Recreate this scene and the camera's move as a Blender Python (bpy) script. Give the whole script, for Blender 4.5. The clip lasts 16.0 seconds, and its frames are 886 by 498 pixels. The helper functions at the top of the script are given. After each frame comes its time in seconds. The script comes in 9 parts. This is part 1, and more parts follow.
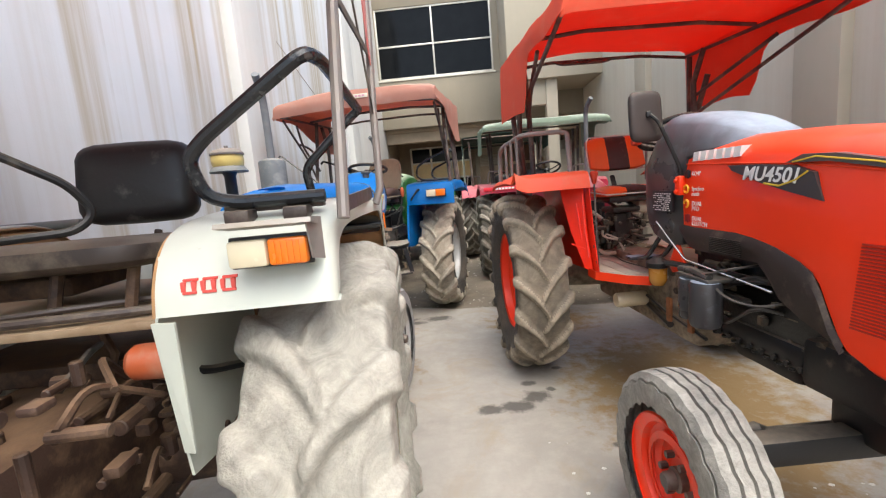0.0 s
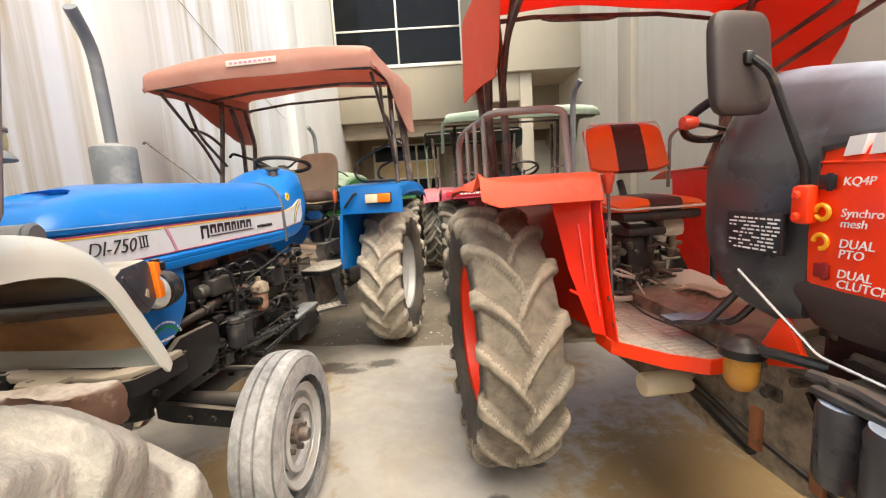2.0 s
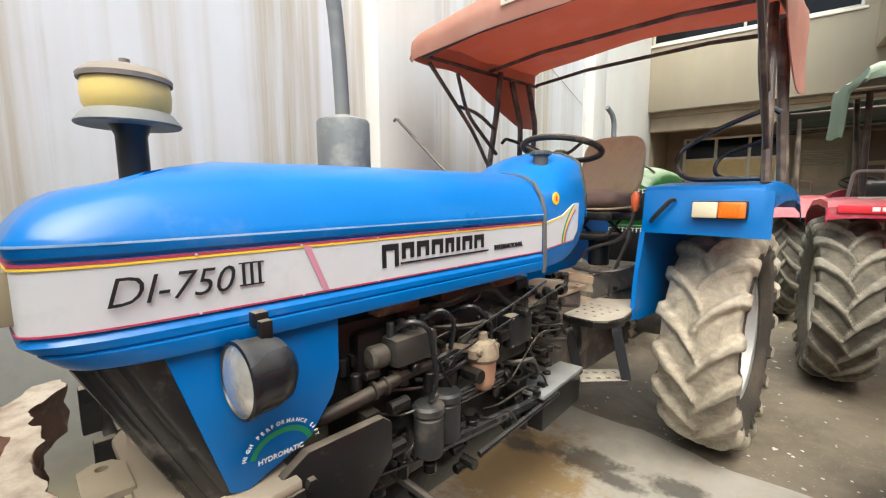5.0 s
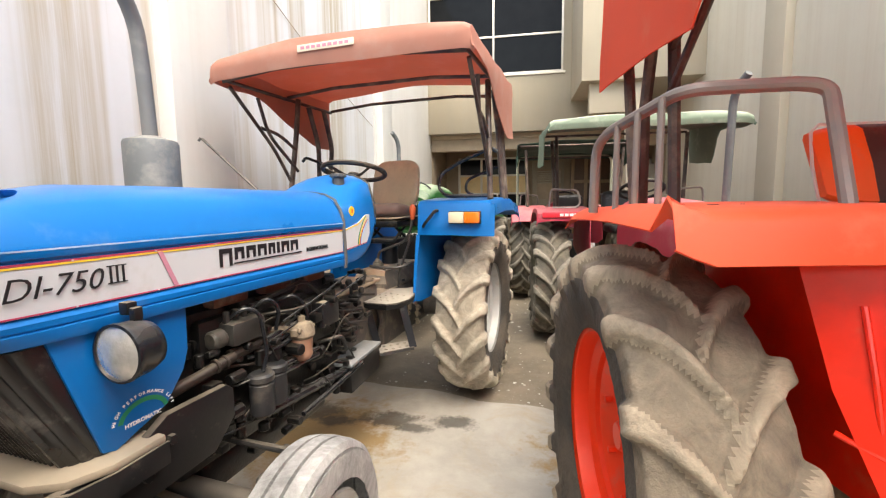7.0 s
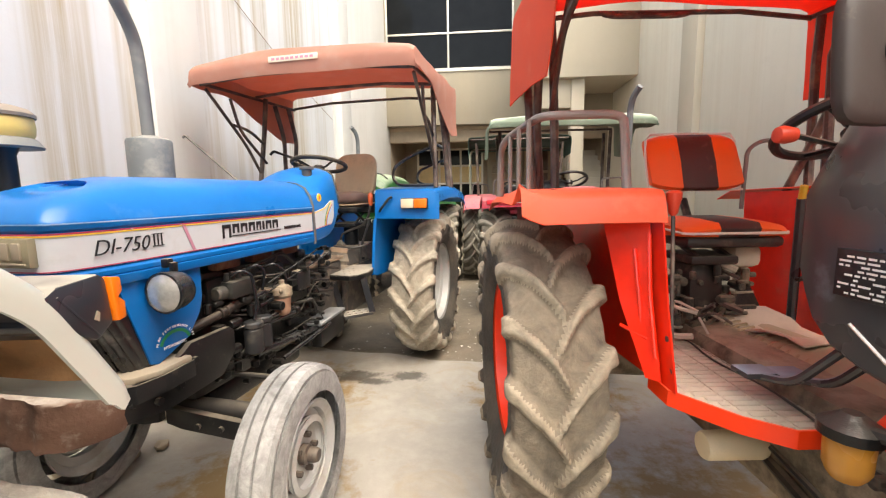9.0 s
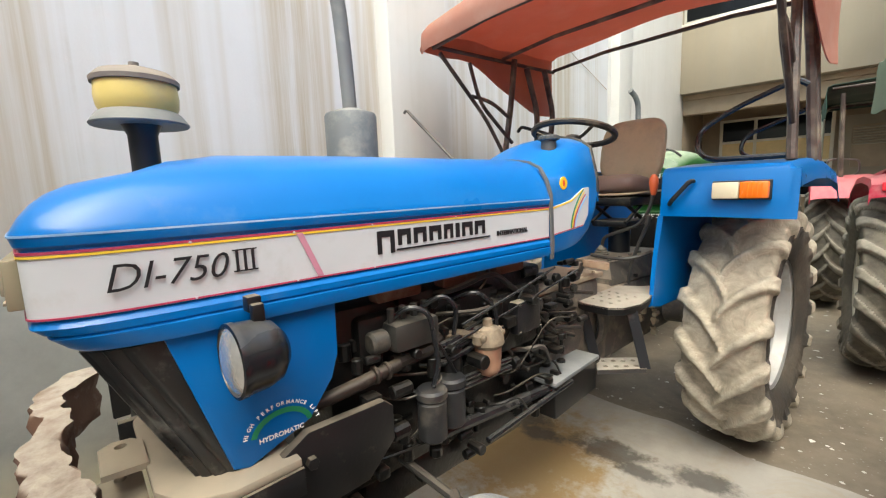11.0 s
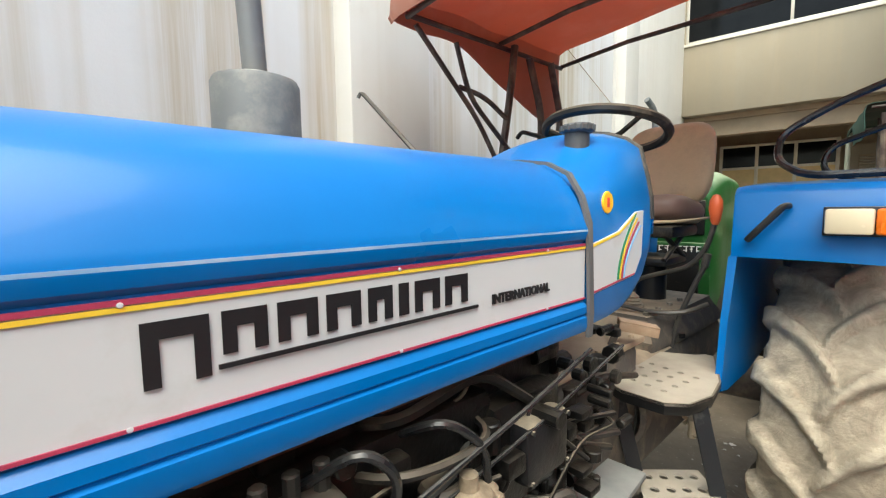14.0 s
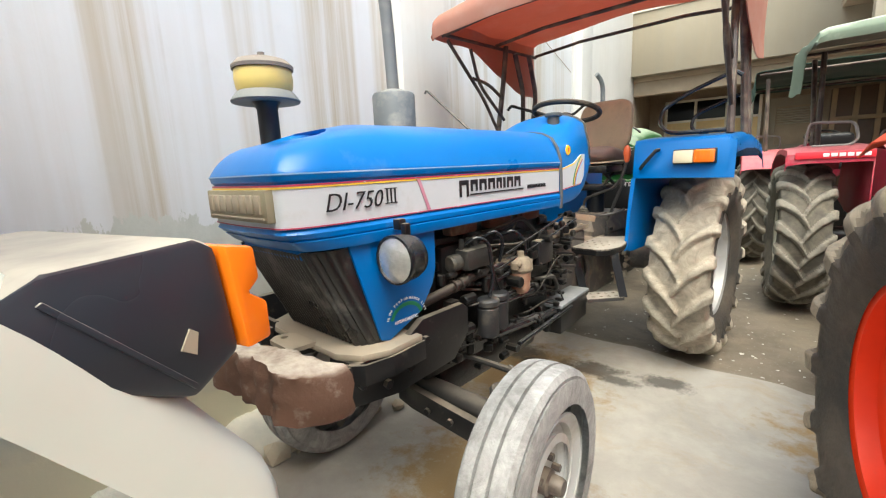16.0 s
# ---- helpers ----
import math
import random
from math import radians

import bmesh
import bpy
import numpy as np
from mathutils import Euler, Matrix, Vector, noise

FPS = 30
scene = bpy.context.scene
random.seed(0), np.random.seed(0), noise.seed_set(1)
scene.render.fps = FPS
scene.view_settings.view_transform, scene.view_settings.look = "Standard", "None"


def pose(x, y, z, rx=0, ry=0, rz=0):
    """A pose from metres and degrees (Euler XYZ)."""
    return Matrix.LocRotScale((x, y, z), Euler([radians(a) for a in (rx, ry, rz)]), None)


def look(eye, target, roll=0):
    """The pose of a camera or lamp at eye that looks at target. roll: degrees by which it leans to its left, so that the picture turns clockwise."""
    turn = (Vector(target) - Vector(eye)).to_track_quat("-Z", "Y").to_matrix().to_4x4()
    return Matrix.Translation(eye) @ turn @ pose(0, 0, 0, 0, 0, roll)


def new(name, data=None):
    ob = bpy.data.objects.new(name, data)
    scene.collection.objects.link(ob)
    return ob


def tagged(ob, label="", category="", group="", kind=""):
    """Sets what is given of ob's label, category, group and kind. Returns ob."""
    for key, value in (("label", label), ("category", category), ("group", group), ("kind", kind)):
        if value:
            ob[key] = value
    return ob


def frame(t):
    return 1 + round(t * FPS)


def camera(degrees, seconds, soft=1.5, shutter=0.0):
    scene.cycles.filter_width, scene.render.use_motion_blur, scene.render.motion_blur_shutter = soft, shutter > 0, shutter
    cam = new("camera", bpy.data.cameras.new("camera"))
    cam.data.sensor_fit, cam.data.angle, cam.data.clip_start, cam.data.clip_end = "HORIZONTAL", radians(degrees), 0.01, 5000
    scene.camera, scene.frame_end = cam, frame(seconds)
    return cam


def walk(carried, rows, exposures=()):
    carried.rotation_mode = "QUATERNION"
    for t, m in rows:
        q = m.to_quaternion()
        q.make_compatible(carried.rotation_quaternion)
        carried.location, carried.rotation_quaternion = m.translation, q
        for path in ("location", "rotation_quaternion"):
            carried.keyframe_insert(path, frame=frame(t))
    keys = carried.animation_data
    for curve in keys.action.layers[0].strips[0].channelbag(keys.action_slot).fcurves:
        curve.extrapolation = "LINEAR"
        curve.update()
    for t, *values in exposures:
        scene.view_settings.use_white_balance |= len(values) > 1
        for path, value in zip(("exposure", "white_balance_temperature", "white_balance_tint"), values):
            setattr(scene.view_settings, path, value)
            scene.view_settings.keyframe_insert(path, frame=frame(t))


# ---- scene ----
cam = camera(92.6, 16.0, soft=1.2)
PATH = [
    (0, (0.247, 0.095, 1.52), (0.134, 2.072, 1.235), -4.8),
    (0.5, (0.264, 0.436, 1.548), (0.386, 2.411, 1.263), -5.9),
    (1, (0.337, 0.762, 1.544), (0.503, 2.736, 1.27), -6.4),
    (1.5, (0.393, 1.032, 1.554), (0.501, 3.009, 1.274), -5.7),
    (2, (0.42, 1.288, 1.535), (0.444, 3.267, 1.244), -3.7),
    (2.5, (0.374, 1.504, 1.537), (0.041, 3.456, 1.257), -3.1),
    (3, (0.331, 1.71, 1.545), (-0.465, 3.529, 1.306), -2.7),
    (3.5, (0.274, 1.88, 1.538), (-0.826, 3.535, 1.31), -1.6),
    (4, (0.18, 2.096, 1.541), (-0.982, 3.707, 1.302), -0.3),
    (4.2, (0.15, 2.206, 1.567), (-0.999, 3.825, 1.329), -0.1),
    (5.3, (0.06, 2.56, 1.545), (-1.115, 4.16, 1.290), -0.4),
    (6.3, (0.049, 2.386, 1.54), (-1.082, 4.016, 1.288), -0.6),
    (6.5, (0.098, 2.283, 1.559), (-0.815, 4.045, 1.312), -0.2),
    (7, (0.287, 2.045, 1.568), (-0.05, 4.004, 1.356), -0.7),
    (7.5, (0.402, 1.707, 1.563), (0.472, 3.693, 1.333), -1.4),
    (8, (0.417, 1.408, 1.543), (0.731, 3.364, 1.271), -1.1),
    (8.5, (0.412, 1.324, 1.545), (0.634, 3.289, 1.246), -0.9),
    (9, (0.451, 1.491, 1.551), (0.29, 3.467, 1.29), -0.9),
    (9.5, (0.359, 1.747, 1.531), (-0.245, 3.636, 1.279), -0.9),
    (10, (0.301, 2.054, 1.565), (-0.673, 3.78, 1.298), -0.7),
    (10.2, (0.278, 2.184, 1.557), (-0.823, 3.83, 1.281), -0.9),
    (12.3, (-0.121, 3.074, 1.512), (-1.458, 4.538, 1.249), -2.6),
    (12.5, (-0.17, 3.173, 1.516), (-1.496, 4.651, 1.278), -2.5),
    (13, (-0.265, 3.44, 1.537), (-1.515, 4.992, 1.361), -1.9),
    (13.5, (-0.277, 3.53, 1.537), (-1.446, 5.147, 1.393), -1.5),
    (14, (-0.259, 3.201, 1.521), (-1.507, 4.753, 1.34), -0.7),
    (14.5, (-0.184, 2.798, 1.532), (-1.496, 4.287, 1.289), -0.2),
    (15, (-0.007, 2.499, 1.494), (-1.295, 3.997, 1.18), -0.4),
    (15.5, (0.073, 2.181, 1.479), (-1.108, 3.762, 1.154), -1.3),
    (16, (0.139, 1.967, 1.47), (-0.972, 3.589, 1.098), -2.7),
]
EXPOSURES = [(0.0, 1.27, 6400, 6), (0.6, 1.25, 6450, 5), (1.2, 1.42, 6450, 2), (2.5, 1.72, 7500, 7), (3.0, 1.62, 6950, 3), (3.5, 1.65, 6560, 0), (4.2, 1.65, 6600, -1), (6.5, 1.68, 6880, 5), (8.0, 1.85, 7300, 7), (9.0, 1.75, 7200, 6), (10.2, 1.6, 6800, 2), (12.5, 1.52, 6700, -2), (14.5, 1.55, 6700, -2), (15.0, 1.67, 6680, -2), (15.5, 1.7, 6720, -2), (16.0, 1.72, 6560, -1)]
walk(cam, [(t, look(eye, target, roll)) for t, eye, target, roll in PATH], EXPOSURES)

# ---- daylight: a bright hazy sky over an open yard ----
world = bpy.data.worlds.new("sky")
scene.world = world
world.use_nodes = True
wn = world.node_tree
sky = wn.nodes.new("ShaderNodeTexSky")
sky.sky_type, sky.sun_disc = 'NISHITA', False
sky.sun_elevation, sky.sun_rotation = radians(62), radians(152)
sky.dust_density, sky.air_density = 4.0, 1.0
wn.links.new(sky.outputs[0], wn.nodes["Background"].inputs[0])
wn.nodes["Background"].inputs[1].default_value = 0.15
sun = new("sun", bpy.data.lights.new("sun", 'SUN'))
sun.data.energy, sun.data.angle, sun.data.color = 1.3, radians(60), (1.0, 0.975, 0.94)
sun.matrix_basis = look((0, 0, 20), (-5.0, 9.4, 0))


# ---- mesh helpers ----
PI = math.pi


def finish(name, bm, mat, smooth=None):
    """A mesh object from a bmesh; smooth: the angle in degrees above which edges stay sharp."""
    bmesh.ops.recalc_face_normals(bm, faces=bm.faces)
    if smooth is not None:
        lim = radians(smooth)
        for f in bm.faces:
            f.smooth = True
        for e in bm.edges:
            if len(e.link_faces) == 2 and e.calc_face_angle(0) > lim:
                e.smooth = False
    me = bpy.data.meshes.new(name)
    bm.to_mesh(me)
    bm.free()
    for m in (mat if isinstance(mat, (list, tuple)) else [mat]):
        me.materials.append(m)
    return new(name, me)


def part(name, bm, mat, parent, label="", smooth=35):
    ob = finish(name, bm, mat, smooth)
    ob.parent = parent
    return tagged(ob, label)


def pieces(name, bm, mat, parent, smooth=35):
    """Each connected piece of a bmesh as a part of its own."""
    seen = set()
    bm.verts.index_update()
    bm.verts.ensure_lookup_table()
    for v in bm.verts:
        if v.index in seen:
            continue
        group, todo = [], [v]
        seen.add(v.index)
        while todo:
            q = todo.pop()
            group.append(q)
            for e in q.link_edges:
                o = e.other_vert(q)
                if o.index not in seen:
                    seen.add(o.index)
                    todo.append(o)
        one, twin = bmesh.new(), {}
        for q in group:
            twin[q.index] = one.verts.new(q.co)
        for f in {f for q in group for f in q.link_faces}:
            one.faces.new([twin[q.index] for q in f.verts])
        part(name, one, mat, parent, smooth=smooth)
    bm.free()


def thing(name, label, category, m=None, group="", kind=""):
    ob = new(name)
    ob.empty_display_size = 0.1
    if m is not None:
        ob.matrix_basis = m
    return tagged(ob, label, category, group, kind)


def solid(name, bm, mat, label, category, m=None, group="", kind="", smooth=35):
    ob = finish(name, bm, mat, smooth)
    if m is not None:
        ob.matrix_basis = m
    return tagged(ob, label, category, group, kind)


def grid_faces(bm, rows, closed_u=False, closed_v=False):
    """Quads over rows of vertices."""
    nu, nv = len(rows), len(rows[0])
    for i in range(nu if closed_u else nu - 1):
        a, b = rows[i], rows[(i + 1) % nu]
        for j in range(nv if closed_v else nv - 1):
            k = (j + 1) % nv
            q = [a[j], a[k], b[k], b[j]]
            u = []
            for v in q:
                if v not in u:
                    u.append(v)
            if len(u) > 2:
                try:
                    bm.faces.new(u)
                except ValueError:
                    pass


def box(bm, x0, x1, y0, y1, z0, z1, bev=0.0, m=None):
    """A box between two corners, bevelled."""
    t = bmesh.new()
    bmesh.ops.create_cube(t, size=1.0)
    for v in t.verts:
        v.co = Vector(((x0 + x1) / 2 + v.co.x * (x1 - x0), (y0 + y1) / 2 + v.co.y * (y1 - y0), (z0 + z1) / 2 + v.co.z * (z1 - z0)))
    if bev > 0:
        b = min(bev, abs(x1 - x0) * 0.45, abs(y1 - y0) * 0.45, abs(z1 - z0) * 0.45)
        bmesh.ops.bevel(t, geom=t.edges[:], offset=b, segments=2, affect='EDGES', profile=0.5)
    merge(bm, t, m)


def merge(bm, t, m=None):
    if m is not None:
        bmesh.ops.transform(t, matrix=m, verts=t.verts)
    me = bpy.data.meshes.new("tmp")
    t.to_mesh(me)
    t.free()
    bm.from_mesh(me)
    bpy.data.meshes.remove(me)


def rounded(pts, r, n=4):
    """A path with its inner corners rounded by about r."""
    P = [Vector(p) for p in pts]
    out = [P[0]]
    for i in range(1, len(P) - 1):
        a, b, c = P[i - 1], P[i], P[i + 1]
        d = min(r, (a - b).length * 0.48, (c - b).length * 0.48)
        s, e = b + (a - b).normalized() * d, b + (c - b).normalized() * d
        for k in range(n + 1):
            f = k / n
            out.append(s * (1 - f) ** 2 + b * 2 * f * (1 - f) + e * f * f)
    out.append(P[-1])
    return out


def tube(bm, pts, r, seg=10, r2=None, closed=False, corner=0.0, cap=True):
    """A round bar along a path; r to r2 along it."""
    P = rounded(pts, corner) if corner > 0 else [Vector(p) for p in pts]
    n = len(P)
    rings, up = [], None
    for i, p in enumerate(P):
        a = P[(i - 1) % n] if (closed or i > 0) else p
        b = P[(i + 1) % n] if (closed or i < n - 1) else p
        d = (b - a)
        d = d.normalized() if d.length > 1e-9 else Vector((0, 0, 1))
        if up is None:
            up = d.orthogonal().normalized()
        up = (up - d * up.dot(d))
        up = up.normalized() if up.length > 1e-6 else d.orthogonal().normalized()
        w = d.cross(up)
        f = i / max(1, n - 1)
        rr = r if r2 is None else r + (r2 - r) * f
        rings.append([bm.verts.new(p + (up * math.cos(2 * PI * k / seg) + w * math.sin(2 * PI * k / seg)) * rr) for k in range(seg)])
    grid_faces(bm, rings, closed, True)
    if cap and not closed:
        bm.faces.new(rings[0])
        bm.faces.new(rings[-1][::-1])


def lathe(bm, prof, seg=32, axis="z", m=None, close=False):
    """Turn a profile of (radius, height) round the z axis, or round x with the height along x."""
    t = bmesh.new()
    rows = []
    for r, h in prof:
        if r < 1e-5:
            v = t.verts.new((0, 0, h))
            rows.append([v] * seg)
        else:
            rows.append([t.verts.new((r * math.cos(2 * PI * k / seg), r * math.sin(2 * PI * k / seg), h)) for k in range(seg)])
    grid_faces(t, rows, close, True)
    if axis == "x":
        bmesh.ops.transform(t, matrix=Matrix(((0, 0, 1, 0), (1, 0, 0, 0), (0, 1, 0, 0), (0, 0, 0, 1))), verts=t.verts)
    elif axis == "y":
        bmesh.ops.transform(t, matrix=Matrix(((1, 0, 0, 0), (0, 0, 1, 0), (0, -1, 0, 0), (0, 0, 0, 1))), verts=t.verts)
    merge(bm, t, m)


def cyl(bm, c, r, h, axis="z", seg=16, bev=0.004, r2=None):
    """A cylinder with its ends rounded, from c along the axis by h."""
    r2 = r if r2 is None else r2
    b = min(bev, r * 0.4, r2 * 0.4, abs(h) * 0.4)
    s = 1 if h > 0 else -1
    lathe(bm, [(0, 0), (r - b, 0), (r, b * s), (r2, h - b * s), (r2 - b, h), (0, h)], seg, axis, Matrix.Translation(c))


def bolt(bm, c, r, h, axis="x"):
    cyl(bm, c, r, h, axis, 6, 0.001)


def loft(bm, sections, cap=True, closed=True):
    rows = [[bm.verts.new(p) for p in s] for s in sections]
    grid_faces(bm, rows, False, closed)
    if cap:
        for r in (rows[0], rows[-1][::-1]):
            if len(set(r)) > 2:
                try:
                    bm.faces.new(r)
                except ValueError:
                    pass
    return rows


def sheet(bm, rows, t, m=None):
    """A curved plate of thickness t over rows of points (a grid)."""
    s = bmesh.new()
    V = [[s.verts.new(p) for p in r] for r in rows]
    grid_faces(s, V)
    bmesh.ops.recalc_face_normals(s, faces=s.faces)
    s.normal_update()
    top = list(s.verts)
    nrm = [v.normal.copy() for v in top]
    faces = list(s.faces)
    low = {v: s.verts.new(v.co - n * t) for v, n in zip(top, nrm)}
    edge = [e for e in s.edges if len(e.link_faces) == 1]
    for f in faces:
        s.faces.new([low[v] for v in f.verts][::-1])
    for e in edge:
        a, b = e.verts
        try:
            s.faces.new([a, b, low[b], low[a]])
        except ValueError:
            pass
    merge(bm, s, m)


def extrude_poly(bm, pts, axis, a, b, bev=0.0):
    """A flat outline pulled along an axis from a to b. Outline: (y, z) for x, (x, z) for y, (x, y) for z."""
    t = bmesh.new()
    def at(p, h):
        return {"x": (h, p[0], p[1]), "y": (p[0], h, p[1]), "z": (p[0], p[1], h)}[axis]
    lo = [t.verts.new(at(p, a)) for p in pts]
    hi = [t.verts.new(at(p, b)) for p in pts]
    t.faces.new(lo)
    t.faces.new(hi[::-1])
    n = len(pts)
    for i in range(n):
        t.faces.new([lo[i], hi[i], hi[(i + 1) % n], lo[(i + 1) % n]])
    bmesh.ops.recalc_face_normals(t, faces=t.faces)
    if bev > 0:
        bmesh.ops.bevel(t, geom=t.edges[:], offset=bev, segments=2, affect='EDGES', profile=0.5)
    merge(bm, t)


def holed_plate(bm, outline, holes, thick, m):
    """A plate with round holes through it. Outline in its own plane, holes as (x, y, r)."""
    cu = bpy.data.curves.new("tmp", 'CURVE')
    cu.dimensions, cu.fill_mode, cu.extrude = '2D', 'BOTH', thick / 2
    loops = [outline] + [[(x + r * math.cos(2 * PI * k / 14), y + r * math.sin(2 * PI * k / 14)) for k in range(14)] for x, y, r in holes]
    for lp in loops:
        sp = cu.splines.new('POLY')
        sp.points.add(len(lp) - 1)
        for q, p in zip(sp.points, lp):
            q.co = (p[0], p[1], 0, 1)
        sp.use_cyclic_u = True
    ob = bpy.data.objects.new("tmp", cu)
    me = bpy.data.meshes.new_from_object(ob)
    me.transform(m)
    bm.from_mesh(me)
    bpy.data.objects.remove(ob)
    bpy.data.meshes.remove(me)
    bpy.data.curves.remove(cu)


def letters(bm, text, size, depth, m, shear=0.0, bold=0.0, spacing=1.0):
    """Raised characters in the built-in font, in the plane of m, from its origin to the right."""
    cu = bpy.data.curves.new("tmp", 'FONT')
    cu.body, cu.size, cu.extrude, cu.shear, cu.offset, cu.space_character = text, size, depth, shear, bold, spacing
    cu.resolution_u = 3
    ob = bpy.data.objects.new("tmp", cu)
    me = bpy.data.meshes.new_from_object(ob)
    me.transform(m)
    bm.from_mesh(me)
    bpy.data.objects.remove(ob)
    bpy.data.meshes.remove(me)
    bpy.data.curves.remove(cu)


# ---- materials ----
def noise_node(nt, scale, detail=5, rough=0.6, stretch=None, coord="Object", distort=0.0):
    tc = nt.nodes.new("ShaderNodeTexCoord")
    mp = nt.nodes.new("ShaderNodeMapping")
    if stretch:
        mp.inputs["Scale"].default_value = stretch
    nt.links.new(tc.outputs[coord], mp.inputs[0])
    n = nt.nodes.new("ShaderNodeTexNoise")
    n.inputs["Scale"].default_value, n.inputs["Detail"].default_value, n.inputs["Roughness"].default_value = scale, detail, rough
    n.inputs["Distortion"].default_value = distort
    nt.links.new(mp.outputs[0], n.inputs["Vector"])
    return n


def ramp(nt, src, a, b, ca=(0, 0, 0), cb=(1, 1, 1)):
    r = nt.nodes.new("ShaderNodeValToRGB")
    r.color_ramp.elements[0].position, r.color_ramp.elements[1].position = a, b
    r.color_ramp.elements[0].color, r.color_ramp.elements[1].color = (*ca, 1), (*cb, 1)
    nt.links.new(src, r.inputs[0])
    return r.outputs[0]


def mix(nt, fac, a, b):
    m = nt.nodes.new("ShaderNodeMix")
    m.data_type = 'RGBA'
    for sock, v in ((m.inputs[0], fac), (m.inputs[6], a), (m.inputs[7], b)):
        if isinstance(v, bpy.types.NodeSocket):
            nt.links.new(v, sock)
        elif isinstance(v, (int, float)):
            sock.default_value = v
        else:
            sock.default_value = (*v, 1)
    return m.outputs[2]


def times(nt, a, k):
    m = nt.nodes.new("ShaderNodeMath")
    m.operation = 'MULTIPLY'
    for s, v in zip(m.inputs, (a, k)):
        if isinstance(v, bpy.types.NodeSocket):
            nt.links.new(v, s)
        else:
            s.default_value = v
    return m.outputs[0]


def bump(nt, bsdf, src, strength, dist=0.01):
    b = nt.nodes.new("ShaderNodeBump")
    b.inputs["Strength"].default_value, b.inputs["Distance"].default_value = strength, dist
    nt.links.new(src, b.inputs["Height"])
    nt.links.new(b.outputs[0], bsdf.inputs["Normal"])


def up_facing(nt, a=0.35, b=0.95):
    """1 where a surface looks up: dust settles there, and the cowl's painted sky sheen lies there."""
    g = nt.nodes.new("ShaderNodeNewGeometry")
    s = nt.nodes.new("ShaderNodeSeparateXYZ")
    nt.links.new(g.outputs["Normal"], s.inputs[0])
    return ramp(nt, s.outputs[2], a, b)


def surface(name, base, rough=0.5, metal=0.0, dust=None, dust_amt=0.0, dust_scale=6, var=0.12, var_scale=3, fine=60, bumpy=0.1,
            top_dust=0.0, spot=None, spot_amt=0.0, spot_scale=9, coat=0.0, spec=0.5, gloss_var=0.15, through_light=None, through_amt=0.0):
    """Paint, rubber, steel or cloth: a base colour with tonal drift, dust (on the cowl a painted sheen), spots of wear
    and fine relief.
    """
    mt = bpy.data.materials.new(name)
    mt.use_nodes = True
    nt = mt.node_tree
    bs = nt.nodes["Principled BSDF"]
    big = noise_node(nt, var_scale, 4)
    small = noise_node(nt, fine, 3)
    lo, hi = tuple(c * (1 - var) for c in base), tuple(min(1, c * (1 + var)) for c in base)
    col = mix(nt, ramp(nt, big.outputs[0], 0.3, 0.7), lo, hi)
    if spot and spot_amt > 0:
        sp = noise_node(nt, spot_scale, 7, 0.7)
        col = mix(nt, ramp(nt, sp.outputs[0], 0.72 - spot_amt * 0.4, 0.8 - spot_amt * 0.3), col, spot)
    r_src = ramp(nt, big.outputs[0], 0.3, 0.7, (rough - gloss_var * rough,) * 3, (min(1, rough + gloss_var * rough),) * 3)
    if dust and (dust_amt > 0 or top_dust > 0):
        dn = noise_node(nt, dust_scale, 6, 0.65)
        f = ramp(nt, dn.outputs[0], 0.62 - dust_amt * 0.45, 0.78 - dust_amt * 0.3)
        f = times(nt, f, min(1.0, 0.35 + dust_amt * 0.6)) if dust_amt > 0 else times(nt, f, 0.0)
        if top_dust > 0:
            mx = nt.nodes.new("ShaderNodeMath")
            mx.operation = 'MAXIMUM'
            nt.links.new(f, mx.inputs[0])
            nt.links.new(times(nt, times(nt, up_facing(nt), top_dust), ramp(nt, dn.outputs[0], 0.15, 0.6)), mx.inputs[1])
            f = mx.outputs[0]
        col = mix(nt, f, col, dust)
        r_src = mix(nt, f, r_src, (0.85, 0.85, 0.85))
    nt.links.new(col, bs.inputs["Base Color"])
    nt.links.new(r_src, bs.inputs["Roughness"])
    bs.inputs["Metallic"].default_value = metal
    bs.inputs["Coat Weight"].default_value = coat
    bs.inputs["Coat Roughness"].default_value = 0.08
    bs.inputs["Specular IOR Level"].default_value = spec
    if bumpy > 0:
        bump(nt, bs, small.outputs[0], bumpy, 0.004)
    if through_light:
        tr = nt.nodes.new("ShaderNodeBsdfTranslucent")
        tr.inputs[0].default_value = (*through_light, 1)
        ms = nt.nodes.new("ShaderNodeMixShader")
        ms.inputs[0].default_value = through_amt
        nt.links.new(bs.outputs[0], ms.inputs[1])
        nt.links.new(tr.outputs[0], ms.inputs[2])
        nt.links.new(ms.outputs[0], nt.nodes["Material Output"].inputs[0])
    return mt


DUST = (0.34, 0.28, 0.205)
GREYDUST = (0.36, 0.34, 0.30)


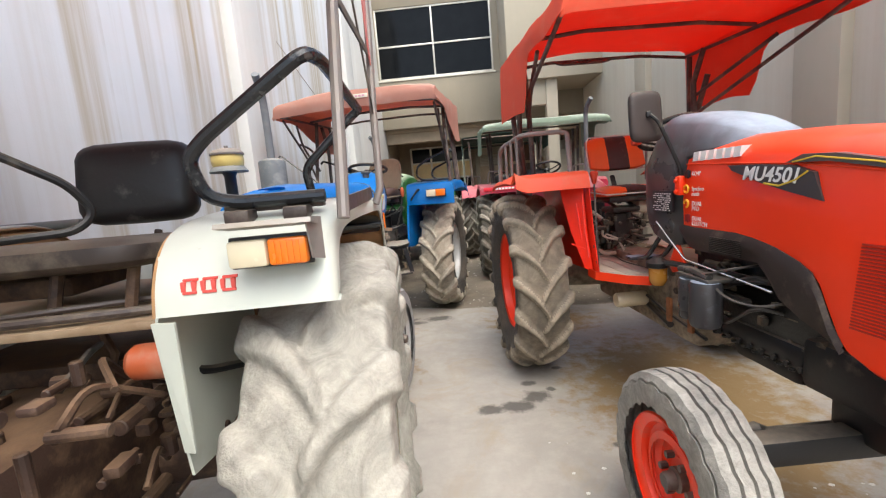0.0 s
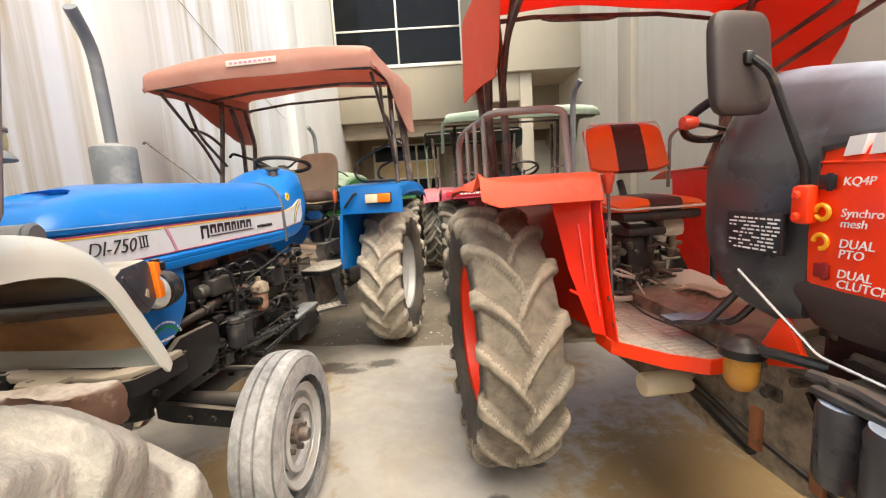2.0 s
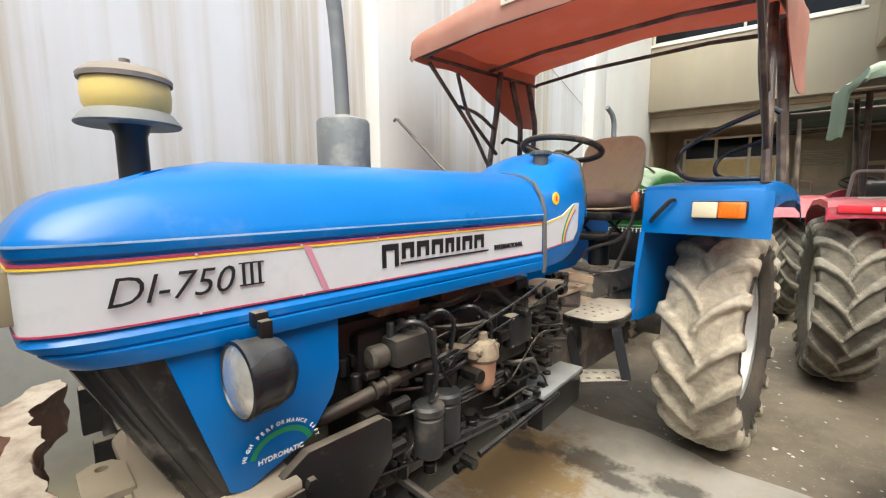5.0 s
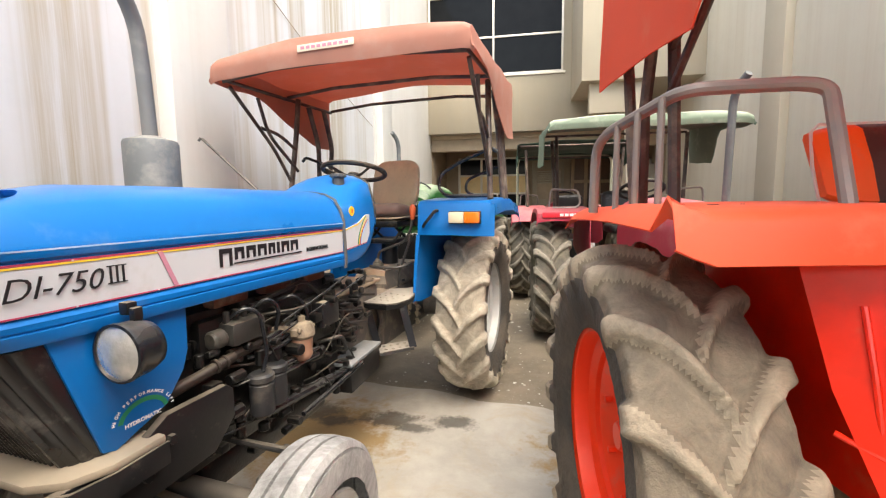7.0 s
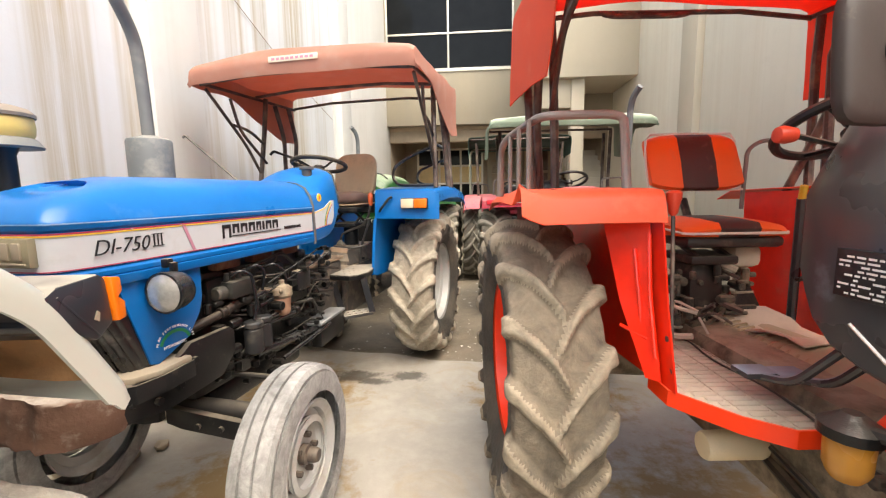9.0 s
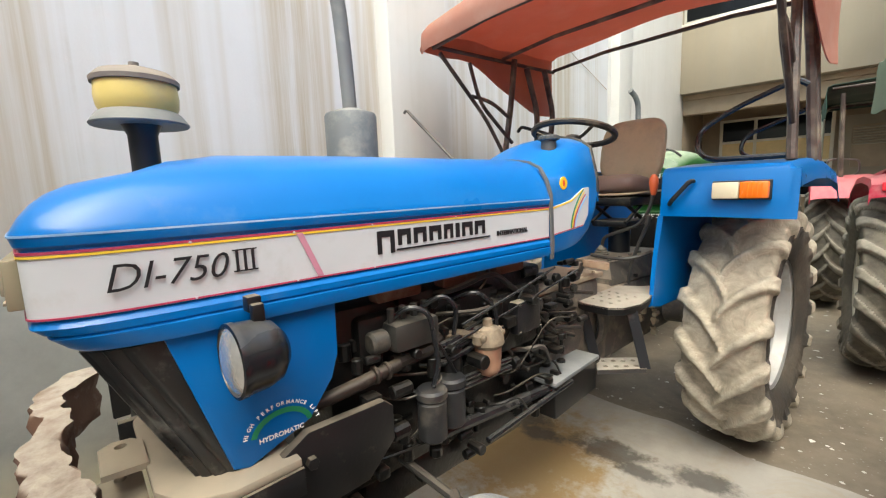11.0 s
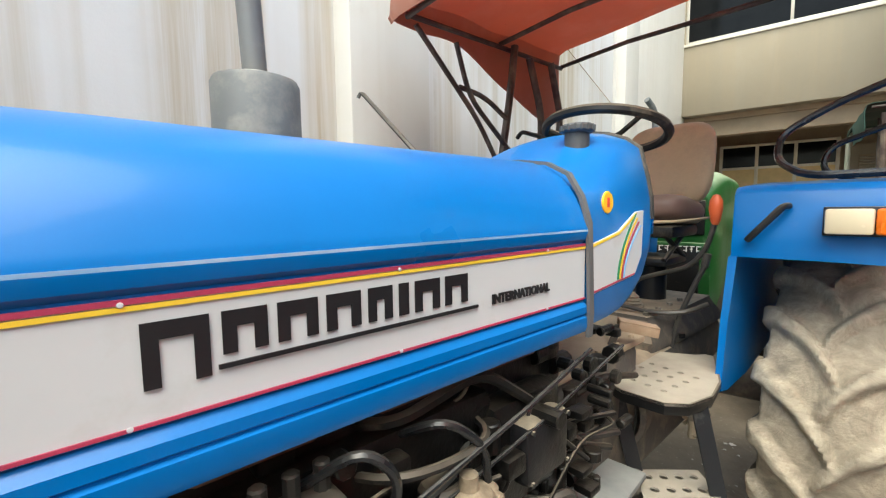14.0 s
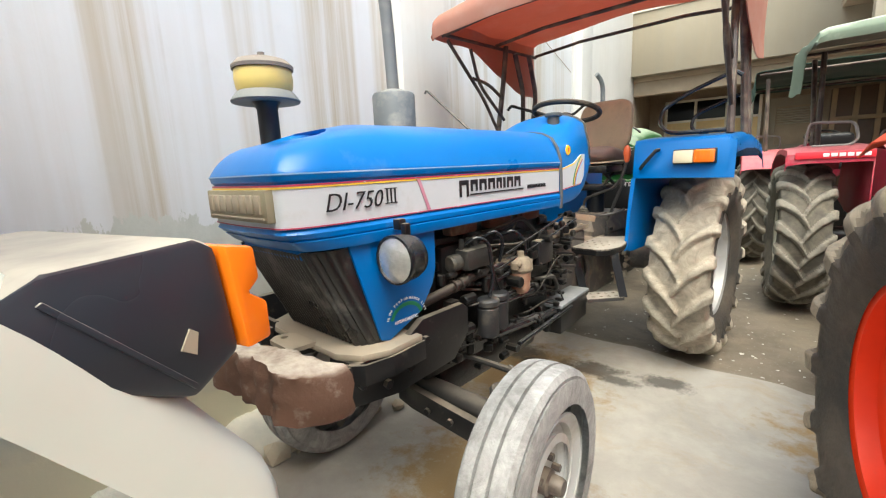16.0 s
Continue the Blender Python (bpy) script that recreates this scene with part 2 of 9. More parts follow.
# ---- the yard: ground, walls, end facade ----
def spots(nt, coord, pts):
    """1 inside each ragged round spot (x, y, r, stretch in x)."""
    out = None
    nz = noise_node(nt, 9, 5, 0.7)
    off = nt.nodes.new("ShaderNodeMath")
    off.operation = 'MULTIPLY_ADD'
    nt.links.new(nz.outputs[0], off.inputs[0])
    off.inputs[1].default_value, off.inputs[2].default_value = 1.9, -0.95
    for x, y, r, sx in pts:
        mp = nt.nodes.new("ShaderNodeMapping")
        mp.inputs["Location"].default_value = (-x / (r * sx), -y / r, 0)
        mp.inputs["Scale"].default_value = (1 / (r * sx), 1 / r, 0)
        nt.links.new(coord, mp.inputs[0])
        ln = nt.nodes.new("ShaderNodeVectorMath")
        ln.operation = 'LENGTH'
        nt.links.new(mp.outputs[0], ln.inputs[0])
        ad = nt.nodes.new("ShaderNodeMath")
        nt.links.new(ln.outputs["Value"], ad.inputs[0])
        nt.links.new(off.outputs[0], ad.inputs[1])
        v = ramp(nt, ad.outputs[0], 0.55, 1.15, (1, 1, 1), (0, 0, 0))
        if out is None:
            out = v
        else:
            mx = nt.nodes.new("ShaderNodeMath")
            mx.operation = 'MAXIMUM'
            nt.links.new(out, mx.inputs[0])
            nt.links.new(v, mx.inputs[1])
            out = mx.outputs[0]
    return out


def concrete_mat(name, light, dark, marks, warm, specks=0.0, brown=()):
    mt = bpy.data.materials.new(name)
    mt.use_nodes = True
    nt = mt.node_tree
    bs = nt.nodes["Principled BSDF"]
    a, b, c = noise_node(nt, 0.9, 6, 0.65, distort=0.6), noise_node(nt, 6, 7, 0.7), noise_node(nt, 140, 3)
    col = mix(nt, ramp(nt, a.outputs[0], 0.3, 0.68), dark, light)
    col = mix(nt, times(nt, ramp(nt, b.outputs[0], 0.45, 0.72), 0.35), col, tuple(min(1, v * 1.25) for v in light))
    d = noise_node(nt, 2.3, 5, 0.7, distort=1.0)
    col = mix(nt, times(nt, ramp(nt, d.outputs[0], 0.52, 0.7), 0.45), col, warm)
    if marks:
        tc = nt.nodes.new("ShaderNodeTexCoord")
        col = mix(nt, times(nt, spots(nt, tc.outputs["Object"], brown), 0.85), col, (0.25, 0.155, 0.05))
        col = mix(nt, times(nt, spots(nt, tc.outputs["Object"], marks), 0.8), col, (0.05, 0.045, 0.04))
    if specks > 0:
        vo = nt.nodes.new("ShaderNodeTexVoronoi")
        vo.inputs["Scale"].default_value = 26
        tc2 = nt.nodes.new("ShaderNodeTexCoord")
        nt.links.new(tc2.outputs["Object"], vo.inputs["Vector"])
        col = mix(nt, times(nt, ramp(nt, vo.outputs["Distance"], 0.10, 0.16, (1, 1, 1), (0, 0, 0)), specks), col, (0.5, 0.48, 0.44))
    nt.links.new(col, bs.inputs["Base Color"])
    nt.links.new(ramp(nt, d.outputs[0], 0.3, 0.7, (0.55,) * 3, (0.85,) * 3), bs.inputs["Roughness"])
    ad = nt.nodes.new("ShaderNodeMath")
    nt.links.new(b.outputs[0], ad.inputs[0])
    nt.links.new(times(nt, c.outputs[0], 0.5), ad.inputs[1])
    bump(nt, bs, ad.outputs[0], 0.25, 0.01)
    return mt


def plaster_mat(name, paint, under, edge, streak, streak_amt, rough=0.8):
    """Limewashed plaster: paint above a ragged edge at height edge, bare render below, lightened near the ground in
    place of light, streaks running down.
    """
    mt = bpy.data.materials.new(name)
    mt.use_nodes = True
    nt = mt.node_tree
    bs = nt.nodes["Principled BSDF"]
    big, mid, fine = noise_node(nt, 0.7, 5, 0.6), noise_node(nt, 5, 6, 0.7), noise_node(nt, 90, 4)
    col = mix(nt, ramp(nt, big.outputs[0], 0.3, 0.7), tuple(v * 0.9 for v in paint), paint)
    col = mix(nt, times(nt, ramp(nt, mid.outputs[0], 0.55, 0.75), 0.18), col, tuple(v * 0.72 for v in paint))
    if streak_amt > 0:
        wide = noise_node(nt, 1.0, 2, 0.5, stretch=(0.9, 0.9, 0.06))
        st = noise_node(nt, 1.0, 3, 0.6, stretch=(3.6, 3.6, 0.06))
        st2 = noise_node(nt, 1.0, 6, 0.7, stretch=(13, 13, 0.30))
        f = times(nt, times(nt, ramp(nt, wide.outputs[0], 0.30, 0.52), ramp(nt, st.outputs[0], 0.43, 0.60)), ramp(nt, st2.outputs[0], 0.28, 0.62))
        col = mix(nt, times(nt, f, streak_amt), col, streak)
        drip = noise_node(nt, 1.0, 4, 0.6, stretch=(9, 9, 0.10))
        f2 = times(nt, ramp(nt, drip.outputs[0], 0.58, 0.70), ramp(nt, mid.outputs[0], 0.30, 0.60))
        col = mix(nt, times(nt, f2, streak_amt * 0.45), col, tuple(v * 0.8 for v in streak))
        pale = noise_node(nt, 1.0, 5, 0.65, stretch=(2.2, 2.2, 0.5))
        col = mix(nt, times(nt, ramp(nt, pale.outputs[0], 0.52, 0.72), streak_amt * 0.35), col, (0.62, 0.60, 0.56))
    if edge is not None:
        tc = nt.nodes.new("ShaderNodeTexCoord")
        sp = nt.nodes.new("ShaderNodeSeparateXYZ")
        nt.links.new(tc.outputs["Object"], sp.inputs[0])
        rag = noise_node(nt, 5.0, 10, 0.72, stretch=(1, 1, 0.42))
        ad = nt.nodes.new("ShaderNodeMath")
        ad.operation = 'MULTIPLY_ADD'
        nt.links.new(rag.outputs[0], ad.inputs[0])
        ad.inputs[1].default_value = 0.7
        nt.links.new(sp.outputs[2], ad.inputs[2])
        f = ramp(nt, ad.outputs[0], 0.0, 1.0)
        f.node.color_ramp.elements[0].position = 0.4965
        f.node.color_ramp.elements[1].position = 0.500
        sc = nt.nodes.new("ShaderNodeMath")
        sc.operation = 'MULTIPLY'
        nt.links.new(ad.outputs[0], sc.inputs[0])
        sc.inputs[1].default_value = 0.5 / (edge + 0.35)
        nt.links.new(sc.outputs[0], f.node.inputs[0])
        und = mix(nt, ramp(nt, mid.outputs[0], 0.3, 0.7), tuple(v * 0.86 for v in under), tuple(min(0.88, v * 1.1) for v in under))
        und = mix(nt, times(nt, ramp(nt, big.outputs[0], 0.4, 0.65), 0.45), und, tuple(v * k for v, k in zip(under, (0.78, 0.70, 0.58))))
        low = nt.nodes.new("ShaderNodeMath")
        low.operation = 'MULTIPLY_ADD'
        nt.links.new(big.outputs[0], low.inputs[0])
        low.inputs[1].default_value = 0.9
        nt.links.new(sp.outputs[2], low.inputs[2])
        # yellower render low down, with the brightness of missing light added to its colour
        foot_lift = ramp(nt, low.outputs[0], 0.85, 1.60, (1, 1, 1), (0, 0, 0))
        und = mix(nt, times(nt, foot_lift, 0.9), und, tuple(v * k for v, k in zip(under, (1.50, 1.38, 1.10))))
        col = mix(nt, f, und, col)
    nt.links.new(col, bs.inputs["Base Color"])
    bs.inputs["Roughness"].default_value = rough
    ad = nt.nodes.new("ShaderNodeMath")
    nt.links.new(mid.outputs[0], ad.inputs[0])
    nt.links.new(times(nt, fine.outputs[0], 0.4), ad.inputs[1])
    bump(nt, bs, ad.outputs[0], 0.18, 0.01)
    return mt


M_FLOOR = concrete_mat("concrete", (0.375, 0.35, 0.31), (0.26, 0.24, 0.21),
                       [(0.67, 2.95, 0.10, 1.3), (0.52, 2.83, 0.09, 1.6), (0.34, 2.80, 0.07, 1.8), (0.63, 3.16, 0.05, 1.4), (0.78, 3.05, 0.04, 1), (-0.62, 4.9, 0.13, 1.9), (-0.42, 4.8, 0.09, 1.7), (-0.14, 4.92, 0.11, 1.7), (-1.22, 4.95, 0.17, 1.5), (-1.0, 4.82, 0.10, 1.6), (1.02, 2.35, 0.03, 1.2), (0.9, 3.4, 0.03, 1.5)],
                       (0.33, 0.255, 0.15), brown=[(1.65, 3.0, 1.1, 0.75), (1.75, 2.4, 0.7, 0.6), (1.5, 1.6, 0.5, 0.9), (-0.75, 3.5, 0.45, 1.2), (-1.0, 4.6, 0.6, 1.0), (1.0, 4.6, 0.5, 1.3)])
M_DIRT = concrete_mat("dirty_concrete", (0.225, 0.188, 0.14), (0.095, 0.076, 0.056), [], (0.30, 0.25, 0.18), 0.25)
M_LWALL = plaster_mat("limewash_stained", (0.735, 0.74, 0.755), (0.56, 0.57, 0.525), 1.29, (0.40, 0.31, 0.17), 0.85)
M_LWALL2 = plaster_mat("limewash", (0.66, 0.65, 0.62), (0.36, 0.33, 0.28), 0.6, (0.4, 0.32, 0.22), 0.15)
# end wall's cream, darkened to stand in for its dimmer light
M_CREAM = plaster_mat("cream_wall_paint_dimmed", (0.30, 0.262, 0.196), (0.5, 0.42, 0.3), None, (0.4, 0.3, 0.18), 0.12)
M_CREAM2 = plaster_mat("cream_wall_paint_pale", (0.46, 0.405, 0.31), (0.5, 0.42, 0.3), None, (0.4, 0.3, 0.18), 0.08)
M_WHITEP = surface("white_trim_paint", (0.74, 0.70, 0.60), 0.6, var=0.08)
M_GLASS = surface("dark_tinted_glass", (0.008, 0.009, 0.010), 0.10, var=0.2, bumpy=0, gloss_var=0.4, spec=0.12)
# plaster of covered places, with their shade mixed into the brown
M_SHADE = surface("shade_brown_plaster", (0.33, 0.26, 0.18), 0.85, var=0.15)
M_ALU = surface("window_frame_alu", (0.62, 0.59, 0.52), 0.4, 0.4, var=0.1)


def slab(name, x0, x1, y0, y1, z0, z1, mat, label, category, bev=0.01):
    bm = bmesh.new()
    box(bm, x0, x1, y0, y1, z0, z1, bev)
    return solid(name, bm, mat, label, category, kind="structure")


bm = bmesh.new()
n = 40
rows = []
for i in range(n + 1):
    rows.append([])
    for j in range(n + 1):
        x, y = (i / n * 2 - 1), (j / n * 2 - 1)
        x, y = 150 * x * abs(x) ** 1.6, 150 * y * abs(y) ** 1.6 + 5
        rows[-1].append(bm.verts.new((x, y, -0.025)))
grid_faces(bm, rows)
solid("ground", bm, M_DIRT, "dark dirty concrete ground with pale specks of litter", "ground", kind="structure")

# the lighter slab in front, with a slightly uneven back edge
bm = bmesh.new()
rng = random.Random(4)
edge = [(-2.06, 5.72)] + [(-2.06 + 6.16 * k / 60, max(5.09, 5.31 - 0.21 * (-2.06 + 6.16 * k / 60)) + rng.uniform(-0.02, 0.02) - 0.02 * math.sin(k * 0.7)) for k in range(1, 60)] + [(4.1, 5.0)]
out = [(-2.06, -7.0)] + edge + [(4.1, -7.0)]
extrude_poly(bm, out, "z", -0.06, 0.0)
solid("floor", bm, M_FLOOR, "pale grey concrete yard floor with oil stains", "floor", kind="structure", smooth=None)

WALL_TOP, SIDE_TOP, EAST_TOP = 8.2, 5.9, 4.9
slab("wall_west_end", -2.36, -2.06, 9.0, 14.0, -0.1, WALL_TOP, M_LWALL2, "tall pale plastered wall beyond the pilaster", "wall")
slab("wall_west", -2.36, -2.061, -7, 9.0, -0.1, SIDE_TOP, M_LWALL, "tall white limewashed wall with brown rain streaks", "wall")
for y0, y1 in ((4.59, 5.185), (9.12, 9.72)):
    bm = bmesh.new()
    box(bm, -2.09, -1.94, y0, y1, 0, SIDE_TOP if y0 < 9 else WALL_TOP, 0.012)
    tagged(solid("pilaster", bm, M_LWALL2, "smooth white plastered pilaster on the stained wall", "pilaster", kind="structure"), group="pilasters")
# the cream again, lightened so its colour carries the haze on this side
M_EAST = plaster_mat("haze_pale_cream_paint", (0.64, 0.59, 0.48), (0.5, 0.42, 0.3), None, (0.42, 0.32, 0.2), 0.2)
slab("wall_east_end", 4.1, 4.4, 9.0, 14.0, -0.1, WALL_TOP, M_EAST, "tall cream painted plaster wall by the block", "wall")
slab("wall_east", 4.101, 4.4, -7, 9.0, -0.1, EAST_TOP, M_EAST, "tall cream painted plaster wall", "wall")
for y0, y1 in ((4.59, 5.185), (8.97, 9.5), (0.2, 0.8)):
    bm = bmesh.new()
    box(bm, 3.98, 4.13, y0, y1, 0, EAST_TOP if y0 < 9 else WALL_TOP, 0.012)
    tagged(solid("pilaster", bm, M_CREAM2, "pale cream pilaster on the painted wall", "pilaster", kind="structure"), group="pilasters")

# end facade: upper wall with a window opening, hung over an open ground floor
FY = 13.6
WX0, WX1, WZ0, WZ1, WXM, WZM = -2.03, 1.46, 4.90, 6.95, -0.31, 5.86
bm = bmesh.new()
box(bm, -2.06, 4.1, FY, FY + 0.3, 3.44, WZ0, 0.006)
box(bm, -2.06, 4.1, FY, FY + 0.3, WZ1, WALL_TOP, 0.006)
box(bm, -2.06, WX0, FY + 0.001, FY + 0.299, WZ0, WZ1)
box(bm, WX1, 4.1, FY + 0.001, FY + 0.299, WZ0, WZ1)
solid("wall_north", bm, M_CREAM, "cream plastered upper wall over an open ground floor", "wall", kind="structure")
win = thing("window_1", "wide dark tinted window in four panes with pale frame", "window", kind="structure")
bm = bmesh.new()
for a, b in ((WX0, WX0 + 0.05), (WX1 - 0.05, WX1)):
    box(bm, a, b, FY + 0.02, FY + 0.09, WZ0, WZ1, 0.004)
for a, b in ((WZ0, WZ0 + 0.05), (WZ1 - 0.05, WZ1)):
    box(bm, WX0 + 0.05, WX1 - 0.05, FY + 0.021, FY + 0.089, a, b, 0.004)
box(bm, WXM - 0.025, WXM + 0.025, FY + 0.02, FY + 0.09, WZ0 + 0.05, WZ1 - 0.05, 0.004)
for a, b in ((WX0 + 0.05, WXM - 0.025), (WXM + 0.025, WX1 - 0.05)):
    box(bm, a, b, FY + 0.021, FY + 0.089, WZM - 0.025, WZM + 0.025, 0.004)
part("window_frame", bm, M_ALU, win)
for a, b in ((WX0 + 0.05, WXM - 0.025), (WXM + 0.025, WX1 - 0.05)):
    for c, d in ((WZ0 + 0.05, WZM - 0.025), (WZM + 0.025, WZ1 - 0.05)):
        bm = bmesh.new()
        box(bm, a, b, FY + 0.05, FY + 0.06, c, d)
        part("pane", bm, M_GLASS, win)
bm = bmesh.new()
box(bm, WX0 - 0.05, WX1 + 0.05, FY - 0.03, FY + 0.02, WZ0 - 0.05, WZ0, 0.005)
part("window_sill", bm, M_WHITEP, win)
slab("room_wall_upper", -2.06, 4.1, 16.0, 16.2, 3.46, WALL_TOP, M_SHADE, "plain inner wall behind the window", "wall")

# ground floor behind: ceiling, back wall, windows; its plaster is coloured brown for shade
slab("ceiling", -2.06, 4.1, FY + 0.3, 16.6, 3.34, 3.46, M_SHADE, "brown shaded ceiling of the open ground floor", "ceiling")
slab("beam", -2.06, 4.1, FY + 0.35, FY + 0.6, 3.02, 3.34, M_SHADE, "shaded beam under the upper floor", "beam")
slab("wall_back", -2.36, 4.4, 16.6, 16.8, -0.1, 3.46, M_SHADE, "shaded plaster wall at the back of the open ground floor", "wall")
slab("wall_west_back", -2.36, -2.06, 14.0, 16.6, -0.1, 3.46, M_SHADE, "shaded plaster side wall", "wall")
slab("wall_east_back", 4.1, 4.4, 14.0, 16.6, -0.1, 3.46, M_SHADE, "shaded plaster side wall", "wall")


def shop_window(x0, x1, z0, z1, cols, mat, label):
    w = thing("window_2", label, "window", kind="structure")
    bm = bmesh.new()
    y = 16.5
    for i in range(cols + 1):
        x = x0 + (x1 - x0) * i / cols
        box(bm, x - 0.035, x + 0.035, y - 0.04, y + 0.04, z0, z1, 0.005)
    for z in (z0, z0 + (z1 - z0) * 0.42, z0 + (z1 - z0) * 0.72, z1):
        box(bm, x0 - 0.03, x1 + 0.03, y - 0.036, y + 0.036, z - 0.03, z + 0.03, 0.005)
    part("window_frame", bm, M_WHITEP, w)
    for i in range(cols):
        a, b = x0 + (x1 - x0) * i / cols + 0.035, x0 + (x1 - x0) * (i + 1) / cols - 0.035
        for k, (c, d) in enumerate(((0.0, 0.42), (0.42, 0.72), (0.72, 1.0))):
            bm = bmesh.new()
            box(bm, a, b, y + 0.005, y + 0.012, z0 + (z1 - z0) * c + 0.03, z0 + (z1 - z0) * d - 0.03)
            part("pane", bm, mat[k], w)


M_PANEL = surface("yellowed_board", (0.75, 0.58, 0.30), 0.7, var=0.12)
shop_window(-1.6, 0.64, 1.05, 3.05, 3, (M_GLASS, M_PANEL, M_GLASS), "white framed window row with yellowed boards and dark panes")
bm = bmesh.new()
box(bm, 0.82, 1.82, 16.35, 16.61, -0.03, 2.87, 0.02)
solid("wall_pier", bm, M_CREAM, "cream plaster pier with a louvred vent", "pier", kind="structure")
vent = thing("louvre_vent", "cream slatted louvre vent in the pier", "vent")
bm = bmesh.new()
box(bm, 0.97, 1.73, 16.30, 16.35, 1.69, 2.64, 0.006)
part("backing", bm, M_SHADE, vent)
for k in range(7):
    bm = bmesh.new()
    box(bm, -0.37, 0.37, -0.035, 0.035, -0.008, 0.008, 0.003, pose(1.35, 16.27, 2.21 + k * 0.059, 35, 0, 0))
    part("slat", bm, M_CREAM2, vent)
door = thing("door_1", "dark brown panelled double door with pale bars", "door", kind="structure")
M_BROWNW = surface("brown_door_wood", (0.10, 0.055, 0.03), 0.5, var=0.2)
M_TANW = surface("tan_wood", (0.30, 0.20, 0.11), 0.55, var=0.15)
bm = bmesh.new()
box(bm, 2.05, 3.78, 16.46, 16.61, -0.02, 2.96, 0.01)
part("door_panel", bm, M_BROWNW, door)
for x in (2.05, 2.46, 2.87, 3.28, 3.68):
    bm = bmesh.new()
    box(bm, x, x + 0.1, 16.40, 16.459, -0.02, 2.96, 0.006)
    part("bar", bm, M_TANW, door)
bm = bmesh.new()
box(bm, 2.05, 3.78, 16.39, 16.40, 2.18, 2.28, 0.004)
part("rail", bm, M_TANW, door)

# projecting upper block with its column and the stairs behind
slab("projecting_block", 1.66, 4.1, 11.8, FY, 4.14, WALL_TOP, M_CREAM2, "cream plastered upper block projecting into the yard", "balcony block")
bm = bmesh.new()
box(bm, 2.66, 2.96, 11.95, 12.25, -0.03, 4.14, 0.012)
solid("column", bm, M_CREAM2, "square white painted column under the projecting block", "column", kind="structure")
bm = bmesh.new()
box(bm, 1.86, 2.66, 12.0, 12.2, 3.5, 4.14, 0.01)
solid("lintel", bm, M_CREAM2, "short cream lintel beside the column", "beam", kind="structure")
st = thing("stairs", "cream plastered concrete stairs along the wall", "stairs", kind="structure")
for k in range(16):
    bm = bmesh.new()
    box(bm, 3.05, 4.09, 11.2 + k * 0.26, 11.2 + (k + 1) * 0.26 + 0.03, max(0, 0.175 * k - 0.15), 0.175 * (k + 1), 0.01)
    part("step", bm, M_CREAM2, st)

# conduit on the east wall and a diagonal cable on the west wall
bm = bmesh.new()
tube(bm, [(-2.045, 5.9, 3.6), (-2.045, 7.4, 3.15), (-2.045, 8.9, 2.85)], 0.004, 6)
solid("wall_cable", bm, M_SHADE, "thin grey cable slanting down the plastered wall", "cable", smooth=60)

# rubble along the foot of the stained wall
M_RUBBLE = surface("plaster_rubble", (0.42, 0.37, 0.29), 0.9, var=0.25, dust=DUST, dust_amt=0.4, bumpy=0.6)
bm = bmesh.new()
rng = random.Random(11)
for k in range(150):
    r = rng.uniform(0.015, 0.085) * (1.5 if rng.random() < 0.15 else 1)
    c = Vector((-2.04 + abs(rng.gauss(0, 0.16)), rng.uniform(0.6, 4.4), r * 0.45))
    t = bmesh.new()
    bmesh.ops.create_icosphere(t, subdivisions=1, radius=r)
    for v in t.verts:
        v.co = v.co * (1 + rng.uniform(-0.3, 0.3))
        v.co.z *= 0.65
    merge(bm, t, Matrix.Translation(c) @ Euler((0, 0, rng.uniform(0, 6))).to_matrix().to_4x4())
solid("rubble", bm, M_RUBBLE, "crumbled plaster rubble along the wall foot", "rubble", kind="stuff", smooth=None)

# a low bank of spilled cement against the wall
bm = bmesh.new()
rng = random.Random(31)
ph = [rng.uniform(0, 6) for _ in range(6)]
rows = []
for j in range(120):
    y = 0.5 + 3.95 * j / 119
    w = 0.24 + 0.07 * math.sin(2.3 * y + ph[0]) + 0.04 * math.sin(6.1 * y + ph[1])
    h = 0.115 + 0.035 * math.sin(1.9 * y + ph[2]) + 0.02 * math.sin(7 * y + ph[3])
    rows.append([bm.verts.new((-2.062 + w * q / 9, y + rng.uniform(-0.008, 0.008), h * (1 - (q / 9) ** 1.6) + 0.010 * math.sin(31 * y + 23 * q / 9 + ph[4]) * (1 - q / 9) + rng.uniform(-0.006, 0.006) * (q < 9) - (0.012 if q == 9 else 0))) for q in range(10)])
grid_faces(bm, rows)
solid("cement_bank", bm, surface("spilled_cement", (0.40, 0.385, 0.34), 0.9, dust=(0.52, 0.48, 0.38), dust_amt=0.4, dust_scale=3, var=0.2, bumpy=0.9, fine=45), "low rough bank of spilled cement along the wall foot", "rubble", kind="stuff", smooth=40)

# pale scraps trodden into the dark ground, and a few chips on the slab
bm = bmesh.new()
rng = random.Random(77)
